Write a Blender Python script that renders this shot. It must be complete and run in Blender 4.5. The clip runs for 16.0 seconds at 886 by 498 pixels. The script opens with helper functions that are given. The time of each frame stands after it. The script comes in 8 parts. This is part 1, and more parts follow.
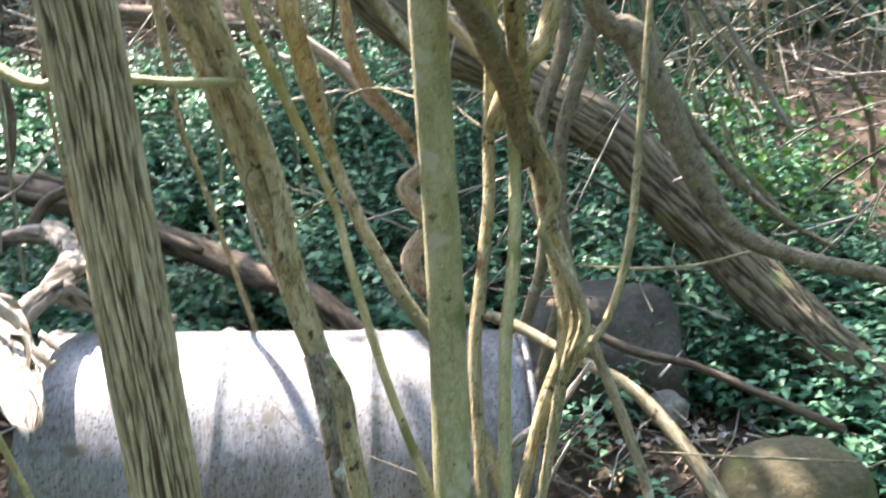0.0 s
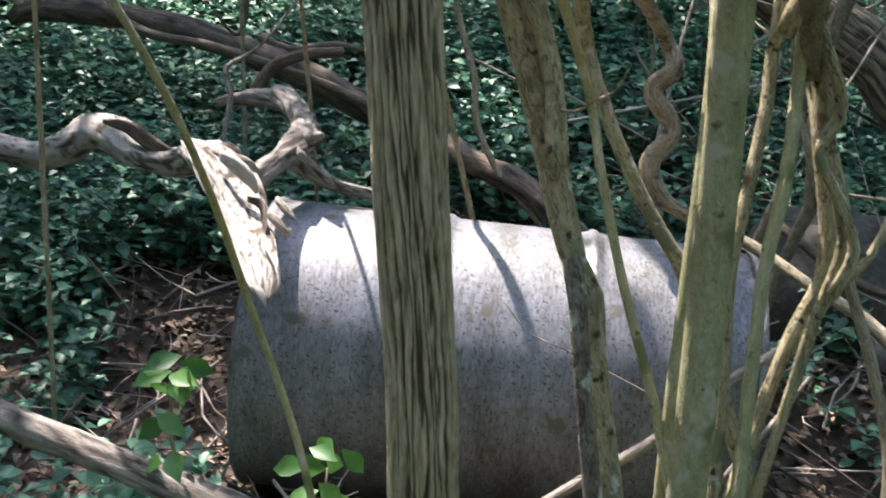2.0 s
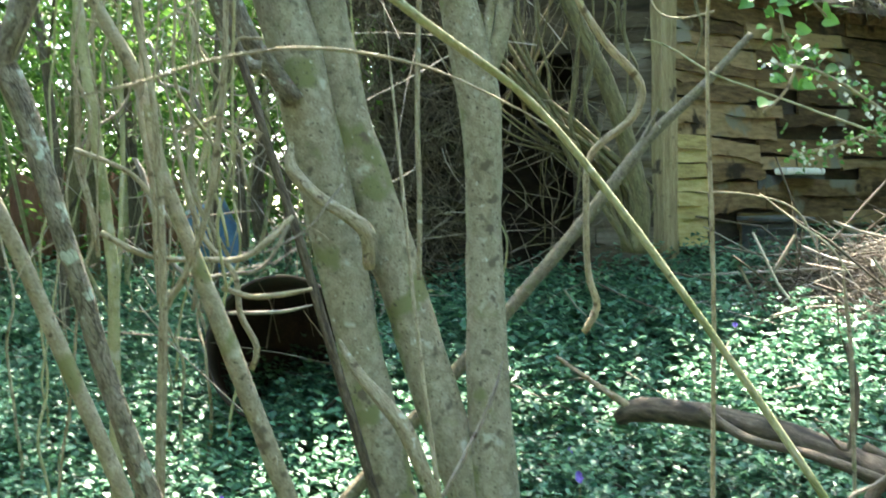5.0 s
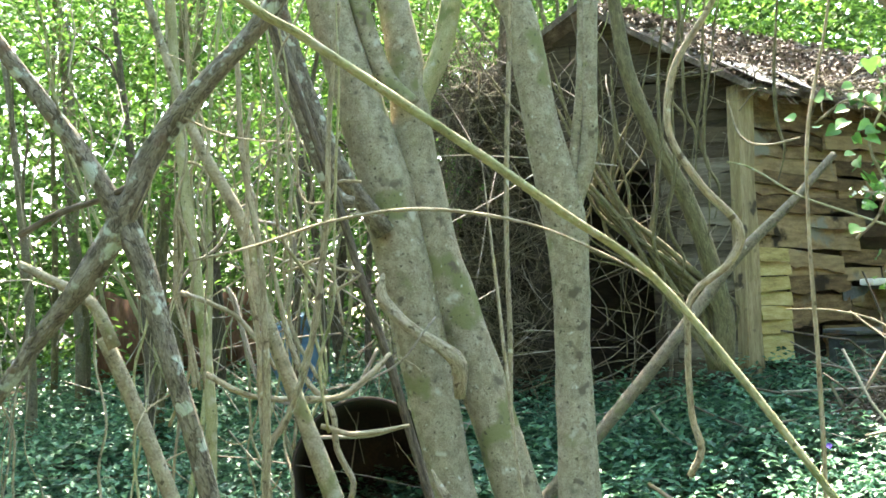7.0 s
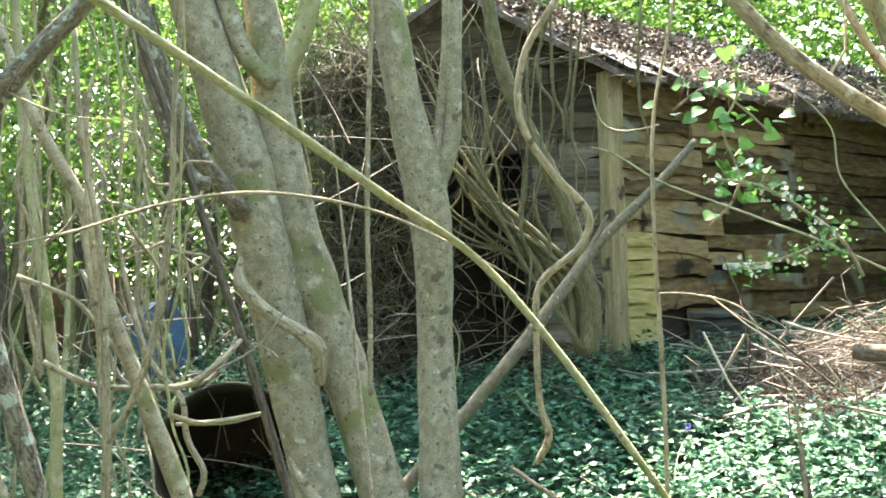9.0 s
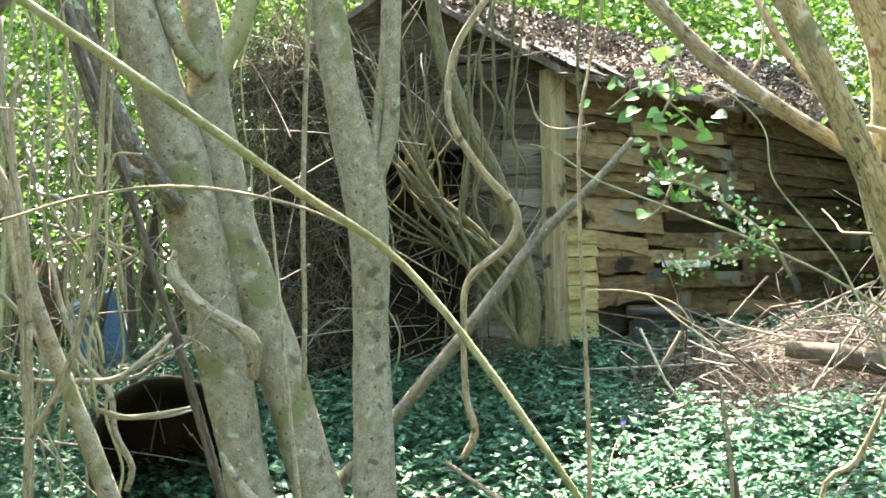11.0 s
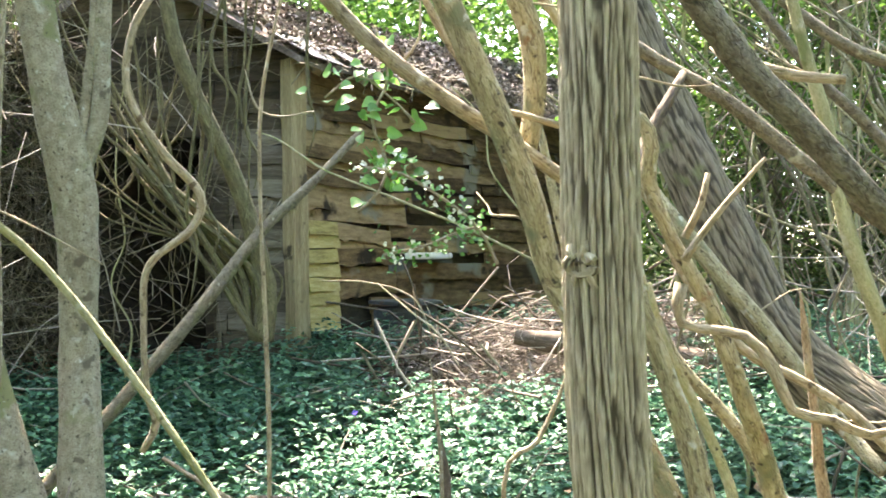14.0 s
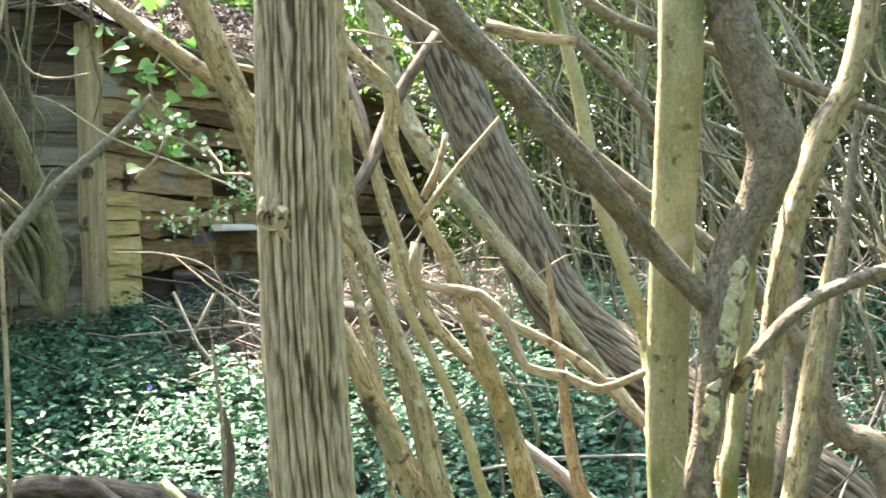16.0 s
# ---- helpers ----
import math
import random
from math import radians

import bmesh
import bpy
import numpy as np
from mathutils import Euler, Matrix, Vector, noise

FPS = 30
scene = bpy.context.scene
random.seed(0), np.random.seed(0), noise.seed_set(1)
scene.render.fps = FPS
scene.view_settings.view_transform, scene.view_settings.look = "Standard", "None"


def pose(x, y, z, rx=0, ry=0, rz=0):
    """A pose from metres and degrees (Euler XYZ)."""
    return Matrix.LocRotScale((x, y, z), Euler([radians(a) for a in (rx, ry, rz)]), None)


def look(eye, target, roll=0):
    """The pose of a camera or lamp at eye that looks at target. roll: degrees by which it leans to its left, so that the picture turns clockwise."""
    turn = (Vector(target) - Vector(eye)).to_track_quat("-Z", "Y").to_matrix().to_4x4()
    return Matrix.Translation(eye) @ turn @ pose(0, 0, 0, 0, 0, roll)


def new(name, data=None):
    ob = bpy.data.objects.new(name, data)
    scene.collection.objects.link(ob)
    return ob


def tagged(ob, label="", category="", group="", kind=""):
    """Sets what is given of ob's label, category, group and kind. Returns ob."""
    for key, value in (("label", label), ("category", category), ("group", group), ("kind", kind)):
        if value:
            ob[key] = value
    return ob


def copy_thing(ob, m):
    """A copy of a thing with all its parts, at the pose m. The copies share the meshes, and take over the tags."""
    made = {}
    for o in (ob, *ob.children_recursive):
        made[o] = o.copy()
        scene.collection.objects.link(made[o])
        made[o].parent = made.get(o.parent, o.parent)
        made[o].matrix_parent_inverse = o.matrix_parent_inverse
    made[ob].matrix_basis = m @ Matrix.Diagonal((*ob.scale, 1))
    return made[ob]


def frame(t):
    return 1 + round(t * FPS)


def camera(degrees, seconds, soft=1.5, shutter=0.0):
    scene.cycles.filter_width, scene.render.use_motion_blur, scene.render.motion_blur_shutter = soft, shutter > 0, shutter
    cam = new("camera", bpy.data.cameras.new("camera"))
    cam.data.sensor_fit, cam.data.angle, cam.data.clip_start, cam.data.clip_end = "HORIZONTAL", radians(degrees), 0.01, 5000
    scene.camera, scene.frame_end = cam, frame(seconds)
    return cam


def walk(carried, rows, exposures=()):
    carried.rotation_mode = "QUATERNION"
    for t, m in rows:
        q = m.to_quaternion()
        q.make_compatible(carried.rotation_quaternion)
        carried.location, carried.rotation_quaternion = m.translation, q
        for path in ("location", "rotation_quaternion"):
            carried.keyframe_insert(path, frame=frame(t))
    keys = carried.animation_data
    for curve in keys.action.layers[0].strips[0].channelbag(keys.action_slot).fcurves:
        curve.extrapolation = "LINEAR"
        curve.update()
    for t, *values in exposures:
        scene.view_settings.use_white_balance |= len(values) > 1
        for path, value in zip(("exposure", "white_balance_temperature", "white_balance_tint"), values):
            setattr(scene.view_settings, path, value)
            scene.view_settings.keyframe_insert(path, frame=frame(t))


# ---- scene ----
cam = camera(43.6, 16.0, soft=1.7, shutter=0.3)
PATH = [
    (0, (0.128, 0.003, 1.401), (0.097, 1.961, 0.996), -1.6),
    (0.5, (0.083, 0.099, 1.388), (-0.036, 2.009, 0.809), 1.0),
    (1, (0.03, 0.115, 1.358), (-0.149, 2.002, 0.72), 1.8),
    (1.5, (-0.002, 0.11, 1.362), (-0.245, 1.992, 0.73), 2.3),
    (2, (-0.035, 0.088, 1.384), (-0.362, 1.97, 0.791), 2.7),
    (2.5, (-0.083, 0.061, 1.427), (-0.522, 1.944, 0.915), 3.2),
    (3, (-0.131, -0.005, 1.498), (-0.684, 1.876, 1.106), 3.7),
    (3.5, (-0.195, -0.053, 1.552), (-0.916, 1.788, 1.249), 3.4),
    (4, (-0.23, -0.098, 1.62), (-1.134, 1.673, 1.406), 2.6),
    (4.5, (-0.249, -0.134, 1.686), (-1.311, 1.555, 1.543), 0.9),
    (5, (-0.305, -0.155, 1.792), (-1.483, 1.461, 1.728), -1.2),
    (5.2, (-0.307, -0.177, 1.822), (-1.508, 1.422, 1.802), -1.7),
    (7.3, (-0.342, -0.234, 1.904), (-1.613, 1.304, 2.03), -1.8),
    (7.5, (-0.337, -0.226, 1.907), (-1.59, 1.329, 2.028), -1.8),
    (8, (-0.32, -0.201, 1.904), (-1.517, 1.398, 2.014), -1.9),
    (8.5, (-0.322, -0.157, 1.906), (-1.472, 1.477, 2.002), -1.9),
    (9, (-0.305, -0.136, 1.908), (-1.409, 1.529, 1.992), -1.8),
    (11.5, (-0.242, -0.101, 1.913), (-1.236, 1.634, 1.98), -1.3),
    (12, (-0.213, -0.077, 1.917), (-1.147, 1.691, 1.977), -1.4),
    (12.5, (-0.175, -0.054, 1.911), (-1.015, 1.761, 1.969), -1.5),
    (13, (-0.145, -0.047, 1.908), (-0.91, 1.8, 1.965), -1.7),
    (13.5, (-0.122, -0.025, 1.899), (-0.834, 1.843, 1.955), -1.6),
    (14, (-0.096, 0.008, 1.884), (-0.746, 1.899, 1.936), -1.5),
    (14.5, (-0.072, 0.027, 1.877), (-0.662, 1.937, 1.916), -1.6),
    (15, (-0.041, 0.048, 1.873), (-0.567, 1.978, 1.897), -1.7),
    (15.5, (0.011, 0.074, 1.86), (-0.424, 2.026, 1.871), -1.6),
    (16, (0.058, 0.084, 1.853), (-0.298, 2.052, 1.85), -1.9),
]
walk(cam, [(t, look(eye, target, roll)) for t, eye, target, roll in PATH],
     exposures=[(0, 3.7, 6850, 20), (0.6, 3.4, 6600, 20), (1.5, 2.95, 6600, 20), (2.4, 2.7, 6400, 20), (3.2, 2.75, 6700, 17), (4.3, 3.5, 7000, 12), (5.2, 4.3, 7200, 5), (7.3, 4.45, 7500, 12), (9.2, 4.5, 7550, 15), (11.3, 4.5, 7550, 17), (12.5, 4.5, 7550, 19), (16, 4.35, 7500, 21)])

# sky and sun
SUN_EL, SUN_AZ = 58.0, -40.0     # degrees; azimuth from +y towards +x
world = bpy.data.worlds.new("world")
scene.world = world
world.use_nodes = True
wn = world.node_tree.nodes
sky = wn.new("ShaderNodeTexSky")
sky.sky_type, sky.sun_disc = "NISHITA", False
sky.sun_elevation, sky.sun_rotation = radians(SUN_EL), radians(SUN_AZ)
wn["Background"].inputs["Strength"].default_value = 0.15
world.node_tree.links.new(sky.outputs[0], wn["Background"].inputs["Color"])
sun = new("sun", bpy.data.lights.new("sun", "SUN"))
sun.data.energy, sun.data.angle, sun.data.color = 2.5, radians(0.5), (1.0, 0.95, 0.86)
_e, _a = radians(SUN_EL), radians(SUN_AZ)
SUN_DIR = Vector((math.cos(_e) * math.sin(_a), math.cos(_e) * math.cos(_a), math.sin(_e)))
sun.matrix_world = look(SUN_DIR * 40, (0, 0, 0))


# ---- materials ----
def mat(name, colors, rough=0.8, scale=8.0, stretch=(1, 1, 1), bump=0.3, fine=60.0, coords="Object",
        spread=(0.3, 0.7), spots=None, island=0.0, sheen=0.5, metal=0.0, detail=6.0, through_light=0.0, obj_random=0.0, ridge=False, furrows=None, ridges=0):
    """Noise-mottled surface: colors dark to light over a large and a fine noise; spots = (colour, scale, threshold)."""
    m = bpy.data.materials.new(name)
    m.use_nodes = True
    nt = m.node_tree
    n, link = nt.nodes, nt.links.new
    bsdf = n["Principled BSDF"]
    bsdf.inputs["Roughness"].default_value = rough
    bsdf.inputs["Metallic"].default_value = metal
    bsdf.inputs["Specular IOR Level"].default_value = sheen
    if coords == "Object":
        src = n.new("ShaderNodeTexCoord").outputs["Object"]
    else:
        at = n.new("ShaderNodeAttribute")
        at.attribute_name = coords
        src = at.outputs["Vector"]
    mp = n.new("ShaderNodeMapping")
    mp.inputs["Scale"].default_value = stretch
    link(src, mp.inputs["Vector"])
    big = n.new("ShaderNodeTexNoise")
    big.inputs["Scale"].default_value, big.inputs["Detail"].default_value = scale, detail
    small = n.new("ShaderNodeTexNoise")
    small.inputs["Scale"].default_value, small.inputs["Detail"].default_value = fine, 4.0
    link(mp.outputs[0], big.inputs["Vector"])
    link(mp.outputs[0], small.inputs["Vector"])
    mixv = n.new("ShaderNodeMath")
    mixv.operation = "MULTIPLY_ADD"
    mixv.inputs[1].default_value = 0.45
    link(small.outputs["Fac"], mixv.inputs[0])
    half = n.new("ShaderNodeMath")
    half.operation = "MULTIPLY"
    half.inputs[1].default_value = 0.55
    link(big.outputs["Fac"], half.inputs[0])
    link(half.outputs[0], mixv.inputs[2])
    val = mixv.outputs[0]
    if island or obj_random:
        if obj_random:
            rnd = n.new("ShaderNodeObjectInfo").outputs["Random"]
        else:
            rnd = n.new("ShaderNodeNewGeometry").outputs["Random Per Island"]
        off = n.new("ShaderNodeMath")
        off.operation = "MULTIPLY_ADD"
        off.inputs[1].default_value = island or obj_random
        link(rnd, off.inputs[0])
        shift = n.new("ShaderNodeMath")
        shift.operation = "SUBTRACT"
        shift.inputs[1].default_value = (island or obj_random) / 2
        link(val, off.inputs[2])
        link(off.outputs[0], shift.inputs[0])
        val = shift.outputs[0]
    ramp = n.new("ShaderNodeValToRGB")
    el = ramp.color_ramp.elements
    while len(el) < len(colors):
        el.new(0.5)
    for i, c in enumerate(colors):
        el[i].position = spread[0] + (spread[1] - spread[0]) * i / (len(colors) - 1)
        el[i].color = (*c, 1)
    link(val, ramp.inputs[0])
    col = ramp.outputs[0]
    # Groove shade is put into the colour: furrows mix to a darkened first tone.
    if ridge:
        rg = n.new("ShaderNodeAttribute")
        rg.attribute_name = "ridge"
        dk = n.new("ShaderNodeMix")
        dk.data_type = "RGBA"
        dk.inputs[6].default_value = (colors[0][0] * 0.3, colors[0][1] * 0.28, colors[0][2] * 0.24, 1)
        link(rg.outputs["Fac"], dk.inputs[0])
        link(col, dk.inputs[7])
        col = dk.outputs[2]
    cracks = None
    if furrows:
        fs, fz, fw, deep = furrows
        fm = n.new("ShaderNodeMapping")
        fm.inputs["Scale"].default_value = (fs, fs, fs * fz)
        link(src, fm.inputs["Vector"])
        if deep > 0.75:
            wp = n.new("ShaderNodeTexNoise")
            wp.inputs["Scale"].default_value, wp.inputs["Detail"].default_value = 1.1, 0.5
            wa = n.new("ShaderNodeVectorMath")
            wa.operation = "MULTIPLY_ADD"
            wa.inputs[1].default_value = (0.8, 0.8, 0.5)
            link(fm.outputs[0], wp.inputs["Vector"])
            link(wp.outputs["Color"], wa.inputs[0])
            link(fm.outputs[0], wa.inputs[2])
            vo = n.new("ShaderNodeTexVoronoi")
            vo.feature = "DISTANCE_TO_EDGE"
            link(wa.outputs[0], vo.inputs["Vector"])
        fn = n.new("ShaderNodeTexNoise")
        fn.inputs["Scale"].default_value, fn.inputs["Detail"].default_value = 1.0, 1.5
        fn.inputs["Distortion"].default_value = 0.6
        link(fm.outputs[0], fn.inputs["Vector"])
        fo = n.new("ShaderNodeMath")
        fo.operation = "SUBTRACT"
        fo.inputs[1].default_value = 0.5
        link(fn.outputs["Fac"], fo.inputs[0])
        fa = n.new("ShaderNodeMath")
        fa.operation = "ABSOLUTE"
        link(fo.outputs[0], fa.inputs[0])
        fr = n.new("ShaderNodeMapRange")
        fr.inputs["From Min"].default_value, fr.inputs["From Max"].default_value = fw * 0.25, fw
        fr.inputs["To Min"].default_value = 1.0 - deep
        link(vo.outputs["Distance"] if deep > 0.75 else fa.outputs[0], fr.inputs["Value"])
        if ridges:
            xyz = n.new("ShaderNodeSeparateXYZ")
            link(src, xyz.inputs[0])
            turn = n.new("ShaderNodeMath")
            turn.operation = "ARCTAN2"
            link(xyz.outputs[1], turn.inputs[0])
            link(xyz.outputs[0], turn.inputs[1])
            bend = n.new("ShaderNodeTexNoise")
            bend.inputs["Scale"].default_value, bend.inputs["Detail"].default_value = 1.0, 2.0
            bm2 = n.new("ShaderNodeMapping")
            bm2.inputs["Scale"].default_value = (38, 38, 9)
            link(src, bm2.inputs["Vector"])
            link(bm2.outputs[0], bend.inputs["Vector"])
            sway = n.new("ShaderNodeMath")
            sway.operation = "MULTIPLY"
            sway.inputs[1].default_value = 11.0
            link(bend.outputs["Fac"], sway.inputs[0])
            ph = n.new("ShaderNodeMath")
            ph.operation = "MULTIPLY_ADD"
            ph.inputs[1].default_value = ridges / 2
            link(turn.outputs[0], ph.inputs[0])
            link(sway.outputs[0], ph.inputs[2])
            sn = n.new("ShaderNodeMath")
            sn.operation = "SINE"
            link(ph.outputs[0], sn.inputs[0])
            ab = n.new("ShaderNodeMath")
            ab.operation = "ABSOLUTE"
            link(sn.outputs[0], ab.inputs[0])
            br = n.new("ShaderNodeMath")
            br.operation = "MULTIPLY_ADD"
            br.inputs[1].default_value = 3.2
            link(fo.outputs[0], br.inputs[0])
            link(ab.outputs[0], br.inputs[2])
            link(br.outputs[0], fr.inputs["Value"])
        # Crack lines take a darkened tone too, groove shade painted besides the bump.
        fk = n.new("ShaderNodeMix")
        fk.data_type = "RGBA"
        fk.inputs[6].default_value = (colors[0][0] * 0.4, colors[0][1] * 0.37, colors[0][2] * 0.32, 1)
        link(fr.outputs[0], fk.inputs[0])
        link(col, fk.inputs[7])
        col, cracks = fk.outputs[2], fr.outputs[0]
    for c, sc, th in spots or ():
        sp = n.new("ShaderNodeTexNoise")
        sp.inputs["Scale"].default_value, sp.inputs["Detail"].default_value = sc, 5.0
        link(src, sp.inputs["Vector"])
        st = n.new("ShaderNodeMapRange")
        st.inputs["From Min"].default_value, st.inputs["From Max"].default_value = th, th + 0.06
        link(sp.outputs["Fac"], st.inputs["Value"])
        mx = n.new("ShaderNodeMix")
        mx.data_type = "RGBA"
        link(st.outputs[0], mx.inputs[0])
        link(col, mx.inputs[6])
        mx.inputs[7].default_value = (*c, 1)
        col = mx.outputs[2]
    link(col, bsdf.inputs["Base Color"])
    if bump:
        bp = n.new("ShaderNodeBump")
        bp.inputs["Strength"].default_value, bp.inputs["Distance"].default_value = bump, 0.01
        if cracks is not None:
            hb = n.new("ShaderNodeMath")
            hb.operation = "ADD"
            link(cracks, hb.inputs[0])
            link(mixv.outputs[0], hb.inputs[1])
            link(hb.outputs[0], bp.inputs["Height"])
        else:
            link(mixv.outputs[0], bp.inputs["Height"])
        link(bp.outputs[0], bsdf.inputs["Normal"])
    if through_light:
        tr = n.new("ShaderNodeBsdfTranslucent")
        link(col, tr.inputs["Color"])
        ms = n.new("ShaderNodeMixShader")
        ms.inputs[0].default_value = through_light
        link(bsdf.outputs[0], ms.inputs[1])
        link(tr.outputs[0], ms.inputs[2])
        link(ms.outputs[0], n["Material Output"].inputs["Surface"])
    return m


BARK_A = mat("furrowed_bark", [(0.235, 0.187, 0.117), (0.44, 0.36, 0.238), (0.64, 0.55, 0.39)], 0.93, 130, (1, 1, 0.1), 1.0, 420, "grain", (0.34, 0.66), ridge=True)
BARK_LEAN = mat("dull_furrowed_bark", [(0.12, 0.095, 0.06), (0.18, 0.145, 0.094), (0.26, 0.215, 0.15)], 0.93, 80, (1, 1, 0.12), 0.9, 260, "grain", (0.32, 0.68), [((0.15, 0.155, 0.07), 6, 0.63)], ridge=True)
BARK_GREEN = mat("green_bark", [(0.19, 0.185, 0.085), (0.315, 0.3, 0.155), (0.43, 0.405, 0.245)], 0.85, 30, (1, 1, 0.5), 0.6, 240, "grain", (0.3, 0.7), [((0.1, 0.1, 0.045), 40, 0.66), ((0.4, 0.375, 0.27), 14, 0.6), ((0.15, 0.17, 0.06), 6, 0.58), ((0.47, 0.44, 0.33), 110, 0.66), ((0.07, 0.058, 0.035), 70, 0.68)], furrows=(120, 0.2, 0.02, 0.35))
BARK_TAN = mat("tan_bark", [(0.19, 0.153, 0.077), (0.32, 0.272, 0.15), (0.46, 0.405, 0.26)], 0.9, 60, (1, 1, 0.4), 0.7, 300, "grain", (0.33, 0.67), [((0.21, 0.115, 0.055), 14, 0.63), ((0.17, 0.17, 0.09), 8, 0.57), ((0.05, 0.038, 0.024), 42, 0.63), ((0.055, 0.042, 0.027), 15, 0.65), ((0.45, 0.43, 0.34), 26, 0.63)], furrows=(95, 0.2, 0.035, 0.65))
BARK_GREY = mat("smooth_grey_bark", [(0.155, 0.133, 0.082), (0.265, 0.233, 0.155), (0.39, 0.352, 0.255)], 0.9, 26, (1, 1, 0.9), 0.6, 160, "grain", (0.33, 0.67), [((0.4, 0.385, 0.3), 11, 0.64), ((0.17, 0.175, 0.075), 5, 0.56), ((0.46, 0.45, 0.37), 34, 0.67), ((0.12, 0.1, 0.065), 12, 0.62), ((0.085, 0.072, 0.045), 60, 0.62)], furrows=(40, 2.2, 0.02, 0.4))
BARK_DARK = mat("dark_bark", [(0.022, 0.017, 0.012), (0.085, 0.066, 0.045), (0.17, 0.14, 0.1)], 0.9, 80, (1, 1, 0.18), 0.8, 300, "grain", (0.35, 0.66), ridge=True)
BARK_BROWN = mat("brown_grey_bark", [(0.095, 0.077, 0.049), (0.168, 0.139, 0.092), (0.26, 0.224, 0.158)], 0.9, 60, (1, 1, 0.7), 0.7, 240, "grain", (0.33, 0.67), [((0.15, 0.15, 0.07), 7, 0.62), ((0.05, 0.04, 0.027), 26, 0.65), ((0.36, 0.33, 0.25), 18, 0.65)], furrows=(70, 0.4, 0.03, 0.5))
LICHEN = mat("pale_lichen", [(0.22, 0.2, 0.1), (0.36, 0.34, 0.2), (0.48, 0.46, 0.31)], 0.95, 60, (1, 1, 1), 0.6, 200, "grain", (0.3, 0.65), [((0.09, 0.075, 0.05), 75, 0.55), ((0.1, 0.08, 0.05), 24, 0.58)])
BARK_OLIVE = mat("olive_bark", [(0.06, 0.053, 0.025), (0.125, 0.108, 0.052), (0.21, 0.185, 0.1)], 0.9, 40, (1, 1, 0.3), 0.5, 200, "grain", (0.33, 0.67), furrows=(60, 0.15, 0.03, 0.6))
BARK_LICHEN = mat("lichened_bark", [(0.075, 0.06, 0.04), (0.17, 0.142, 0.1), (0.29, 0.258, 0.2)], 0.92, 50, (1, 1, 0.4), 0.8, 260, "grain", (0.35, 0.66), [((0.38, 0.41, 0.33), 22, 0.58), ((0.15, 0.09, 0.055), 9, 0.62)], furrows=(70, 0.3, 0.035, 0.65))
VINE = mat("vine_bark", [(0.17, 0.138, 0.085), (0.3, 0.252, 0.163), (0.45, 0.395, 0.285)], 0.9, 80, (1, 1, 0.25), 0.6, 300, "grain", (0.33, 0.67), [((0.11, 0.083, 0.05), 30, 0.61), ((0.48, 0.46, 0.38), 20, 0.63)], furrows=(150, 0.12, 0.025, 0.6))
VINE_RED = mat("reddish_vine_bark", [(0.17, 0.115, 0.068), (0.33, 0.245, 0.16), (0.49, 0.395, 0.285)], 0.87, 60, (1, 1, 0.4), 0.6, 260, "grain", (0.33, 0.67), [((0.09, 0.065, 0.042), 30, 0.62)], furrows=(120, 0.12, 0.03, 0.65))
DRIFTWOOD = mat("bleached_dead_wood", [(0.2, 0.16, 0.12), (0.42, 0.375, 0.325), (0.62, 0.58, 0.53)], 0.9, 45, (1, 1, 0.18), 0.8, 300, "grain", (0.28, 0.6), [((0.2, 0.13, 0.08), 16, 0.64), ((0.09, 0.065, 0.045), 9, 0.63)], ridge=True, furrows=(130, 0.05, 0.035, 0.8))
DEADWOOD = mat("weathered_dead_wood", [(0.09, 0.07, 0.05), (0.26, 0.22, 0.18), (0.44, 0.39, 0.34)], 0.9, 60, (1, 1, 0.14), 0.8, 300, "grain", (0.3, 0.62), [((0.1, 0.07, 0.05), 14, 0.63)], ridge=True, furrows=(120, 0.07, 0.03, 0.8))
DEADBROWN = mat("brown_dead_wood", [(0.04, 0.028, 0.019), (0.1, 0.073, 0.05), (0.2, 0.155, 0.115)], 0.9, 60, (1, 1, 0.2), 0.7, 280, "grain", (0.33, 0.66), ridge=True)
TWIG = mat("dry_twigs", [(0.075, 0.058, 0.043), (0.185, 0.152, 0.122), (0.36, 0.315, 0.27)], 0.88, 20, (1, 1, 1), 0.2, 90, "Object", (0.25, 0.75), None, 0.7)
# Darker copy of the twig colours; the gable's shade is put into it.
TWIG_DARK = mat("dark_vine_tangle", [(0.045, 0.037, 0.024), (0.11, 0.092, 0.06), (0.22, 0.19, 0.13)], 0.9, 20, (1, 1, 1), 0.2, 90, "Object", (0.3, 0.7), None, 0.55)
LITTER = mat("leaf_litter", [(0.05, 0.031, 0.02), (0.13, 0.087, 0.057), (0.28, 0.205, 0.145)], 0.88, 9, (1, 1, 1), 0.3, 50, "Object", (0.3, 0.7), None, 0.6)
LITTER_GREY = mat("weathered_leaf_litter", [(0.05, 0.041, 0.034), (0.155, 0.128, 0.11), (0.34, 0.295, 0.265)], 0.88, 9, (1, 1, 1), 0.3, 50, "Object", (0.3, 0.7), None, 0.6)
LITTER_PALE = mat("bleached_leaf_litter", [(0.2, 0.155, 0.13), (0.36, 0.3, 0.265), (0.54, 0.475, 0.43)], 0.88, 9, (1, 1, 1), 0.3, 50, "Object", (0.3, 0.7), None, 0.6)
SOIL = mat("forest_soil", [(0.02, 0.014, 0.009), (0.06, 0.04, 0.025), (0.13, 0.09, 0.06)], 0.95, 3, (1, 1, 1), 1.0, 45, "Object", (0.3, 0.7))
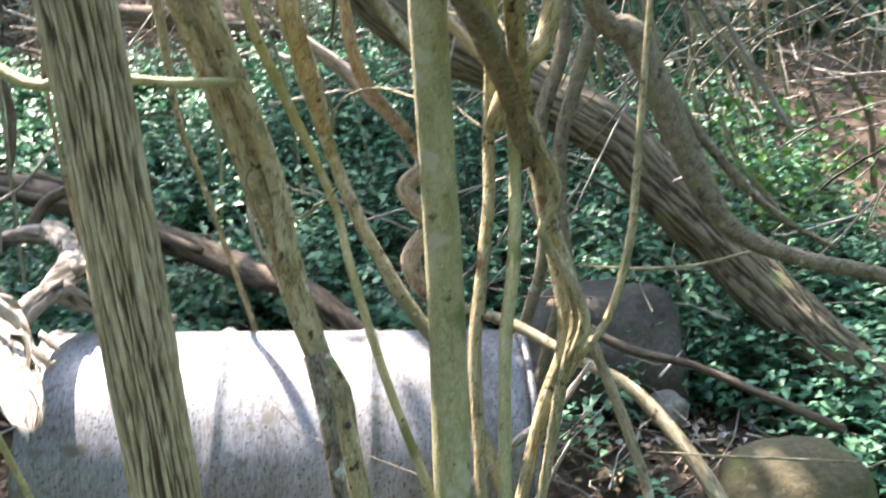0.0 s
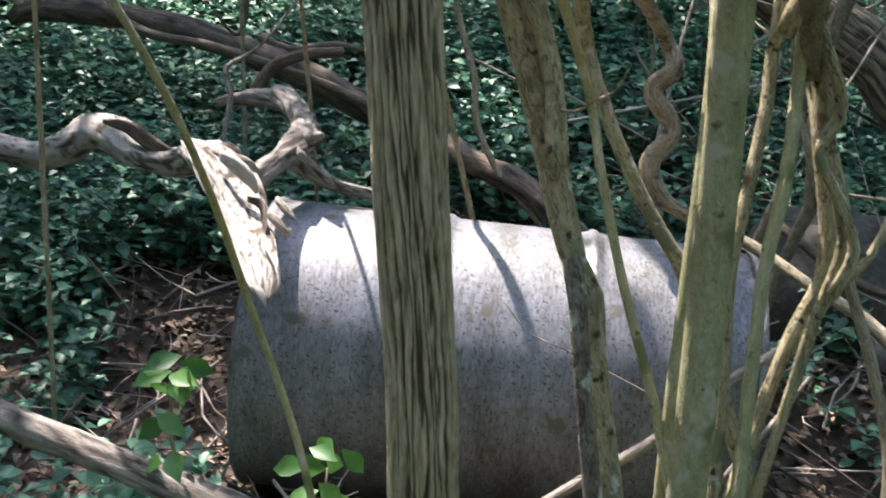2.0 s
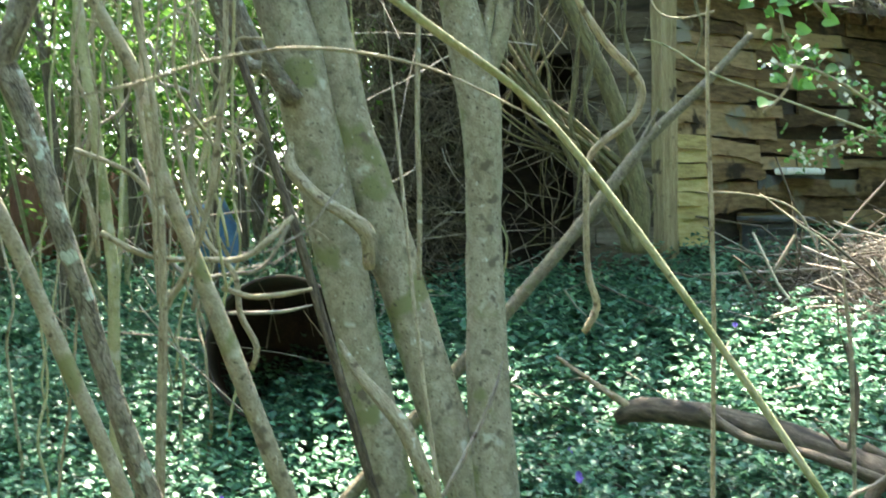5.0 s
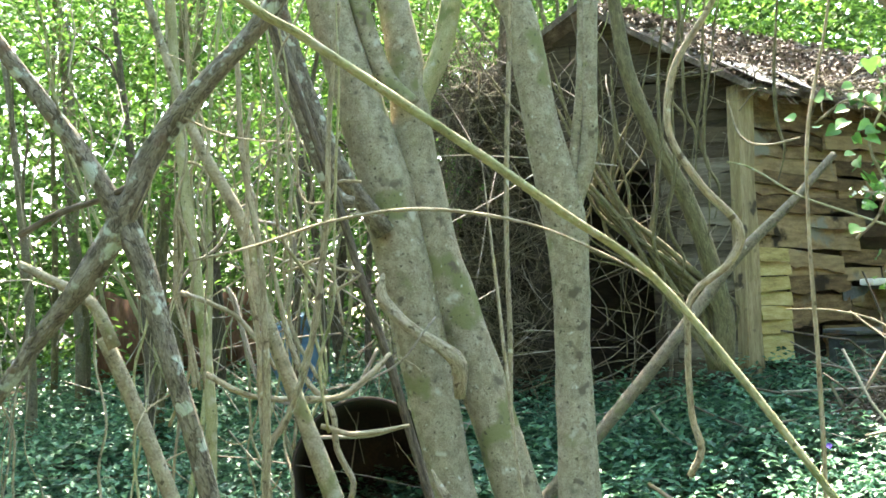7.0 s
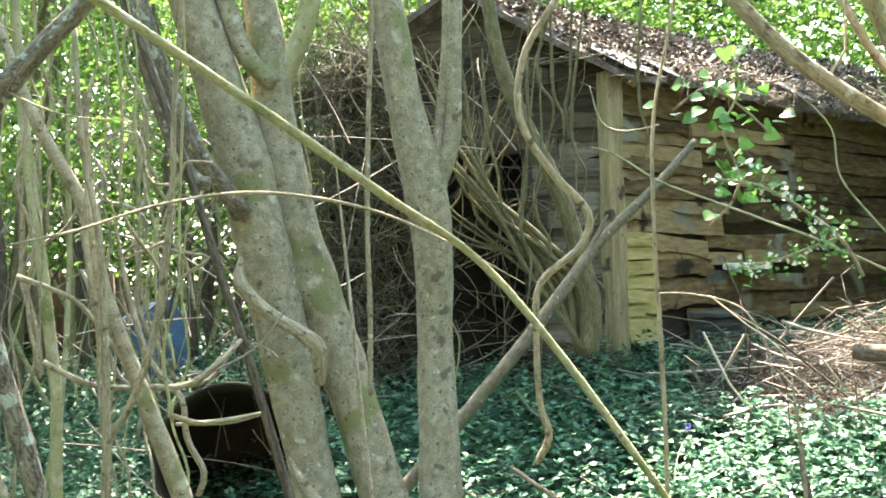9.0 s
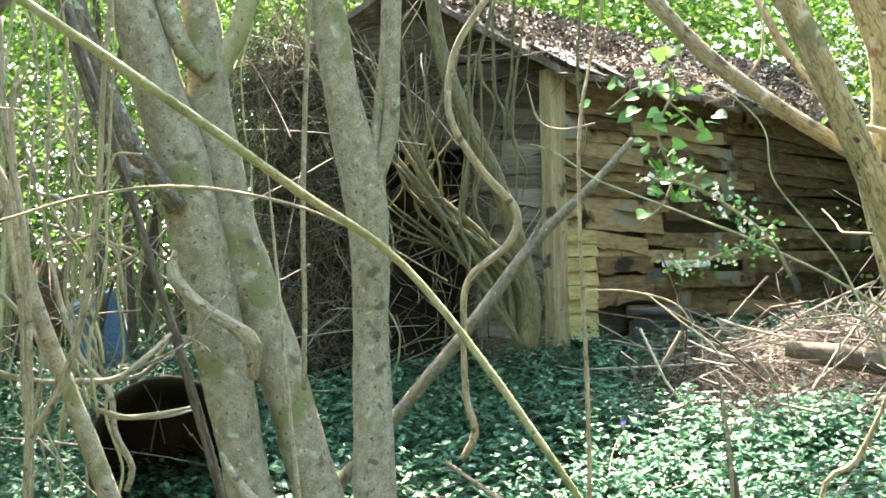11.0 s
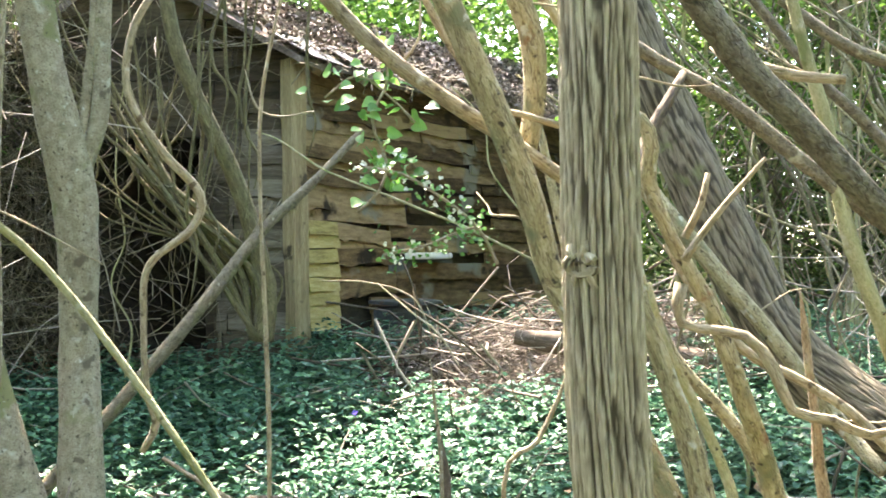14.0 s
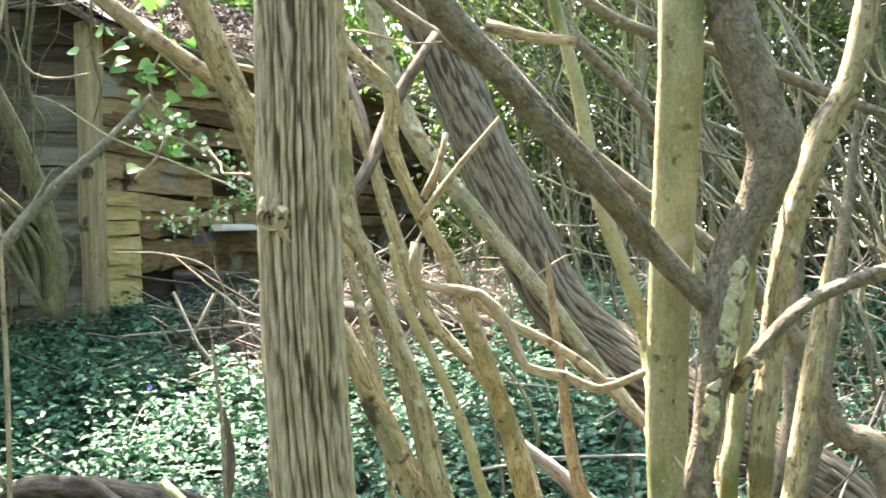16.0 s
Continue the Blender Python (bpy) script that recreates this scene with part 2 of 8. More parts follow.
LEAF_GROUND = mat("glossy_groundcover_leaf", [(0.028, 0.1, 0.066), (0.075, 0.205, 0.127), (0.155, 0.32, 0.185)], 0.42, 6, (1, 1, 1), 0.0, 40, "Object", (0.22, 0.78), None, 0.75, 0.38, through_light=0.3)
LEAF_BRIGHT = mat("young_leaf", [(0.04, 0.13, 0.025), (0.085, 0.23, 0.045), (0.16, 0.34, 0.08)], 0.45, 6, (1, 1, 1), 0.0, 40, "Object", (0.25, 0.75), None, 0.6, 0.5, through_light=0.35)
LEAF_CROWN = mat("crown_leaf", [(0.04, 0.1, 0.018), (0.085, 0.19, 0.035), (0.16, 0.3, 0.06)], 0.55, 1.2, (1, 1, 1), 0.0, 30, "Object", (0.25, 0.75), None, 0.6, 0.3, through_light=0.45)
PETAL_V = mat("violet_petal", [(0.16, 0.08, 0.5), (0.28, 0.18, 0.7)], 0.6, 10, bump=0.0)
PETAL_W = mat("white_petal", [(0.6, 0.6, 0.5), (0.8, 0.8, 0.72)], 0.6, 10, bump=0.0)
ZINC = mat("dull_galvanised_steel", [(0.075, 0.072, 0.06), (0.172, 0.173, 0.182), (0.27, 0.278, 0.31)], 0.5, 5, (2.2, 0.7, 0.7), 0.12, 70, "Object", (0.34, 0.66), [((0.06, 0.055, 0.04), 130, 0.59), ((0.12, 0.112, 0.09), 14, 0.62)], metal=0.35)
RUST = mat("dark_rust", [(0.009, 0.007, 0.006), (0.028, 0.017, 0.012), (0.065, 0.036, 0.022)], 0.85, 6, (1, 1, 1), 0.5, 50, "Object", (0.3, 0.7))
RUST_RED = mat("red_rust", [(0.05, 0.025, 0.018), (0.16, 0.075, 0.045), (0.26, 0.14, 0.09)], 0.85, 4, (1, 1, 0.3), 0.4, 50, "Object", (0.3, 0.7))
BLUE = mat("faded_blue_plastic", [(0.03, 0.09, 0.17), (0.06, 0.16, 0.29), (0.1, 0.23, 0.37)], 0.5, 5, (1, 1, 1), 0.1, 50)
# The darkest spots are painted patches that stand in for the darkness of holes.
BOARD = mat("weathered_board", [(0.05, 0.03, 0.014), (0.165, 0.108, 0.052), (0.31, 0.222, 0.118)], 0.9, 7, (0.25, 1, 5), 0.9, 60, "Object", (0.3, 0.7), [((0.025, 0.017, 0.01), 3.2, 0.62), ((0.2, 0.19, 0.15), 2.4, 0.6)], 0, 0.3, obj_random=0.4)
# Darkened copy of the grey board; the gable's shade is put into the colour.
BOARD_DARK = mat("shaded_gable_board", [(0.02, 0.015, 0.01), (0.05, 0.038, 0.025), (0.1, 0.08, 0.055)], 0.95, 7, (0.3, 1, 5), 0.7, 50, "Object", (0.3, 0.7), None, 0, 0.3, obj_random=0.3)
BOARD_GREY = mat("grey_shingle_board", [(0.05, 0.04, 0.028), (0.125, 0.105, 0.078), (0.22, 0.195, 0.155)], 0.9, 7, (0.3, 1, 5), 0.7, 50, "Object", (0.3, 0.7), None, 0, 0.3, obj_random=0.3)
POSTWOOD = mat("post_wood", [(0.12, 0.09, 0.045), (0.27, 0.21, 0.115), (0.42, 0.345, 0.21)], 0.9, 9, (3, 3, 0.3), 0.8, 60, "Object", (0.3, 0.7), [((0.06, 0.045, 0.028), 5, 0.62)])
BLOCKWOOD = mat("yellow_hewn_wood", [(0.16, 0.12, 0.04), (0.34, 0.27, 0.1), (0.5, 0.42, 0.2)], 0.9, 7, (0.4, 1, 5), 0.6, 50, obj_random=0.2)
ROOFING = mat("roof_debris", [(0.035, 0.026, 0.022), (0.12, 0.09, 0.075), (0.3, 0.25, 0.22)], 0.9, 8, (1, 1, 1), 1.0, 60)
TIN = mat("roof_tin", [(0.05, 0.045, 0.04), (0.13, 0.125, 0.125), (0.26, 0.26, 0.27)], 0.5, 6, (1, 1, 1), 0.2, 40, metal=0.4)
# Near-black: the shade inside the shed is put into the colour.
INSIDE = mat("unlit_inner_boards", [(0.02, 0.016, 0.012), (0.05, 0.04, 0.03), (0.09, 0.07, 0.05)], 0.95, 6, (0.3, 1, 4), 0.5, 40)
STONE = mat("mossy_stone", [(0.045, 0.038, 0.02), (0.095, 0.08, 0.042), (0.16, 0.135, 0.078)], 0.9, 6, (1, 1, 1), 0.8, 60, "Object", (0.3, 0.7), [((0.085, 0.095, 0.028), 5, 0.55), ((0.17, 0.15, 0.1), 14, 0.62)])
STONE_GREY = mat("grey_stone", [(0.1, 0.09, 0.075), (0.21, 0.19, 0.165), (0.36, 0.33, 0.3)], 0.9, 7, (1, 1, 1), 0.7, 60)
# Grey stone darkened: the boulder's shade is put into the colour.
STONE_SHADED = mat("shaded_stone", [(0.03, 0.027, 0.022), (0.07, 0.063, 0.052), (0.13, 0.118, 0.1)], 0.95, 7, (1, 1, 1), 0.8, 60)
LEAF_DARK = mat("shaded_wood_leaf", [(0.03, 0.055, 0.022), (0.07, 0.115, 0.042), (0.14, 0.2, 0.08)], 0.55, 1.2, (1, 1, 1), 0.0, 30, "Object", (0.25, 0.75), None, 0.6, 0.3, through_light=0.35)
PAINT_W = mat("chipped_white_enamel", [(0.45, 0.42, 0.36), (0.75, 0.73, 0.68), (0.85, 0.84, 0.8)], 0.45, 8, (1, 1, 1), 0.1, 50, "Object", (0.25, 0.6), [((0.2, 0.09, 0.03), 7, 0.66)])
METAL_GREY = mat("grey_painted_metal", [(0.03, 0.034, 0.033), (0.065, 0.072, 0.072), (0.12, 0.13, 0.13)], 0.55, 6, (1, 1, 1), 0.15, 50, "Object", (0.3, 0.7), [((0.12, 0.06, 0.03), 8, 0.63)])


# ---- building helpers ----
def part(name, mesh, material, parent=None, label=""):
    """A mesh object of its own, under a thing, a part or nothing."""
    if isinstance(mesh, bmesh.types.BMesh):
        bm, mesh = mesh, bpy.data.meshes.new(name)
        bm.to_mesh(mesh)
        bm.free()
    if not mesh.materials:
        mesh.materials.append(material)
    ob = new(name, mesh)
    if parent is not None:
        ob.parent = parent
    if label:
        ob["label"] = label
    return ob


def thing(name, at, label, category, group="", kind=""):
    ob = tagged(new(name), label, category, group, kind)
    ob.empty_display_size = 0.05
    ob.location = at
    return ob


def mesh_of(verts, faces, name="mesh", smooth=True):
    me = bpy.data.meshes.new(name)
    me.from_pydata(verts.tolist() if hasattr(verts, "tolist") else verts, [], faces.tolist() if hasattr(faces, "tolist") else faces)
    if smooth:
        me.shade_smooth()
    return me


def quads(verts, n_per):
    """Fast mesh of quads from an (N, 4, 3) array."""
    me = bpy.data.meshes.new("quads")
    k = len(verts)
    me.vertices.add(k * 4)
    me.vertices.foreach_set("co", verts.astype(np.float32).ravel())
    me.loops.add(k * 4)
    me.loops.foreach_set("vertex_index", np.arange(k * 4, dtype=np.int32))
    me.polygons.add(k)
    me.polygons.foreach_set("loop_start", np.arange(0, k * 4, 4, dtype=np.int32))
    me.update(calc_edges=True)
    return me


def hash3(i, j, k, seed):
    h = (i * 374761393 + j * 668265263 + k * 2147483647 + seed * 1274126177) & 0xFFFFFFFF
    h = ((h ^ (h >> 13)) * 1274126177) & 0xFFFFFFFF
    return ((h ^ (h >> 16)) & 0xFFFF) / 65535.0


def vnoise(p, seed=0):
    """Value noise in -1..1 at an (N, 3) array."""
    q = np.floor(p).astype(np.int64)
    f = p - q
    f = f * f * (3 - 2 * f)
    out = 0
    for a in (0, 1):
        for b in (0, 1):
            for c in (0, 1):
                w = (f[:, 0] if a else 1 - f[:, 0]) * (f[:, 1] if b else 1 - f[:, 1]) * (f[:, 2] if c else 1 - f[:, 2])
                out = out + w * hash3(q[:, 0] + a, q[:, 1] + b, q[:, 2] + c, seed)
    return out * 2 - 1


def spline(pts, step):
    """Catmull-Rom through rows of x, y, z, r."""
    p = np.array(pts, float)
    p = np.vstack([2 * p[0] - p[1], p, 2 * p[-1] - p[-2]])
    rows = []
    for i in range(1, len(p) - 2):
        a, b, c, d = p[i - 1], p[i], p[i + 1], p[i + 2]
        n = max(2, int(np.linalg.norm((c - b)[:3]) / step))
        for t in np.arange(n) / n:
            rows.append(0.5 * (2 * b + (c - a) * t + (2 * a - 5 * b + 4 * c - d) * t * t + (3 * b - a - 3 * c + d) * t ** 3))
    rows.append(p[-2])
    return np.array(rows)


def tube(pts, sides=10, step=0.05, lump=0.08, furrow=0.0, wander=0.0, seed=0, around=9.0, flat=1.0, plates=0):
    """A limb swept along rows of x, y, z, radius, lumpy or furrowed, with a 'grain' attribute that runs along it."""
    c = spline(pts, step)
    n = len(c)
    if wander:
        s = np.linspace(0, n * step, n)[:, None]
        for k in range(3):
            c[:, k] += wander * vnoise(np.hstack([s * 3, s * 0 + k * 7.3, s * 0]), seed + k) * np.minimum(1, np.linspace(0, 6, n))
    tan = np.gradient(c[:, :3], axis=0)
    tan /= np.linalg.norm(tan, axis=1)[:, None] + 1e-9
    ref = np.array([0.0, 1.0, 0.0]) if abs(tan[0][1]) < 0.8 else np.array([1.0, 0.0, 0.0])
    u = np.zeros((n, 3))
    for i in range(n):
        ref = ref - tan[i] * (ref @ tan[i])
        ref /= np.linalg.norm(ref)
        u[i] = ref
    v = np.cross(tan, u)
    ang = np.arange(sides) * 2 * math.pi / sides
    along = np.concatenate([[0], np.cumsum(np.linalg.norm(np.diff(c[:, :3], axis=0), axis=1))])
    cc, ss = np.cos(ang), np.sin(ang)
    r = np.maximum(c[:, 3], 0.0015)
    key = np.stack([np.broadcast_to(cc, (n, sides)), np.broadcast_to(ss, (n, sides)), np.broadcast_to(along[:, None], (n, sides))], -1).reshape(-1, 3)
    rr = np.repeat(r, sides)
    m = 1 + lump * vnoise(key * (1.5, 1.5, 5.0), seed) + 0.4 * lump * vnoise(key * (4, 4, 16.0), seed + 3)
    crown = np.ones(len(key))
    if furrow:
        k1 = vnoise(key * (around * 0.75, around * 0.75, 11.0) + vnoise(key * (2, 2, 14), seed)[:, None] * 0.8, seed + 5)
        k2 = vnoise(key * (around, around, 11.0), seed + 6)
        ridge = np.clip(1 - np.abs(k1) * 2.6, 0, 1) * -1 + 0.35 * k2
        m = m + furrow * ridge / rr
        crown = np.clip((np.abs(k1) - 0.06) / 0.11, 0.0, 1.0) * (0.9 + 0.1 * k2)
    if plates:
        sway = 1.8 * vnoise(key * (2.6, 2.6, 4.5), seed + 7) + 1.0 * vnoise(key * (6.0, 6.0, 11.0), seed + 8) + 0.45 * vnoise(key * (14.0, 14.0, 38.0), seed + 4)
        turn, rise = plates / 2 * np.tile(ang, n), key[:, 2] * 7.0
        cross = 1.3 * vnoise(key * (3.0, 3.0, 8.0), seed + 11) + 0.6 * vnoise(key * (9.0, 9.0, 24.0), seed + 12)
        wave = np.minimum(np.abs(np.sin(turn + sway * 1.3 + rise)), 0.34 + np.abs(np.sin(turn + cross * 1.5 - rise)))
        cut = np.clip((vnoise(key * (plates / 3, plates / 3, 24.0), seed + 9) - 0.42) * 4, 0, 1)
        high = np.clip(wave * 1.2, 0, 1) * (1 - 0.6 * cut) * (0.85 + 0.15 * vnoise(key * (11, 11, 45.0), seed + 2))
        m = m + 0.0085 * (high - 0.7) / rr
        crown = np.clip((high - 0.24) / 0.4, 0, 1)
    pos = np.repeat(c[:, :3], sides, 0) + (np.repeat(u, sides, 0) * (max(flat, 0.0) or 1.0) * np.tile(cc, n)[:, None] + np.repeat(v, sides, 0) * (max(-flat, 0.0) or 1.0) * np.tile(ss, n)[:, None]) * (rr * m)[:, None]
    i, j = np.meshgrid(np.arange(n - 1), np.arange(sides), indexing="ij")
    k = (j + 1) % sides
    f = np.stack([i * sides + j, i * sides + k, (i + 1) * sides + k, (i + 1) * sides + j], -1).reshape(-1, 4).tolist()
    f.append(list(range(sides))[::-1])
    f.append([(n - 1) * sides + q for q in range(sides)])
    me = mesh_of(pos, f)
    g = me.attributes.new("grain", "FLOAT_VECTOR", "POINT")
    gv = key * np.stack([rr, rr, np.ones_like(rr)], -1)
    gv[:, 2] += seed * 1.37
    g.data.foreach_set("vector", gv.astype(np.float32).ravel())
    # 'ridge' is low in the grooves, where ridge materials paint their shade.
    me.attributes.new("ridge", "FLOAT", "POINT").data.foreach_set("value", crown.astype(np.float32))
    return me


SEED = [0]


def limb(parent, name, pts, material, sides=10, step=0.04, lump=0.08, furrow=0.0, wander=0.0, label="", around=9.0, flat=1.0, plates=0):
    SEED[0] += 1
    ob = part(name, tube(pts, sides, step, lump, furrow, wander, SEED[0], around, flat, plates), material, parent, label)
    ob.matrix_parent_inverse = parent.matrix_basis.inverted() if parent is not None else Matrix()
    return ob


def plant(name, label, category, limbs, group="", kind=""):
    """A thing at its first limb's foot; limbs are (part name, points, material, options)."""
    foot = limbs[0][1][0]
    ob = thing(name, foot[:3], label, category, group, kind)
    r = random.Random(len(limbs) * 31 + int(abs(foot[0]) * 1000))
    for nm, pts, material, opt in limbs:
        limb(ob, nm, pts, material, **opt)
        long = sum((Vector(a[:3]) - Vector(c[:3])).length for a, c in zip(pts, pts[1:]))
        if nm in ("limb", "stem", "trunk") and long > 1.0 and category in ("tree", "shrub"):
            for k in range(int(0.8 + 0.7 * long)):
                i = r.randrange(1, len(pts) - 1) if len(pts) > 2 else 0
                p = Vector(pts[i][:3]).lerp(Vector(pts[i + 1][:3]), r.random())
                if p.z < 1.0 or p.y < 1.0:
                    continue
                d = Vector((r.gauss(0, 1), r.gauss(0.3, 0.7), r.gauss(0.5, 0.6))).normalized()
                size, rad = r.uniform(0.1, 0.32), min(0.0032, pts[i][3] * 0.25)
                row = [(*p, rad)]
                for q in range(4):
                    d = (d + Vector((r.gauss(0, 0.35), r.gauss(0, 0.35), r.gauss(0.08, 0.35)))).normalized()
                    p = p + d * size / 4
                    row.append((*p, rad * (0.85 - 0.18 * q)))
                limb(ob, "twig", row, VINE, sides=5, step=0.03, lump=0.2)
    return ob


def single(name, label, category, pts, material, group="", **opt):
    SEED[0] += 1
    return tagged(part(name, tube(pts, seed=SEED[0], **opt), material), label, category, group)


# ---- ground ----
def ground_z(x, y):
    x, y = np.asarray(x, float), np.asarray(y, float)
    s = np.clip(y - 2.9, 0, 4.8)
    z = -0.15 + 0.33 * s - 0.02 * s * np.clip(s - 3.2, 0, 2) + 0.03 * np.clip(y - 7.7, 0, 30)
    z = z + 0.06 * np.clip(-x - 3.0, 0, 6) * np.clip(1 - s / 4.0, 0, 1) - 0.05 * np.clip(x - 0.3, 0, 4) * np.clip(s / 3, 0, 1)
    p = np.stack([np.ravel(x), np.ravel(y), np.zeros(x.size)], -1)
    return z + (0.05 * vnoise(p * 0.9, 21) + 0.018 * vnoise(p * 3.1, 22)).reshape(x.shape)


def build_ground():
    near = np.arange(-9, 6.01, 0.09)
    xs = np.concatenate([[-400, -150, -60, -30, -16, -12], near, [8, 12, 20, 40, 120, 400]])
    near = np.arange(-3, 13.01, 0.09)
    ys = np.concatenate([[-400, -120, -40, -15, -6], near, [16, 22, 35, 80, 200, 400]])
    gx, gy = np.meshgrid(xs, ys, indexing="ij")
    gz = ground_z(gx, gy)
    v = np.stack([gx, gy, gz], -1).reshape(-1, 3)
    a, b = len(xs), len(ys)
    i, j = np.meshgrid(np.arange(a - 1), np.arange(b - 1), indexing="ij")
    f = np.stack([i * b + j, (i + 1) * b + j, (i + 1) * b + j + 1, i * b + j + 1], -1).reshape(-1, 4)
    tagged(part("ground", mesh_of(v, f), SOIL), "dark sloping forest soil under ivy-like groundcover and dead leaves", "ground", kind="structure")


build_ground()

# ---- the drum ----
def lathe(profile, sides=64, cap=True, dent=0.0, seed=0):
    """Rows of (x along the axis, radius) turned round the x axis, closed in order."""
    prof = np.array(profile, float)
    n = len(prof)
    a = np.arange(sides) * 2 * math.pi / sides
    x = np.repeat(prof[:, 0], sides)
    r = np.repeat(prof[:, 1], sides)
    ang = np.tile(a, n)
    if dent:
        key = np.stack([x * 3, np.cos(ang) * 1.6, np.sin(ang) * 1.6], -1)
        r = r * (1 + dent * vnoise(key, seed))
    v = np.stack([x, np.cos(ang) * r, np.sin(ang) * r], -1)
    i, j = np.meshgrid(np.arange(n - 1), np.arange(sides), indexing="ij")
    k = (j + 1) % sides
    f = np.stack([i * sides + j, (i + 1) * sides + j, (i + 1) * sides + k, i * sides + k], -1).reshape(-1, 4).tolist()
    return v, f


def drum_tank(at, length, radius, turn, tip):
    ob = thing("steel_tank", at, "dull grey galvanised steel tank lying on its side", "tank")
    ob.rotation_euler = (0, radians(tip), radians(turn))
    h, R = length / 2, radius
    prof = [(-h + 0.012, R - 0.03), (-h + 0.006, R - 0.004), (-h, R + 0.004), (-h + 0.012, R + 0.008), (-h + 0.03, R)]
    for s in np.linspace(-h + 0.06, h - 0.06, 110):
        bead = sum(0.012 * math.exp(-((s - c) / 0.014) ** 2) for c in (-0.17, 0.21))
        prof.append((s, R + bead))
    prof += [(h - 0.05, R), (h - 0.02, R - 0.012), (h - 0.004, R - 0.03), (h, R - 0.05)]
    v, f = lathe(prof, 96, dent=0.006, seed=4)
    part("shell", mesh_of(v, f), ZINC, ob)
    for sgn, nm in ((-1, "end_plate"), (1, "end_plate")):
        rows = [(sgn * (h - (0.02 if sgn < 0 else 0.0)), R - (0.028 if sgn < 0 else 0.048)), (sgn * (h - 0.0), R * 0.82), (sgn * (h + 0.012), R * 0.5), (sgn * (h + 0.014), 0.002)]
        v, f = lathe(rows, 64)
        part(nm, mesh_of(v, f), ZINC, ob)
    rows = [(h - 0.03, R + 0.002), (h - 0.028, R + 0.01), (h - 0.012, R + 0.01), (h - 0.010, R - 0.004)]
    v, f = lathe(rows, 96)
    part("rim", mesh_of(v, f), ZINC, ob)
    return ob


drum_tank((-0.345, 2.83, 0.205), 1.27, 0.385, 5.0, 2.5)


# ---- shed ----
CX, CY = -3.74, 7.30
RD, LD = (0.28, 0.96), (-0.947, -0.321)


def shed_at(a, b, z):
    """a metres along the long wall, b along the gable wall, from their corner."""
    return Vector((CX + a * RD[0] + b * LD[0], CY + a * RD[1] + b * LD[1], z))


shed = thing("old_shed", shed_at(0, 0, 1.2), "derelict weathered wooden shed with sagging boards and a littered roof", "shed")


def under(ob, parent):
    ob.parent = parent
    ob.matrix_parent_inverse = parent.matrix_basis.inverted()
    return ob


def board(parent, p, q, height, thick, material, out, seed, name="board", rot=0.03):
    """A warped, ragged board from p to q (lower edge), facing out."""
    n = 10
    p, q, out = Vector(p), Vector(q), Vector(out).normalized()
    verts, faces = [], []
    t = np.linspace(0, 1, n)
    L = (q - p).length
    k = np.stack([t * L * 2.2, np.full(n, seed * 3.1), np.zeros(n)], -1)
    sag = 0.018 * vnoise(k, seed)
    low = np.abs(vnoise(k * (3, 1, 1) + 5, seed)) * rot
    bow = 0.02 * vnoise(k + 9, seed)
    for i in range(n):
        c = p.lerp(q, t[i])
        lo, hi = sag[i] + low[i], sag[i] + height
        for z, o in ((lo, thick * 1.5), (hi, thick), (hi, 0.0), (lo, 0.004)):
            verts.append(tuple(c + out * (o + bow[i]) + Vector((0, 0, z))))
    for i in range(n - 1):
        for e in range(4):
            f = (e + 1) % 4
            faces.append((i * 4 + e, i * 4 + f, i * 4 + 4 + f, i * 4 + 4 + e))
    faces += [(3, 2, 1, 0), tuple(n * 4 - 4 + e for e in range(4))]
    me = mesh_of(verts, faces, smooth=False)
    return under(part(name, me, material), parent)


OUT_R = (RD[1], -RD[0], 0)
OUT_L = (0.321, -0.947, 0)


def slab(parent, name, corners, thick, material):
    """A plate over four corners, thickened downwards or inwards along its normal."""
    c = [Vector(x) for x in corners]
    nrm = (c[1] - c[0]).cross(c[3] - c[0]).normalized() * thick
    v = [tuple(x) for x in c] + [tuple(x - nrm) for x in c]
    f = [(0, 1, 2, 3), (7, 6, 5, 4), (0, 4, 5, 1), (1, 5, 6, 2), (2, 6, 7, 3), (3, 7, 4, 0)]
    return under(part(name, mesh_of(v, f, smooth=False), material), parent)


rng = np.random.default_rng(5)
wall_r = under(thing("long_wall", shed_at(1.9, 0, 1.3), "", ""), shed)
wall_l = under(thing("gable_wall", shed_at(0, 1.1, 1.3), "", ""), shed)
# long wall: warped horizontal boards with gaps and two holes
z, course = 1.28, 0
while z < 3.45:
    hgt = float(rng.uniform(0.085, 0.14))
    cuts = [0.06, float(rng.uniform(0.9, 1.6)), float(rng.uniform(2.1, 2.8)), 5.2]
    for i in range(3):
        a0, a1 = cuts[i] + 0.008, cuts[i + 1] - 0.008
        if 1.55 < z < 2.2 and i == 0:
            a0 = 0.42
        if z < 1.72 and i == 0:
            a0 = 0.85
        pieces = [(a0, a1)]
        if 2.5 < z < 2.68:
            pieces = [(a0, min(a1, 1.38)), (max(a0, 1.62), a1)]
        for b0, b1 in pieces:
            if b1 - b0 > 0.08 and not (1.5 < z < 3.0 and rng.random() < 0.05):
                dz = float(rng.uniform(-0.02, 0.02)) - (0.03 if rng.random() < 0.3 else 0)
                board(wall_r, shed_at(b0, 0, z), shed_at(b1, 0, z + dz), hgt * float(rng.uniform(0.98, 1.22)), 0.022, BOARD, OUT_R, course * 7 + i, rot=0.04)
    z += hgt * 0.93
    course += 1
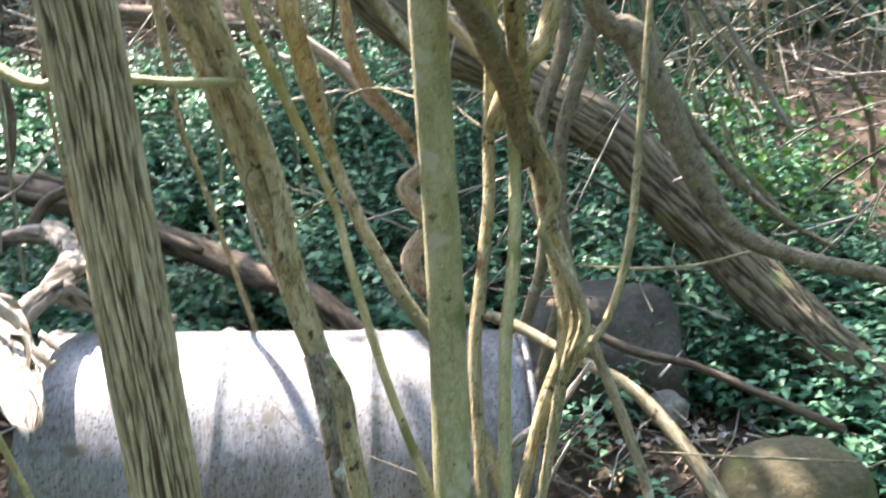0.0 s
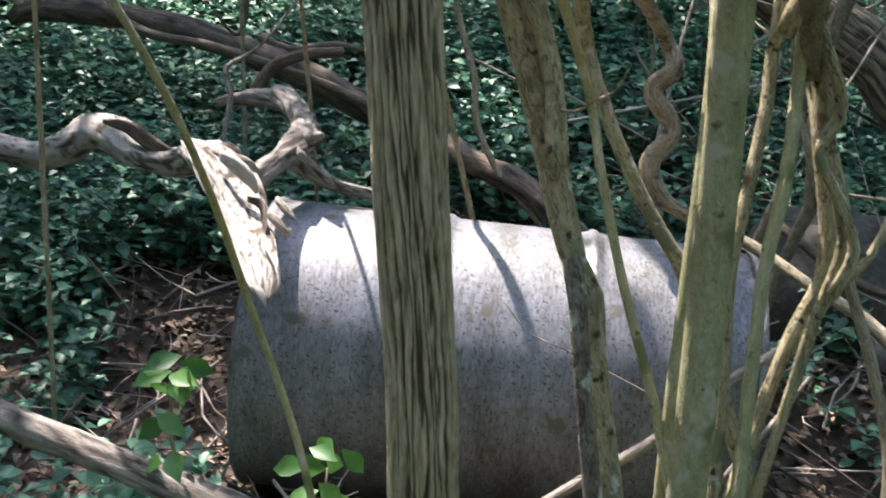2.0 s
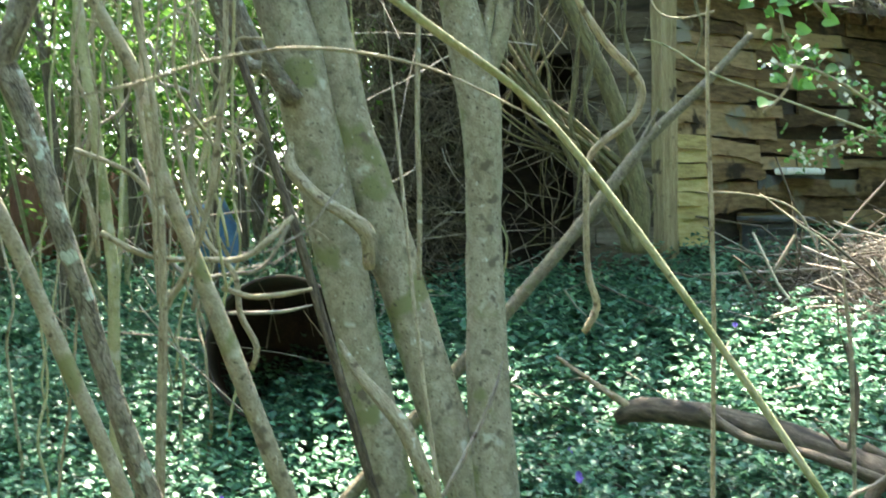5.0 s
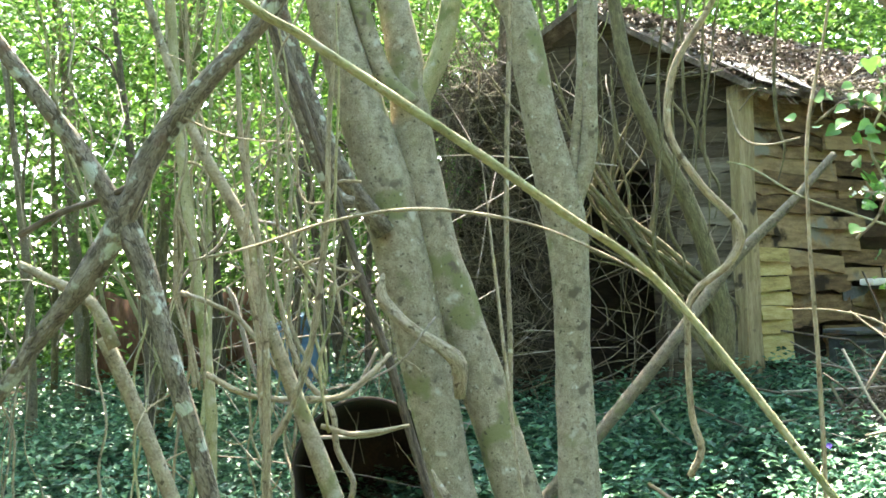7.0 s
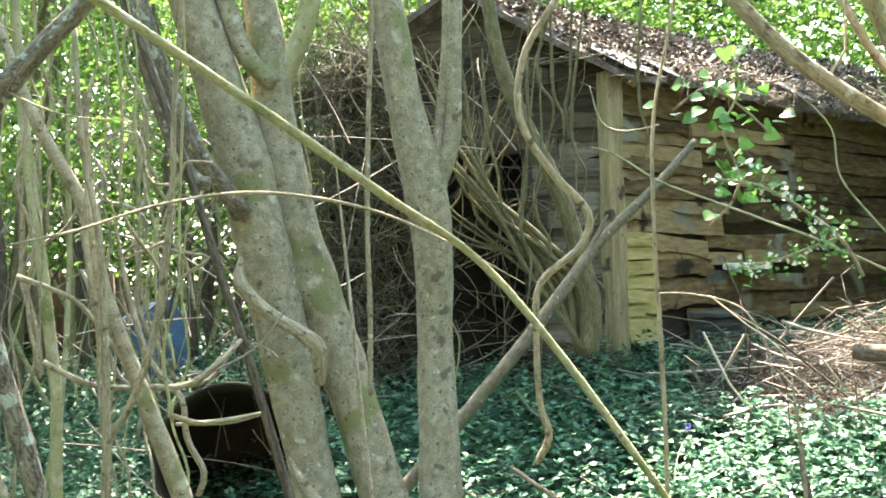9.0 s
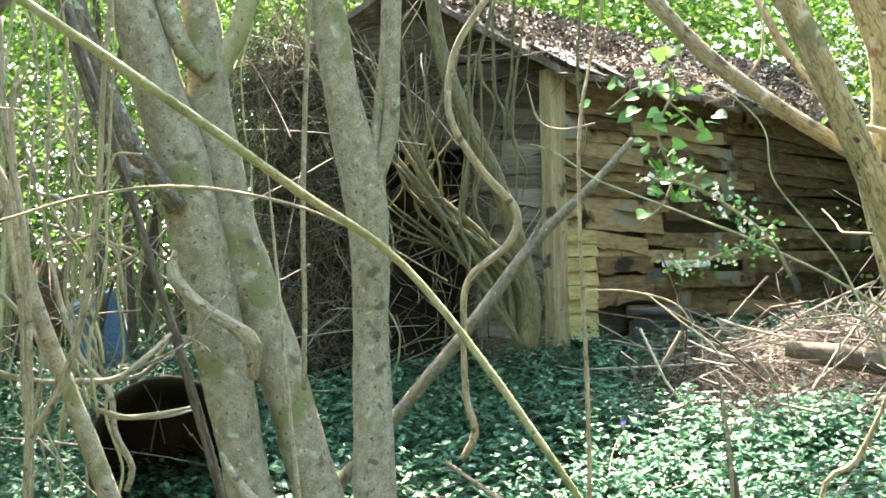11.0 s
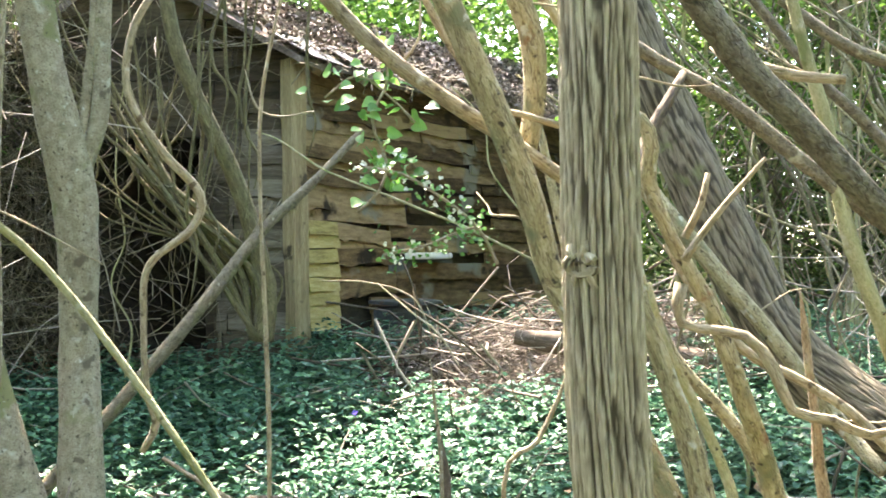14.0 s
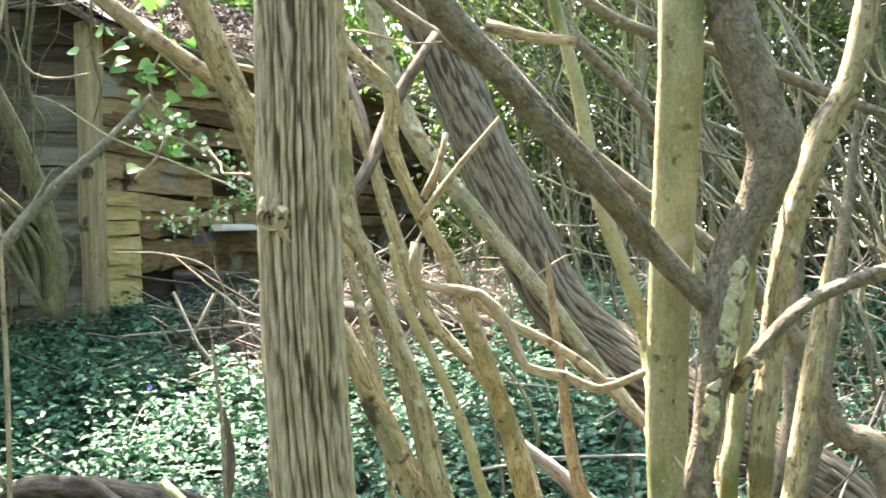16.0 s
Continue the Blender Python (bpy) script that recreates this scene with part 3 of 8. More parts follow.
# gable wall: shorter lapped boards round the doorway, grey near the corner, darker elsewhere
z = 1.28
while z < 4.1:
    hgt = float(rng.uniform(0.11, 0.135))
    top = 2.2 if z < 3.4 else max(0.0, 0.95 + (4.2 - z) / 0.75 * 1.2)
    lo = 0.0 if z < 3.5 else max(0.0, 0.95 - (4.2 - z) / 0.65 * 0.95)
    x = lo
    while x < top - 0.1:
        x1 = min(top, x + float(rng.uniform(0.3, 0.6)))
        if z < 2.95 and x < 0.63 < x1:
            x1 = 0.62
        if z < 2.95 and 0.62 <= x < 1.6:
            x = 1.62
            continue
        # Darker boards stand in for the gable's shaded, vine-hidden parts.
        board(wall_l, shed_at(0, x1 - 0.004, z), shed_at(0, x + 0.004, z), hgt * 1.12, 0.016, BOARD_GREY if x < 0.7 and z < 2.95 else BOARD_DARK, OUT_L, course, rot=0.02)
        course += 1
        x = x1
    z += hgt


def beam(parent, name, p, q, w, d, material, seed=0, label=""):
    """A squared timber, slightly out of true, from p to q."""
    p, q = Vector(p), Vector(q)
    ax = (q - p).normalized()
    side = ax.cross(Vector((OUT_R[0], OUT_R[1], 0.01))).normalized()
    dep = side.cross(ax).normalized()
    n = 8
    verts, faces = [], []
    for i in range(n):
        t = i / (n - 1)
        c = p.lerp(q, t) + side * 0.008 * math.sin(seed + t * 5)
        for a, b in ((-1, -1), (1, -1), (1, 1), (-1, 1)):
            jit = 1 + 0.08 * math.sin(seed * 3.7 + i * 2.1 + a + 2 * b)
            verts.append(tuple(c + side * a * w / 2 * jit + dep * b * d / 2 * jit))
    for i in range(n - 1):
        for e in range(4):
            f = (e + 1) % 4
            faces.append((i * 4 + e, i * 4 + f, i * 4 + 4 + f, i * 4 + 4 + e))
    faces += [(3, 2, 1, 0), tuple(n * 4 - 4 + e for e in range(4))]
    me = mesh_of(verts, faces, smooth=False)
    ob = under(part(name, me, material, label=label), parent)
    return ob


o = Vector((OUT_R[0], OUT_R[1], 0)) * 0.05
beam(shed, "corner_post", shed_at(0, 0.04, 1.1) + o, shed_at(0, 0.02, 3.5) + o, 0.16, 0.10, POSTWOOD, 1)
# Door frame coloured dark so the doorway's shade reads wider.
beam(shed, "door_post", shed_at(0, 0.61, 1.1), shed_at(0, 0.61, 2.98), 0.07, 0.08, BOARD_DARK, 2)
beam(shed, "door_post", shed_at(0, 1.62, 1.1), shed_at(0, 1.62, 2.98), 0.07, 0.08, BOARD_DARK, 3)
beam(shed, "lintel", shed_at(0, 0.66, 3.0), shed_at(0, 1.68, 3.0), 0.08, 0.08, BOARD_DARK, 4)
beam(shed, "sill", shed_at(0, 0.3, 1.25), shed_at(5.2, 0.0, 1.2), 0.12, 0.12, POSTWOOD, 6)
for i, z in enumerate(np.arange(1.5, 2.24, 0.105)):
    board(shed, shed_at(0.07, 0, z) + o * 0.4, shed_at(0.42 + 0.015 * math.sin(i * 2.3), 0, z) + o * 0.4, 0.103, 0.03, BLOCKWOOD, OUT_R, 90 + i, name="hewn_block", rot=0.006)
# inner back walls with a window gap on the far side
# Added sheets close behind the boards, so gaps show painted interior shade.
slab(shed, "shade_backing", [shed_at(0.03, 0.03, 1.2), shed_at(0.03, 0.59, 1.2), shed_at(0.03, 0.59, 3.4), shed_at(0.03, 0.03, 3.4)], 0.012, INSIDE)
slab(shed, "shade_backing", [shed_at(0.05, 0.06, 1.2), shed_at(5.2, 0.06, 1.2), shed_at(5.2, 0.06, 3.4), shed_at(0.05, 0.06, 3.4)], 0.01, INSIDE)
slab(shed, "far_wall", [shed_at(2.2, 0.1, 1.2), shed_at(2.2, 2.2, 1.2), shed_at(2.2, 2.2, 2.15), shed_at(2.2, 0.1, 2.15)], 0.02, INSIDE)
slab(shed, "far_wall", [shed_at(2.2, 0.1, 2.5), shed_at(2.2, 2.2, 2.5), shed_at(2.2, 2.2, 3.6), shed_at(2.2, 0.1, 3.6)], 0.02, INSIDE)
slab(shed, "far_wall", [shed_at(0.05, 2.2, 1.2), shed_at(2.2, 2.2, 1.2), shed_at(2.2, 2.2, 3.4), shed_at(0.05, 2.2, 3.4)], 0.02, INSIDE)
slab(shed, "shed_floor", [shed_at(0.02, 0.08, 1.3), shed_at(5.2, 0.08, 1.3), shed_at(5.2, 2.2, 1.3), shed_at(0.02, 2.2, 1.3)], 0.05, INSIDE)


def roof_plane(name, b0, z0, b1, z1, material):
    n, m = 26, 10
    a = np.linspace(-0.22, 5.5, n)
    verts = []
    for layer in (0.0, -0.05):
        for i in range(n):
            for j in range(m):
                t = j / (m - 1)
                sag = -0.05 * math.sin(math.pi * (i / (n - 1))) - 0.02 * math.sin(i * 1.3 + t * 3)
                rag = (0.05 * math.sin(i * 2.7) + 0.04 * math.sin(i * 5.1)) if j == 0 else 0
                verts.append(tuple(shed_at(a[i], b0 + (b1 - b0) * t + rag, z0 + (z1 - z0) * t + sag + layer)))
    faces = []
    for L in (0, n * m):
        for i in range(n - 1):
            for j in range(m - 1):
                q = (L + i * m + j, L + (i + 1) * m + j, L + (i + 1) * m + j + 1, L + i * m + j + 1)
                faces.append(q if L else q[::-1])
    for i in range(n - 1):
        faces.append((i * m, (i + 1) * m, n * m + (i + 1) * m, n * m + i * m))
    for j in range(m - 1):
        faces.append((j, j + 1, n * m + j + 1, n * m + j))
    return under(part(name, mesh_of(verts, faces, smooth=False), material), shed)


roof_plane("roof", -0.22, 3.5, 0.98, 4.24, ROOFING)
roof_plane("roof", 2.4, 3.42, 0.98, 4.24, ROOFING)
for a, w in ((-0.2, 0.4), (0.28, 0.22), (2.05, 0.3)):
    z = 3.53 + float(rng.uniform(-0.015, 0.01))
    slab(shed, "tin_edge", [shed_at(a, -0.30, z - 0.03), shed_at(a + w, -0.27, z - 0.05), shed_at(a + w, 0.0, z + 0.15), shed_at(a, 0.0, z + 0.15)], 0.006, TIN)
for i in range(10):
    beam(shed, "rafter_end", shed_at(0.1 + i * 0.55, -0.16, 3.44), shed_at(0.1 + i * 0.55, 0.3, 3.7), 0.05, 0.08, POSTWOOD, 10 + i)


# ---- junk by the shed ----
def box_round(parent, name, at, size, turn, material, bev=0.02, tip=0.0):
    bm = bmesh.new()
    bmesh.ops.create_cube(bm, size=1.0, matrix=Matrix.Diagonal((*size, 1)))
    bmesh.ops.bevel(bm, geom=bm.edges[:], offset=bev, segments=2, affect="EDGES", profile=0.6)
    ob = part(name, bm, material)
    ob.matrix_basis = pose(*at, tip, 0, turn)
    return under(ob, parent) if parent is not None else ob


sink = shed_at(1.45, -0.12, 2.07)
tagged(box_round(None, "enamel_trough", sink, (0.52, 0.13, 0.055), 74, PAINT_W, 0.02), "white enamelled strip with rusty end against the shed wall", "trough")
ap = shed_at(0.95, -0.22, 1.72)
stove = thing("old_appliance", ap, "rusting grey metal appliance half buried beside the shed", "appliance")
box_round(stove, "body", (ap.x, ap.y, 1.52), (0.55, 0.24, 0.3), 74, METAL_GREY, 0.02)
box_round(stove, "lid", (ap.x + 0.01, ap.y - 0.02, 1.70), (0.6, 0.3, 0.03), 74, METAL_GREY, 0.01, 4)
for i in range(4):
    box_round(stove, "slat", (ap.x + 0.14 - 0.012 * i, ap.y - 0.12 - 0.02 * i, 1.44 + 0.06 * i), (0.6, 0.02, 0.016), 74, METAL_GREY, 0.004)
tagged(slab(shed, "patch_panel", [shed_at(1.05, -0.03, 1.93), shed_at(1.95, -0.03, 1.93), shed_at(1.95, -0.03, 2.04), shed_at(1.05, -0.03, 2.04)], 0.008, METAL_GREY))


def barrel(name, at, radius, length, pose_m, material, label, category, open_end=True):
    ob = thing(name, at, label, category)
    ob.matrix_basis = Matrix.Translation(at) @ pose_m
    h, R = length / 2, radius
    prof = [(-h, R * 0.97), (-h, R + 0.006), (-h + 0.02, R + 0.006), (-h + 0.03, R)]
    for s in np.linspace(-h + 0.06, h - 0.06, 24):
        prof.append((s, R + sum(0.012 * math.exp(-((s - c) / 0.018) ** 2) for c in (-length / 6, length / 6))))
    prof += [(h - 0.03, R), (h - 0.02, R + 0.006), (h, R + 0.006), (h, R - 0.012)]
    if open_end:
        prof += [(h - 0.04, R - 0.012), (-h + 0.03, R - 0.012), (-h + 0.03, 0.004)]
    v, f = lathe(prof, 56, dent=0.015, seed=8)
    part("shell", mesh_of(v, f), material, ob)
    v, f = lathe([(-h + 0.01, R * 0.98), (-h + 0.012, R * 0.9), (-h + 0.004, R * 0.5), (-h + 0.004, 0.003)], 40)
    part("base", mesh_of(v, f), material, ob)
    if not open_end:
        v, f = lathe([(h, R * 0.99), (h - 0.005, R * 0.9), (h + 0.004, R * 0.4), (h + 0.004, 0.003)], 40)
        part("lid", mesh_of(v, f), material, ob)
    return ob


barrel("rusty_barrel", (-5.02, 4.66, 0.97), 0.42, 0.95, pose(0, 0, 0, 0, -9, -47), RUST, "open dark rusty steel barrel lying in groundcover", "barrel")
barrel("blue_barrel", (-7.92, 6.82, 1.5), 0.24, 0.86, pose(0, 0, 0, 0, -66, -120), BLUE, "faded blue plastic barrel leaning in the undergrowth", "barrel", False)
rp = thing("rusty_sheet", (-10.1, 7.1, 1.30), "rust-brown corrugated metal sheet standing in the undergrowth", "sheet")
bm_v, bm_f = [], []
for i in range(61):
    for k in (0, 1):
        for zz in (0, 1):
            bm_v.append((-0.9 + i * 0.03, 0.012 * math.sin(i * 1.3) + 0.004 * k, zz * (0.95 + 0.05 * math.sin(i * 0.4))))
for i in range(60):
    q = i * 4
    bm_f += [(q, q + 4, q + 5, q + 1), (q + 2, q + 3, q + 7, q + 6), (q + 1, q + 5, q + 7, q + 3), (q, q + 2, q + 6, q + 4)]
pn = part("corrugated_plate", mesh_of(bm_v, bm_f), RUST_RED, rp)
rp.rotation_euler = (0, 0, radians(35))


def rock(name, at, size, material, label, seed, flat=0.0, category="stone"):
    bm = bmesh.new()
    bmesh.ops.create_icosphere(bm, subdivisions=4, radius=1.0)
    co = np.array([v.co[:] for v in bm.verts])
    d = 1 + 0.22 * vnoise(co * 1.3 + seed, seed) + 0.07 * vnoise(co * 4 + seed, seed + 1) + 0.025 * vnoise(co * 11, seed + 2)
    for v, k in zip(bm.verts, d):
        c = v.co * k
        if flat:
            c = Vector([math.copysign(abs(x) ** flat, x) for x in c])
        v.co = Vector((c.x * size[0], c.y * size[1], c.z * size[2]))
    for f in bm.faces:
        f.smooth = True
    ob = tagged(part(name, bm, material), label, category)
    ob.location = at
    return ob


# ---- trees, stems, vines and logs ----
def knot_at(u, w, out, r):
    """A point of the trunk's knot: u across the bark, w up, out from it."""
    return (-0.383 + 0.932 * u - 0.374 * out, 1.38 - 0.374 * u - 0.932 * out, 1.895 + w, r)


KNOT_COLLAR = [knot_at(0.019 * math.cos(a), 0.013 * math.sin(a), 0.002 + 0.002 * math.sin(3 * a), 0.0055 + 0.002 * math.sin(2.3 * a + 1)) for a in np.linspace(0.3, 6.2, 14)]

plant("furrowed_tree", "slim tree with deeply furrowed grey-brown bark and a knot", "tree", [
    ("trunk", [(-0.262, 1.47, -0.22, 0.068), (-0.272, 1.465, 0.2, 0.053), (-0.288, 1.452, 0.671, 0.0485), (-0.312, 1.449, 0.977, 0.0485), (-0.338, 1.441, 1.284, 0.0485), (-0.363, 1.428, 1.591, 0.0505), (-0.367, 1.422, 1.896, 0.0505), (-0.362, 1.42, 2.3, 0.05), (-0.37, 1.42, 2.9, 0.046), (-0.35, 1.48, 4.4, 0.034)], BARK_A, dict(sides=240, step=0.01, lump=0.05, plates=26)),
    ("knot", KNOT_COLLAR, BARK_A, dict(sides=14, step=0.003, lump=0.5, furrow=0.0012, around=3.0)),
    # Solid dark blob standing in for the shade in the knot's gap.
    ("knot_shade", [knot_at(-0.011, 0.0, 0.0, 0.002), knot_at(-0.003, 0.003, 0.001, 0.006), knot_at(0.006, 0.0, 0.001, 0.005), knot_at(0.012, -0.003, 0.0, 0.002)], BARK_DARK, dict(sides=12, step=0.003, lump=0.5)),
    ("bark_flake", [knot_at(-0.018, 0.03, -0.004, 0.004), knot_at(-0.015, 0.018, 0.002, 0.006), knot_at(-0.01, 0.008, 0.006, 0.003)], BARK_A, dict(sides=10, step=0.003, lump=0.5)),
    ("bark_flake", [knot_at(0.008, 0.034, -0.004, 0.004), knot_at(0.006, 0.02, 0.001, 0.006), knot_at(0.003, 0.009, 0.005, 0.003)], BARK_A, dict(sides=10, step=0.003, lump=0.5)),
    ("bark_flake", [knot_at(0.018, -0.03, -0.004, 0.003), knot_at(0.013, -0.017, 0.002, 0.005), knot_at(0.008, -0.007, 0.005, 0.003)], BARK_A, dict(sides=10, step=0.003, lump=0.5)),
    ("bark_flake", [knot_at(-0.016, -0.034, -0.004, 0.003), knot_at(-0.013, -0.019, 0.001, 0.005), knot_at(-0.008, -0.008, 0.004, 0.003)], BARK_A, dict(sides=10, step=0.003, lump=0.5)),
])
plant("smooth_sapling", "straight smooth green-barked sapling", "tree", [
    ("trunk", [(0.083, 1.876, -0.2, 0.036), (0.103, 1.816, 0.388, 0.033), (0.1, 1.871, 0.934, 0.032), (0.085, 1.836, 1.524, 0.032), (0.109, 1.78, 1.958, 0.0325), (0.124, 1.743, 2.228, 0.033), (0.144, 1.723, 3.2, 0.03), (0.174, 1.743, 4.6, 0.02)], BARK_GREEN, dict(sides=20, step=0.04, lump=0.05)),
])
plant("arched_tree", "tan tree with peeling bark, arching limbs and forked spotted stems", "tree", [
    ("trunk", [(0.142, 1.51, -0.218, 0.02), (0.068, 1.608, 0.099, 0.019), (-0.006, 1.705, 0.416, 0.018), (-0.063, 1.78, 0.66, 0.018), (-0.085, 1.817, 0.782, 0.02), (-0.118, 1.83, 0.833, 0.022), (-0.156, 1.86, 0.936, 0.026), (-0.191, 1.893, 1.049, 0.026), (-0.325, 1.884, 1.438, 0.023), (-0.39, 1.893, 1.58, 0.022), (-0.432, 1.885, 1.686, 0.02), (-0.539, 1.895, 1.867, 0.023), (-0.57, 1.877, 1.995, 0.024), (-0.602, 1.859, 2.104, 0.024), (-0.646, 1.834, 2.227, 0.024), (-0.707, 1.801, 2.391, 0.023), (-0.732, 1.788, 2.45, 0.022), (-0.934, 1.683, 3.059, 0.019), (-1.136, 1.578, 3.668, 0.007)], BARK_TAN, dict(sides=12, step=0.035)),
    ("stem", [(0.093, 1.427, -0.223, 0.017), (0.027, 1.533, 0.114, 0.015), (-0.04, 1.638, 0.452, 0.015), (-0.083, 1.706, 0.67, 0.014), (-0.104, 1.745, 0.795, 0.015), (-0.121, 1.765, 0.862, 0.018)], BARK_LICHEN, dict(sides=12, step=0.035)),
    ("stem", [(-0.156, 1.815, 0.993, 0.019), (-0.165, 1.834, 1.051, 0.018), (-0.186, 1.868, 1.16, 0.016), (-0.279, 1.852, 1.446, 0.02), (-0.307, 1.847, 1.577, 0.019), (-0.343, 1.84, 1.707, 0.018), (-0.392, 1.832, 1.856, 0.017), (-0.417, 1.827, 1.921, 0.021), (-0.43, 1.826, 2.234, 0.023), (-0.443, 1.825, 2.634, 0.019), (-0.457, 1.824, 3.034, 0.007)], BARK_TAN, dict(sides=14, step=0.03, lump=0.16)),
    ("limb", [(-0.528, 2.005, 2.049, 0.013), (-0.628, 1.956, 2.129, 0.014), (-0.738, 1.903, 2.21, 0.014), (-0.855, 1.845, 2.311, 0.014), (-0.945, 1.8, 2.422, 0.015), (-0.998, 1.773, 2.506, 0.014), (-1.147, 1.697, 2.814, 0.012), (-1.295, 1.622, 3.121, 0.004)], VINE, dict(sides=14, step=0.03, lump=0.12)),
    ("limb", [(-0.612, 1.997, 2.106, 0.019), (-0.594, 2.002, 2.21, 0.021), (-0.595, 1.998, 2.325, 0.023), (-0.633, 1.977, 2.462, 0.022), (-0.729, 1.924, 2.898, 0.018), (-0.825, 1.871, 3.335, 0.007)], BARK_TAN, dict(sides=12, step=0.035)),
    ("limb", [(-0.66, 1.971, 2.222, 0.01), (-0.741, 1.964, 2.314, 0.009), (-0.81, 1.95, 2.459, 0.007)], VINE, dict(sides=7, step=0.03)),
    ("limb", [(-0.53, 1.979, 2.15, 0.007), (-0.603, 1.944, 2.175, 0.006), (-0.668, 1.914, 2.19, 0.005)], VINE, dict(sides=7, step=0.03)),
    ("limb", [(-0.235, 1.841, 1.31, 0.008), (-0.352, 1.831, 1.313, 0.008), (-0.465, 1.825, 1.327, 0.009), (-0.554, 1.84, 1.312, 0.01), (-0.622, 1.869, 1.331, 0.011), (-0.704, 1.892, 1.387, 0.012), (-0.786, 1.908, 1.459, 0.008)], BARK_GREEN, dict(sides=12, step=0.035)),
])
single("thin_sapling", "thin greenish sapling leaning across the tank", "sapling", [(0.248, 1.941, -0.247, 0.0109), (0.158, 2.034, 0.068, 0.0094), (0.068, 2.128, 0.382, 0.0094), (0.044, 2.153, 0.466, 0.0109), (-0.013, 2.195, 0.614, 0.0101), (-0.05, 2.226, 0.719, 0.0101), (-0.104, 2.279, 0.898, 0.0101), (-0.144, 2.324, 1.046, 0.0094), (-0.251, 2.161, 1.375, 0.0117), (-0.279, 2.157, 1.485, 0.0109), (-0.328, 2.148, 1.615, 0.0101), (-0.387, 2.137, 1.746, 0.0101), (-0.414, 2.133, 1.865, 0.0046)], BARK_GREEN, sides=7, step=0.03)
single("thin_sapling", "thin brown sapling bent over the tank", "sapling", [(0.455, 2.191, -0.222, 0.02), (0.297, 2.295, 0.153, 0.018), (0.139, 2.399, 0.528, 0.018), (0.086, 2.434, 0.654, 0.018), (0.031, 2.452, 0.728, 0.017), (-0.039, 2.479, 0.836, 0.017), (-0.111, 2.516, 0.973, 0.016), (-0.173, 2.562, 1.133, 0.016), (-0.188, 2.274, 1.35, 0.022), (-0.211, 2.22, 1.496, 0.021), (-0.252, 2.162, 1.656, 0.018), (-0.3, 2.153, 1.808, 0.016), (-0.37, 2.141, 1.949, 0.014), (-0.408, 2.134, 2.058, 0.016), (-0.405, 2.135, 2.154, 0.015), (-0.496, 2.118, 2.264, 0.01), (-0.707, 2.079, 2.602, 0.009), (-0.917, 2.039, 2.94, 0.0014)], BARK_TAN, sides=12, step=0.03, lump=0.16)
single("curled_vine", "thick reddish twisted vine curling beside the tank", "vine", [(0.201, 2.786, 0.643, 0.012), (0.087, 2.786, 0.689, 0.014), (0.026, 2.792, 0.729, 0.022), (-0.001, 2.812, 0.8, 0.024), (0.046, 2.845, 0.881, 0.024), (-0.013, 2.868, 0.971, 0.026), (0.038, 2.893, 1.026, 0.025), (-0, 2.914, 1.104, 0.019), (-0.09, 2.597, 1.276, 0.015), (-0.119, 2.541, 1.442, 0.014), (-0.124, 2.49, 1.561, 0.012), (-0.132, 2.468, 1.648, 0.01), (-0.139, 2.448, 1.746, 0.008), (-0.146, 2.429, 1.844, 0.0014)], VINE_RED, sides=16, step=0.015, lump=0.2)
single("broken_limb", "broken dead limb with a splintered tip", "branch", [(-0.058, 2.741, 1.181, 0.007), (-0.072, 2.749, 1.213, 0.022), (-0.102, 2.755, 1.242, 0.022), (-0.157, 2.766, 1.294, 0.018), (-0.266, 2.782, 1.372, 0.015)], DEADWOOD, sides=14, step=0.015, lump=0.3)
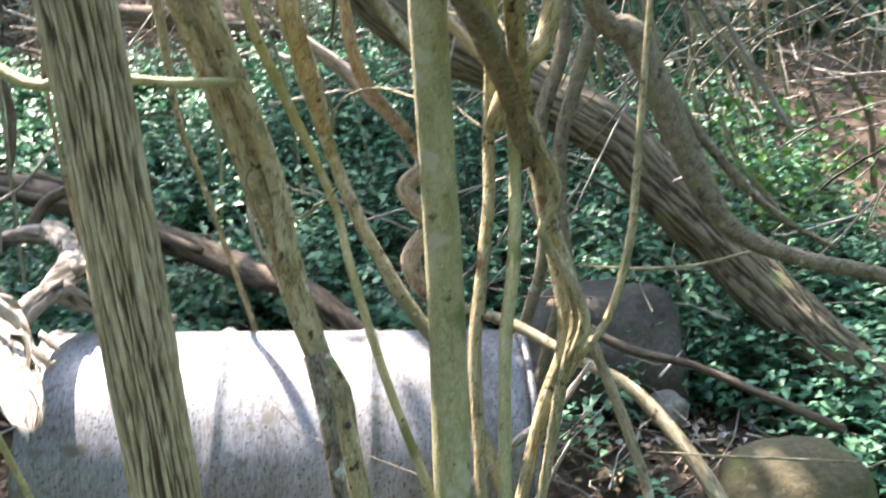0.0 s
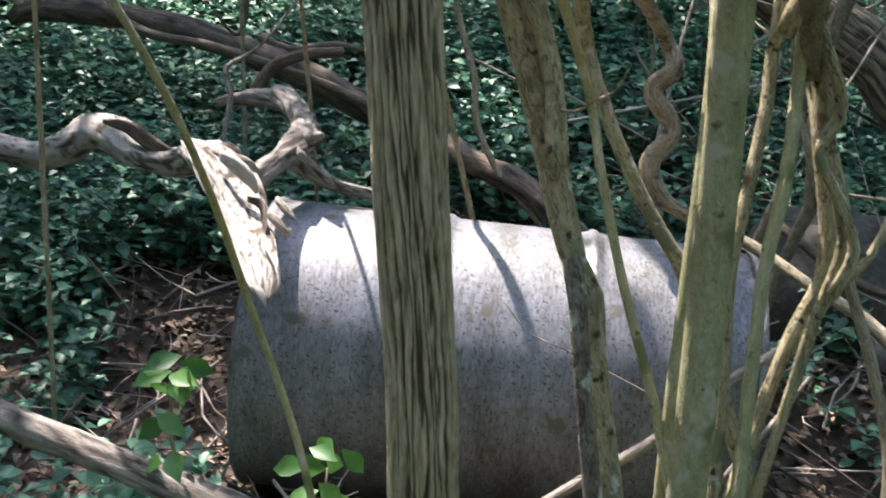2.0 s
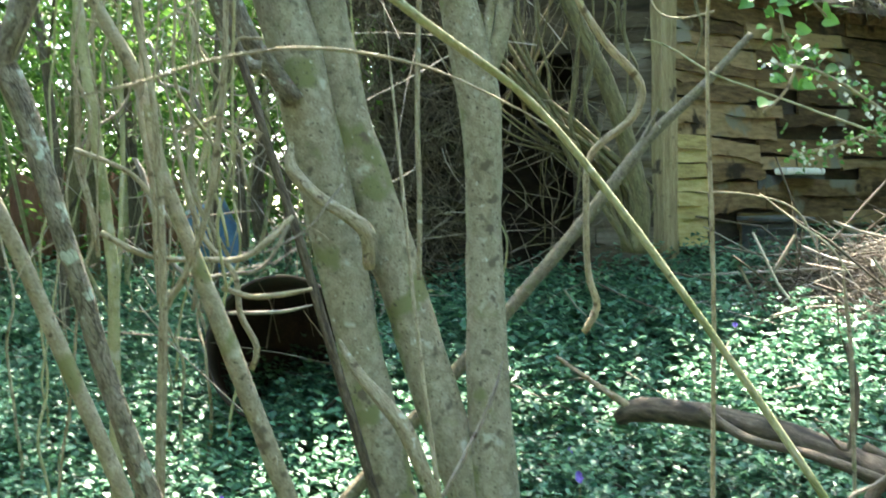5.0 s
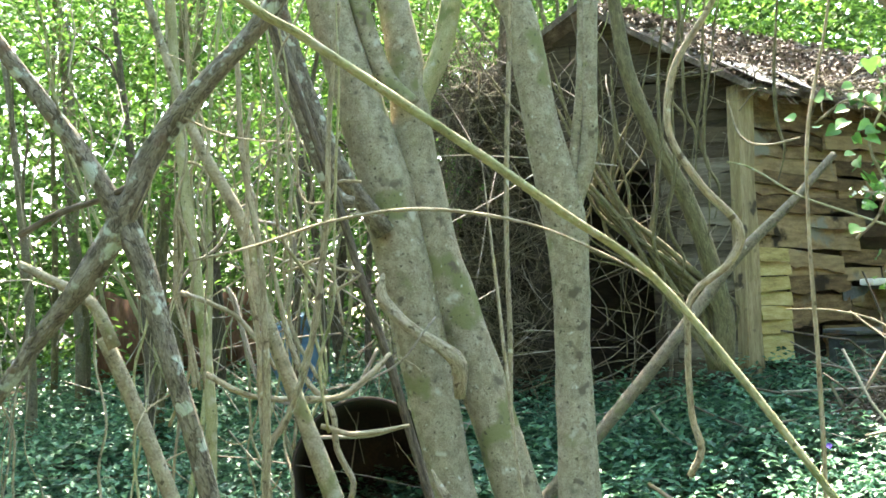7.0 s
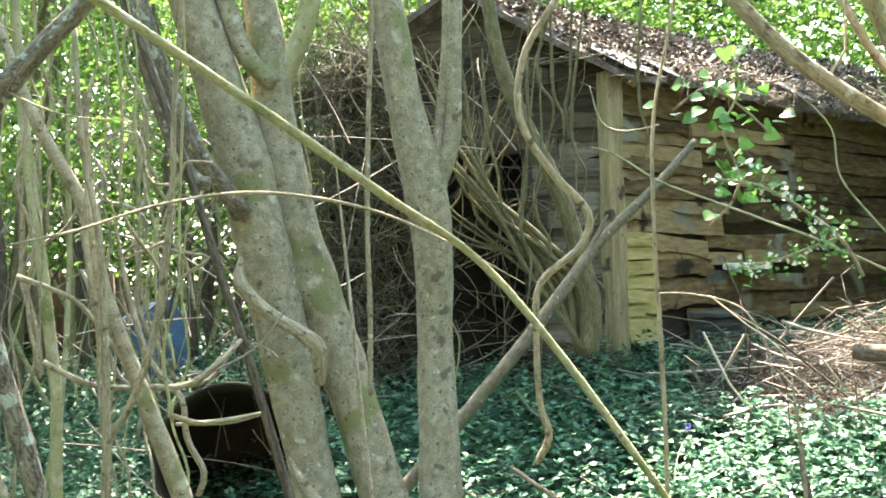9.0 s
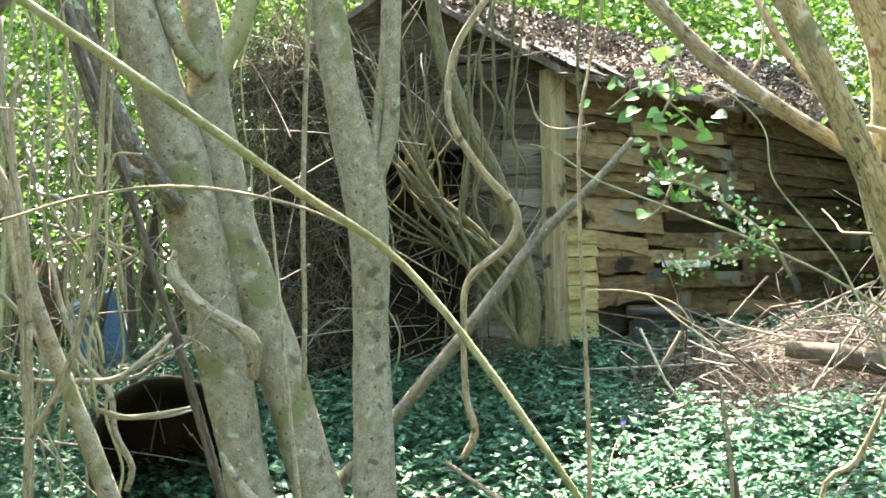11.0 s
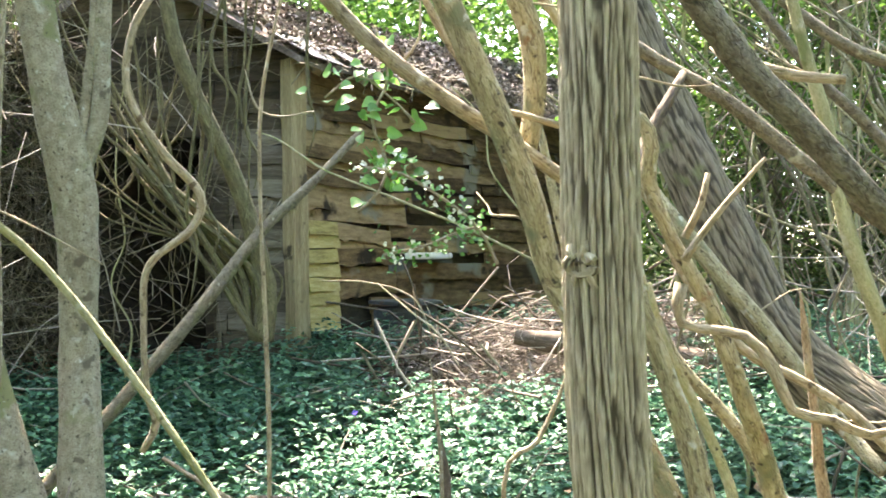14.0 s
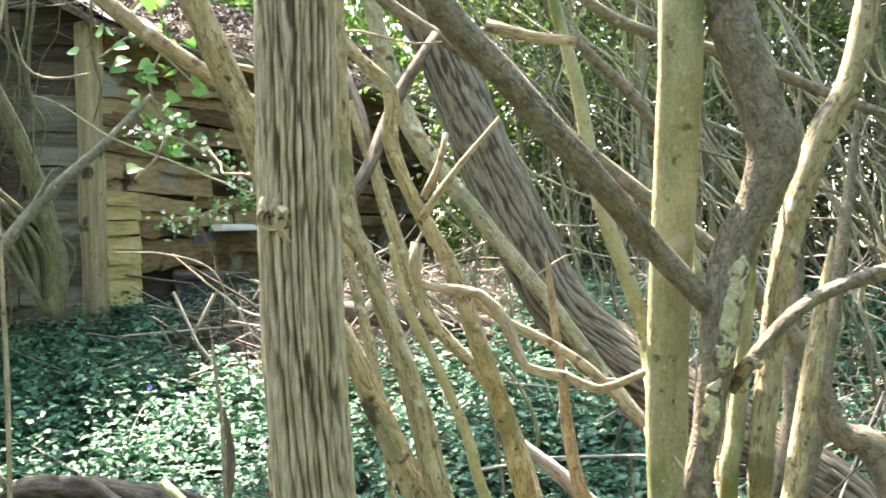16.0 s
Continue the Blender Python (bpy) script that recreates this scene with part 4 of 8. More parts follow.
plant("dark_forked_tree", "dark knotty tree with pale lichen patches and several spotted stems", "tree", [
    ("trunk", [(0.262, 2.23, 1.12, 0.02), (0.235, 2.12, 1.24, 0.021), (0.18, 1.9, 1.37, 0.022), (0.126, 1.722, 1.479, 0.021), (0.139, 1.724, 1.578, 0.021), (0.161, 1.728, 1.708, 0.027), (0.187, 1.733, 1.829, 0.031), (0.226, 1.74, 1.91, 0.032), (0.244, 1.744, 1.974, 0.038), (0.23, 1.741, 2.032, 0.034), (0.197, 1.736, 2.147, 0.033), (0.184, 1.733, 2.23, 0.032), (0.11, 1.716, 2.825, 0.027), (0.035, 1.699, 3.42, 0.01)], BARK_BROWN, dict(sides=28, step=0.02, lump=0.2)),
    ("stem", [(0.171, 1.729, -0.213, 0.015), (0.166, 1.817, 0.052, 0.0135), (0.161, 1.906, 0.318, 0.013), (0.156, 1.997, 0.591, 0.013), (0.151, 2.055, 0.766, 0.0125), (0.167, 2.103, 0.902, 0.0125), (0.187, 2.158, 1.058, 0.012), (0.189, 2.191, 1.155, 0.012), (0.2, 2.2, 1.4, 0.011), (0.23, 2.2, 1.8, 0.008)], BARK_TAN, dict(sides=14, step=0.03, lump=0.14)),
    ("limb", [(0.082, 1.871, -0.238, 0.015), (0.138, 1.958, 0.001, 0.014), (0.194, 2.044, 0.24, 0.013), (0.244, 2.121, 0.453, 0.013), (0.293, 2.184, 0.622, 0.013), (0.338, 2.226, 0.728, 0.014), (0.336, 2.268, 0.853, 0.016), (0.306, 2.316, 1.008, 0.016), (0.284, 2.358, 1.143, 0.016), (0.227, 1.903, 1.438, 0.018), (0.253, 1.907, 1.672, 0.019), (0.275, 1.912, 1.806, 0.02), (0.31, 1.918, 1.931, 0.021), (0.353, 1.926, 2.033, 0.021), (0.385, 1.932, 2.081, 0.02), (0.43, 1.941, 2.25, 0.02), (0.554, 1.966, 2.837, 0.017), (0.678, 1.991, 3.423, 0.006)], BARK_TAN, dict(sides=18, step=0.03, lump=0.14)),
    ("limb", [(0.149, 1.726, 1.757, 0.017), (0.075, 1.713, 1.841, 0.018), (-0.008, 1.647, 1.947, 0.018), (-0.124, 1.596, 2.089, 0.019), (-0.216, 1.559, 2.204, 0.02), (-0.443, 1.468, 2.582, 0.017), (-0.67, 1.376, 2.959, 0.006)], BARK_BROWN, dict(sides=20, step=0.02, lump=0.12)),
    ("limb", [(0.174, 1.751, 1.631, 0.011), (0.244, 1.784, 1.71, 0.011), (0.306, 1.816, 1.757, 0.011), (0.386, 1.851, 1.787, 0.012), (0.468, 1.886, 1.801, 0.013)], BARK_BROWN, dict(sides=16, step=0.03, lump=0.15)),
    ("stem", [(0.19, 1.702, -0.238, 0.016), (0.194, 1.798, 0.046, 0.015), (0.199, 1.894, 0.33, 0.014), (0.203, 1.979, 0.582, 0.013), (0.21, 2.051, 0.793, 0.013), (0.232, 2.105, 0.948, 0.013), (0.237, 2.184, 1.179, 0.013), (0.178, 1.883, 1.442, 0.015), (0.19, 1.886, 1.533, 0.015), (0.201, 1.888, 1.613, 0.013), (0.228, 1.893, 1.861, 0.011), (0.256, 1.898, 2.11, 0.004)], BARK_GREEN, dict(sides=12, step=0.035)),
    ("stem", [(0.072, 1.92, -0.235, 0.017), (0.135, 2.008, 0.001, 0.015), (0.197, 2.096, 0.238, 0.015), (0.231, 2.144, 0.367, 0.014), (0.275, 2.204, 0.529, 0.012), (0.361, 2.263, 0.671, 0.01), (0.444, 2.307, 0.77, 0.01), (0.496, 2.364, 0.922, 0.01), (0.523, 2.429, 1.104, 0.009), (0.613, 2.645, 1.869, 0.007), (0.702, 2.86, 2.634, 0.003)], BARK_TAN, dict(sides=7, step=0.03)),
    ("stub", [(0.214, 1.697, 1.67, 0.006), (0.204, 1.716, 1.676, 0.009), (0.19, 1.733, 1.658, 0.011)], BARK_TAN, dict(sides=10, step=0.01, lump=0.3)),
    ("lichen_patch", [(0.16, 1.691, 1.664, 0.002), (0.161, 1.69, 1.671, 0.009), (0.161, 1.689, 1.678, 0.013), (0.161, 1.689, 1.686, 0.014), (0.164, 1.689, 1.693, 0.015), (0.169, 1.69, 1.7, 0.015), (0.167, 1.69, 1.707, 0.012), (0.174, 1.691, 1.714, 0.013), (0.172, 1.691, 1.721, 0.011), (0.172, 1.691, 1.728, 0.013), (0.175, 1.691, 1.735, 0.014), (0.177, 1.692, 1.742, 0.014), (0.181, 1.692, 1.749, 0.015), (0.179, 1.692, 1.757, 0.014), (0.179, 1.692, 1.764, 0.012), (0.185, 1.693, 1.771, 0.015), (0.186, 1.693, 1.778, 0.015), (0.187, 1.694, 1.785, 0.012), (0.187, 1.694, 1.792, 0.012), (0.19, 1.694, 1.799, 0.013), (0.193, 1.695, 1.806, 0.015), (0.195, 1.695, 1.814, 0.014), (0.196, 1.697, 1.821, 0.006), (0.197, 1.698, 1.828, 0.002)], LICHEN, dict(sides=40, step=0.003, lump=0.75, flat=0.16)),
    ("lichen_patch", [(0.137, 1.687, 1.568, 0.002), (0.135, 1.685, 1.576, 0.005), (0.139, 1.685, 1.583, 0.008), (0.14, 1.685, 1.59, 0.008), (0.143, 1.685, 1.597, 0.008), (0.147, 1.686, 1.604, 0.01), (0.144, 1.685, 1.611, 0.009), (0.148, 1.686, 1.618, 0.009), (0.148, 1.686, 1.626, 0.01), (0.151, 1.687, 1.633, 0.008), (0.151, 1.687, 1.64, 0.01), (0.155, 1.689, 1.647, 0.005), (0.159, 1.691, 1.654, 0.002)], LICHEN, dict(sides=40, step=0.003, lump=0.75, flat=0.16)),
])
single("wavy_vine", "thin wavy yellowish vine hanging to the ground", "vine", [(0.538, 2.087, -0.24, 0.013), (0.535, 2.226, 0.177, 0.012), (0.534, 2.278, 0.333, 0.012), (0.493, 2.325, 0.488, 0.013), (0.421, 2.378, 0.675, 0.012), (0.356, 2.421, 0.828, 0.012), (0.288, 2.472, 1.004, 0.0049)], VINE, sides=8, step=0.03, lump=0.15)
single("long_vine", "long leaning vine running behind the saplings", "vine", [(0.98, 2.073, -0.229, 0.022), (0.874, 2.192, -0.023, 0.02), (0.768, 2.311, 0.182, 0.02), (0.681, 2.409, 0.351, 0.019), (0.543, 2.551, 0.509, 0.016), (0.399, 2.659, 0.569, 0.014), (0.242, 2.767, 0.634, 0.014), (0.075, 2.811, 0.673, 0.0054)], VINE, sides=12, step=0.035)
single("pale_stick", "pale bare stick leaning on the ground", "stick", [(-0.357, 1.851, 0.194, 0.009), (-0.239, 1.981, 0.221, 0.01), (-0.099, 2.121, 0.266, 0.011), (0.066, 2.268, 0.326, 0.012), (0.203, 2.373, 0.426, 0.011), (0.336, 2.466, 0.495, 0.011), (0.435, 2.562, 0.584, 0.0045)], DEADWOOD, sides=9, step=0.03, lump=0.2)
single("pale_stick", "thin pale broken stick", "stick", [(-0.199, 1.997, -0.224, 0.007), (-0.021, 2.094, -0.003, 0.0062), (0.157, 2.191, 0.218, 0.0062), (0.278, 2.257, 0.368, 0.0062), (0.32, 2.281, 0.425, 0.0062), (0.361, 2.308, 0.488, 0.0025)], DEADWOOD, sides=7, step=0.03)
plant("broken_branch", "thick weathered dead branch with splintered bark lying over the tank", "branch", [
    ("branch", [(-2.019, 3.157, 0.609, 0.043), (-1.837, 3.124, 0.599, 0.042), (-1.713, 3.102, 0.646, 0.048), (-1.618, 3.08, 0.7, 0.051), (-1.514, 3.011, 0.709, 0.051), (-1.392, 2.912, 0.683, 0.046), (-1.248, 2.807, 0.694, 0.043), (-1.134, 2.708, 0.735, 0.045), (-1.03, 2.6, 0.754, 0.054)], DRIFTWOOD, dict(sides=36, step=0.02, lump=0.18, furrow=0.003, around=2.0)),
    ("splintered_end", [(-1.14, 2.661, 0.789, 0.024), (-1.039, 2.565, 0.781, 0.061), (-0.959, 2.479, 0.745, 0.073), (-0.887, 2.376, 0.697, 0.061), (-0.82, 2.248, 0.668, 0.052), (-0.765, 2.133, 0.653, 0.042), (-0.74, 2.079, 0.642, 0.031), (-0.723, 2.045, 0.628, 0.009)], DRIFTWOOD, dict(sides=72, step=0.01, lump=0.12, furrow=0.004, around=7.0, flat=-0.4)),
    ("fork", [(-0.955, 2.526, 0.694, 0.027), (-0.935, 2.627, 0.734, 0.036), (-0.921, 2.762, 0.752, 0.04), (-0.91, 2.876, 0.769, 0.043), (-0.955, 3.033, 0.78, 0.036), (-1.037, 3.186, 0.793, 0.033), (-1.106, 3.287, 0.803, 0.035), (-1.137, 3.338, 0.81, 0.026)], DEADWOOD, dict(sides=30, step=0.02, lump=0.3, furrow=0.004, around=2.0)),
    ("arm", [(-1.105, 3.304, 0.79, 0.029), (-1.197, 3.355, 0.787, 0.029), (-1.28, 3.382, 0.774, 0.024), (-1.36, 3.396, 0.75, 0.018)], DEADWOOD, dict(sides=20, step=0.02, lump=0.25, furrow=0.004, around=3.0)),
    ("arm", [(-0.91, 2.763, 0.749, 0.033), (-0.874, 2.816, 0.703, 0.026), (-0.819, 2.852, 0.663, 0.021), (-0.764, 2.874, 0.645, 0.018), (-0.651, 2.912, 0.62, 0.015)], DEADWOOD, dict(sides=20, step=0.02, lump=0.2, furrow=0.003, around=3.0)),
    ("snag", [(-0.904, 2.855, 0.768, 0.022), (-0.869, 2.824, 0.79, 0.017), (-0.832, 2.791, 0.805, 0.007)], DEADWOOD, dict(sides=12, step=0.01, lump=0.3)),
    ("bark_flake", [(-1.027, 2.529, 0.794, 0.012), (-0.972, 2.493, 0.792, 0.017), (-0.922, 2.477, 0.788, 0.014), (-0.892, 2.476, 0.774, 0.004)], DEADWOOD, dict(sides=12, step=0.01, lump=0.5, flat=0.3)),
    ("bark_flake", [(-0.821, 2.337, 0.713, 0.009), (-0.785, 2.297, 0.707, 0.013), (-0.759, 2.275, 0.694, 0.011), (-0.745, 2.271, 0.709, 0.003)], DEADWOOD, dict(sides=12, step=0.01, lump=0.5, flat=0.3)),
    ("bark_flake", [(-0.823, 2.397, 0.735, 0.009), (-0.787, 2.364, 0.718, 0.012), (-0.757, 2.343, 0.706, 0.003)], DEADWOOD, dict(sides=12, step=0.01, lump=0.5, flat=0.3)),
    ("bark_flake", [(-0.882, 2.379, 0.735, 0.006), (-0.845, 2.361, 0.73, 0.011), (-0.819, 2.312, 0.7, 0.01), (-0.809, 2.272, 0.675, 0.004)], BARK_DARK, dict(sides=12, step=0.01, lump=0.5, flat=0.3)),
    ("bark_flake", [(-0.976, 2.455, 0.808, 0.013), (-0.918, 2.408, 0.803, 0.021), (-0.874, 2.376, 0.785, 0.019), (-0.856, 2.367, 0.753, 0.007)], DRIFTWOOD, dict(sides=14, step=0.01, lump=0.6, flat=0.3)),
    ("bark_flake", [(-0.774, 2.185, 0.685, 0.007), (-0.731, 2.122, 0.671, 0.011), (-0.706, 2.075, 0.648, 0.009), (-0.708, 2.06, 0.635, 0.003)], DRIFTWOOD, dict(sides=14, step=0.01, lump=0.6, flat=0.3)),
    ("bark_flake", [(-1.536, 2.98, 0.752, 0.008), (-1.434, 2.91, 0.756, 0.017), (-1.319, 2.832, 0.732, 0.018), (-1.233, 2.778, 0.728, 0.007)], DEADBROWN, dict(sides=14, step=0.01, lump=0.6, flat=0.3)),
    ("bark_flake", [(-0.748, 2.04, 0.656, 0.005), (-0.723, 2.019, 0.648, 0.012), (-0.711, 2.004, 0.629, 0.003)], DRIFTWOOD, dict(sides=14, step=0.006, lump=0.7, flat=0.3)),
])
single("whip_stem", "long thin straight green-brown stem leaning across the clearing", "stem", [(-0.445, 1.678, -0.2, 0.0070), (-0.505, 1.678, 0.371, 0.0070), (-0.62, 1.705, 0.716, 0.0062), (-0.702, 1.453, 1.214, 0.0062), (-1.146, 1.374, 1.87, 0.0062), (-1.275, 1.134, 2.073, 0.0070), (-1.501, 0.851, 2.319, 0.0070), (-1.533, 0.768, 2.363, 0.0070), (-1.833, 0.518, 2.713, 0.0078)], BARK_GREEN, sides=10, step=0.04, lump=0.12)
single("fallen_log", "grey fallen log half sunk in groundcover", "log", [(-1.295, 1.945, 0.362, 0.033), (-1.062, 1.867, 0.355, 0.032), (-0.864, 1.805, 0.348, 0.032), (-0.592, 1.727, 0.328, 0.029), (-0.473, 1.665, 0.32, 0.024)], DEADWOOD, sides=16, step=0.04, lump=0.15, furrow=0.003)
plant("fallen_tree", "fallen brown dead tree trunk with broken tip lying in the groundcover", "log", [
    ("trunk", [(-2.584, 4.276, 0.862, 0.035), (-2.471, 4.274, 0.909, 0.052), (-2.125, 4.299, 0.9, 0.055), (-1.707, 4.236, 0.843, 0.058), (-1.3, 4.108, 0.748, 0.055), (-0.997, 3.994, 0.654, 0.055), (-0.679, 3.885, 0.555, 0.05), (-0.573, 3.748, 0.547, 0.045), (-0.356, 3.552, 0.512, 0.042), (-0.119, 3.374, 0.367, 0.036)], DEADBROWN, dict(sides=18, step=0.04, lump=0.15, furrow=0.004, around=5.0)),
    ("snag", [(-2.507, 4.26, 0.914, 0.021), (-2.696, 4.207, 1.039, 0.012), (-2.835, 4.168, 1.135, 0.01)], VINE_RED, dict(sides=7, step=0.03)),
    ("limb", [(-1.496, 4.19, 0.867, 0.022), (-1.377, 4.189, 0.825, 0.019), (-1.208, 4.222, 0.853, 0.016), (-1.037, 4.25, 0.826, 0.007)], DEADBROWN, dict(sides=12, step=0.035)),
])
single("fallen_log", "brown fallen log behind the drum", "log", [(-2.18, 4.258, 0.943, 0.0180), (-1.952, 4.154, 0.862, 0.0186), (-1.653, 4.077, 0.836, 0.0186), (-1.323, 3.994, 0.776, 0.0192), (-1.087, 3.902, 0.729, 0.0186), (-0.78, 3.802, 0.63, 0.0161)], DEADBROWN, sides=14, step=0.05, lump=0.15)
single("dead_branch", "forked dead branch behind the drum", "branch", [(-1.099, 3.946, 0.865, 0.02), (-1.236, 3.923, 0.85, 0.021), (-1.367, 3.94, 0.791, 0.023), (-1.419, 3.9, 0.693, 0.026)], DEADBROWN, sides=12, step=0.035)
plant("leaning_tree", "large dark leaning tree trunk with furrowed bark", "tree", [
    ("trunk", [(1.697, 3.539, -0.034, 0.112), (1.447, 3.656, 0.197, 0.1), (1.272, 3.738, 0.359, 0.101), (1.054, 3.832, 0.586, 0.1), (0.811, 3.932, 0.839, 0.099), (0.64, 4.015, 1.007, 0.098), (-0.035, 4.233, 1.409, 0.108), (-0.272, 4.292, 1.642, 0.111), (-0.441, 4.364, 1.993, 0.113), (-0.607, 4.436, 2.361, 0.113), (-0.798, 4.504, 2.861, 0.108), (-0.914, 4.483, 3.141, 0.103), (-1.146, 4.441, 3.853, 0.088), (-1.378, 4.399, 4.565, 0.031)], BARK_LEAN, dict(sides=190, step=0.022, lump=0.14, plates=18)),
    ("limb", [(0.059, 3.742, 1.24, 0.021), (-0.048, 3.824, 1.359, 0.025), (-0.283, 3.833, 1.685, 0.028), (-0.471, 3.85, 1.922, 0.031), (-0.747, 3.902, 2.311, 0.036), (-0.91, 3.975, 2.879, 0.029), (-1.02, 4.024, 3.364, 0.025), (-1.131, 4.074, 3.849, 0.009)], BARK_TAN, dict(sides=12, step=0.035)),
])
plant("slanting_shrub", "shrub of slanting and looping tan stems", "shrub", [
    ("stem", [(0.082, 2.1, -0.22, 0.02), (0.086, 2.16, 0.5, 0.019), (0.1, 2.36, 1.15, 0.019), (0.064, 2.727, 1.569, 0.019), (0.03, 2.721, 1.73, 0.02), (-0.041, 2.708, 1.958, 0.019), (-0.084, 2.701, 2.225, 0.017), (-0.13, 2.693, 2.425, 0.014), (-0.202, 2.68, 2.818, 0.012), (-0.274, 2.668, 3.212, 0.004)], BARK_GREEN, dict(sides=12, step=0.035)),
    ("stem", [(-0.496, 2.118, 1.943, 0.012), (-0.476, 2.223, 2.013, 0.013), (-0.438, 2.332, 2.159, 0.014), (-0.399, 2.39, 2.248, 0.012), (-0.371, 2.446, 2.316, 0.008)], BARK_DARK, dict(sides=12, step=0.035)),
    ("stem", [(-0.335, 2.045, 1.903, 0.009), (-0.309, 2.05, 1.943, 0.007), (-0.257, 2.06, 2.008, 0.006), (-0.189, 2.072, 2.084, 0.004)], VINE, dict(sides=7, step=0.03)),
    ("stem", [(-0.339, 2.096, 1.946, 0.008), (-0.308, 2.101, 2.008, 0.007), (-0.294, 2.104, 2.065, 0.005)], VINE, dict(sides=7, step=0.03)),
    ("stem", [(0.062, 2.117, 1.619, 0.007), (-0.029, 2.1, 1.587, 0.008), (-0.089, 2.09, 1.614, 0.009), (-0.158, 2.077, 1.632, 0.009), (-0.186, 2.072, 1.704, 0.012), (-0.234, 2.063, 1.767, 0.01), (-0.344, 2.044, 1.791, 0.009), (-0.342, 2.044, 1.863, 0.013)], VINE, dict(sides=10, step=0.03, lump=0.2)),
    ("stem", [(-0.165, 2.56, 1.1, 0.012), (-0.2, 2.62, 1.27, 0.014), (-0.254, 2.669, 1.421, 0.014), (-0.291, 2.663, 1.502, 0.017), (-0.353, 2.651, 1.583, 0.015), (-0.441, 2.636, 1.692, 0.017), (-0.513, 2.623, 1.881, 0.017), (-0.56, 2.615, 2.055, 0.016), (-0.608, 2.606, 2.202, 0.016)], BARK_TAN, dict(sides=12, step=0.035)),
    ("stem", [(-0.517, 2.419, 2.076, 0.008), (-0.533, 2.416, 2.15, 0.01), (-0.566, 2.411, 2.249, 0.008)], DEADWOOD, dict(sides=7, step=0.03)),
    ("stem", [(0.205, 2.29, 1.3, 0.011), (0.13, 2.31, 1.38, 0.012), (0.069, 2.321, 1.455, 0.012), (0.027, 2.314, 1.513, 0.012), (-0.059, 2.298, 1.606, 0.01), (-0.145, 2.283, 1.665, 0.01), (-0.253, 2.263, 1.73, 0.01), (-0.349, 2.246, 1.863, 0.012), (-0.39, 2.239, 1.943, 0.012)], VINE, dict(sides=10, step=0.03, lump=0.2)),
])
plant("bowed_tree", "slender grey tree bowed low over the ground with crossing limbs", "tree", [
    ("trunk", [(2.155, 2.456, -0.211, 0.023), (1.85, 2.522, 0.127, 0.021), (1.545, 2.589, 0.465, 0.02), (1.371, 2.627, 0.658, 0.018), (1.183, 2.693, 0.747, 0.019), (0.977, 2.699, 0.794, 0.021), (0.81, 2.712, 0.87, 0.025), (0.729, 2.737, 0.993, 0.036), (0.636, 2.778, 1.201, 0.038), (0.57, 2.809, 1.354, 0.04), (0.489, 2.804, 1.396, 0.03), (0.417, 2.791, 1.584, 0.025), (0.229, 2.757, 1.816, 0.02), (0.051, 2.725, 1.968, 0.019), (-0.14, 2.691, 2.133, 0.018), (-0.305, 2.661, 2.285, 0.017), (-0.471, 2.631, 2.397, 0.016), (-0.572, 2.613, 2.493, 0.015), (-0.815, 2.57, 2.808, 0.013), (-1.057, 2.527, 3.123, 0.004)], BARK_BROWN, dict(sides=16, step=0.03, lump=0.12)),
    ("limb", [(-0.209, 2.069, 2.251, 0.012), (-0.129, 2.083, 2.228, 0.01), (-0.049, 2.098, 2.218, 0.009)], VINE, dict(sides=12, step=0.035)),
    ("limb", [(0.912, 3.287, 2.079, 0.014), (0.716, 3.252, 2.17, 0.014), (0.54, 3.221, 2.245, 0.015), (0.318, 3.18, 2.344, 0.017), (0.02, 3.127, 2.446, 0.017), (-0.186, 3.09, 2.606, 0.013)], BARK_BROWN, dict(sides=12, step=0.035)),
    ("limb", [(0.21, 3.364, 2.005, 0.018), (0.088, 3.342, 2.205, 0.017), (0.011, 3.328, 2.306, 0.017), (-0.113, 3.306, 2.441, 0.015), (-0.31, 3.271, 2.728, 0.013), (-0.506, 3.236, 3.016, 0.005)], BARK_BROWN, dict(sides=7, step=0.03)),
    ("limb", [(0.6, 2.905, 1.324, 0.015), (0.712, 2.871, 1.15, 0.016), (0.838, 2.84, 0.99, 0.013), (0.966, 2.818, 0.872, 0.01), (1.095, 2.804, 0.798, 0.006)], BARK_BROWN, dict(sides=7, step=0.03)),
    ("limb", [(0.88, 3.4, 1.471, 0.007), (0.977, 3.367, 1.303, 0.009), (1.122, 3.317, 1.052, 0.009)], DEADWOOD, dict(sides=7, step=0.03)),
])
single("old_vine", "old brown twisted vine hanging in a bundle", "vine", [(0.144, 2.836, -0.211, 0.019), (0.256, 2.919, 0.185, 0.017), (0.369, 3.003, 0.581, 0.017), (0.404, 3.029, 0.704, 0.019), (0.393, 3.068, 0.89, 0.019), (0.414, 3.113, 1.106, 0.02), (0.491, 3.158, 1.321, 0.02), (0.536, 3.204, 1.537, 0.019), (0.6, 3.27, 1.926, 0.016), (0.665, 3.336, 2.316, 0.0027)], BARK_BROWN, group="bundle of old vines", sides=10, step=0.03, lump=0.25, wander=0.02)
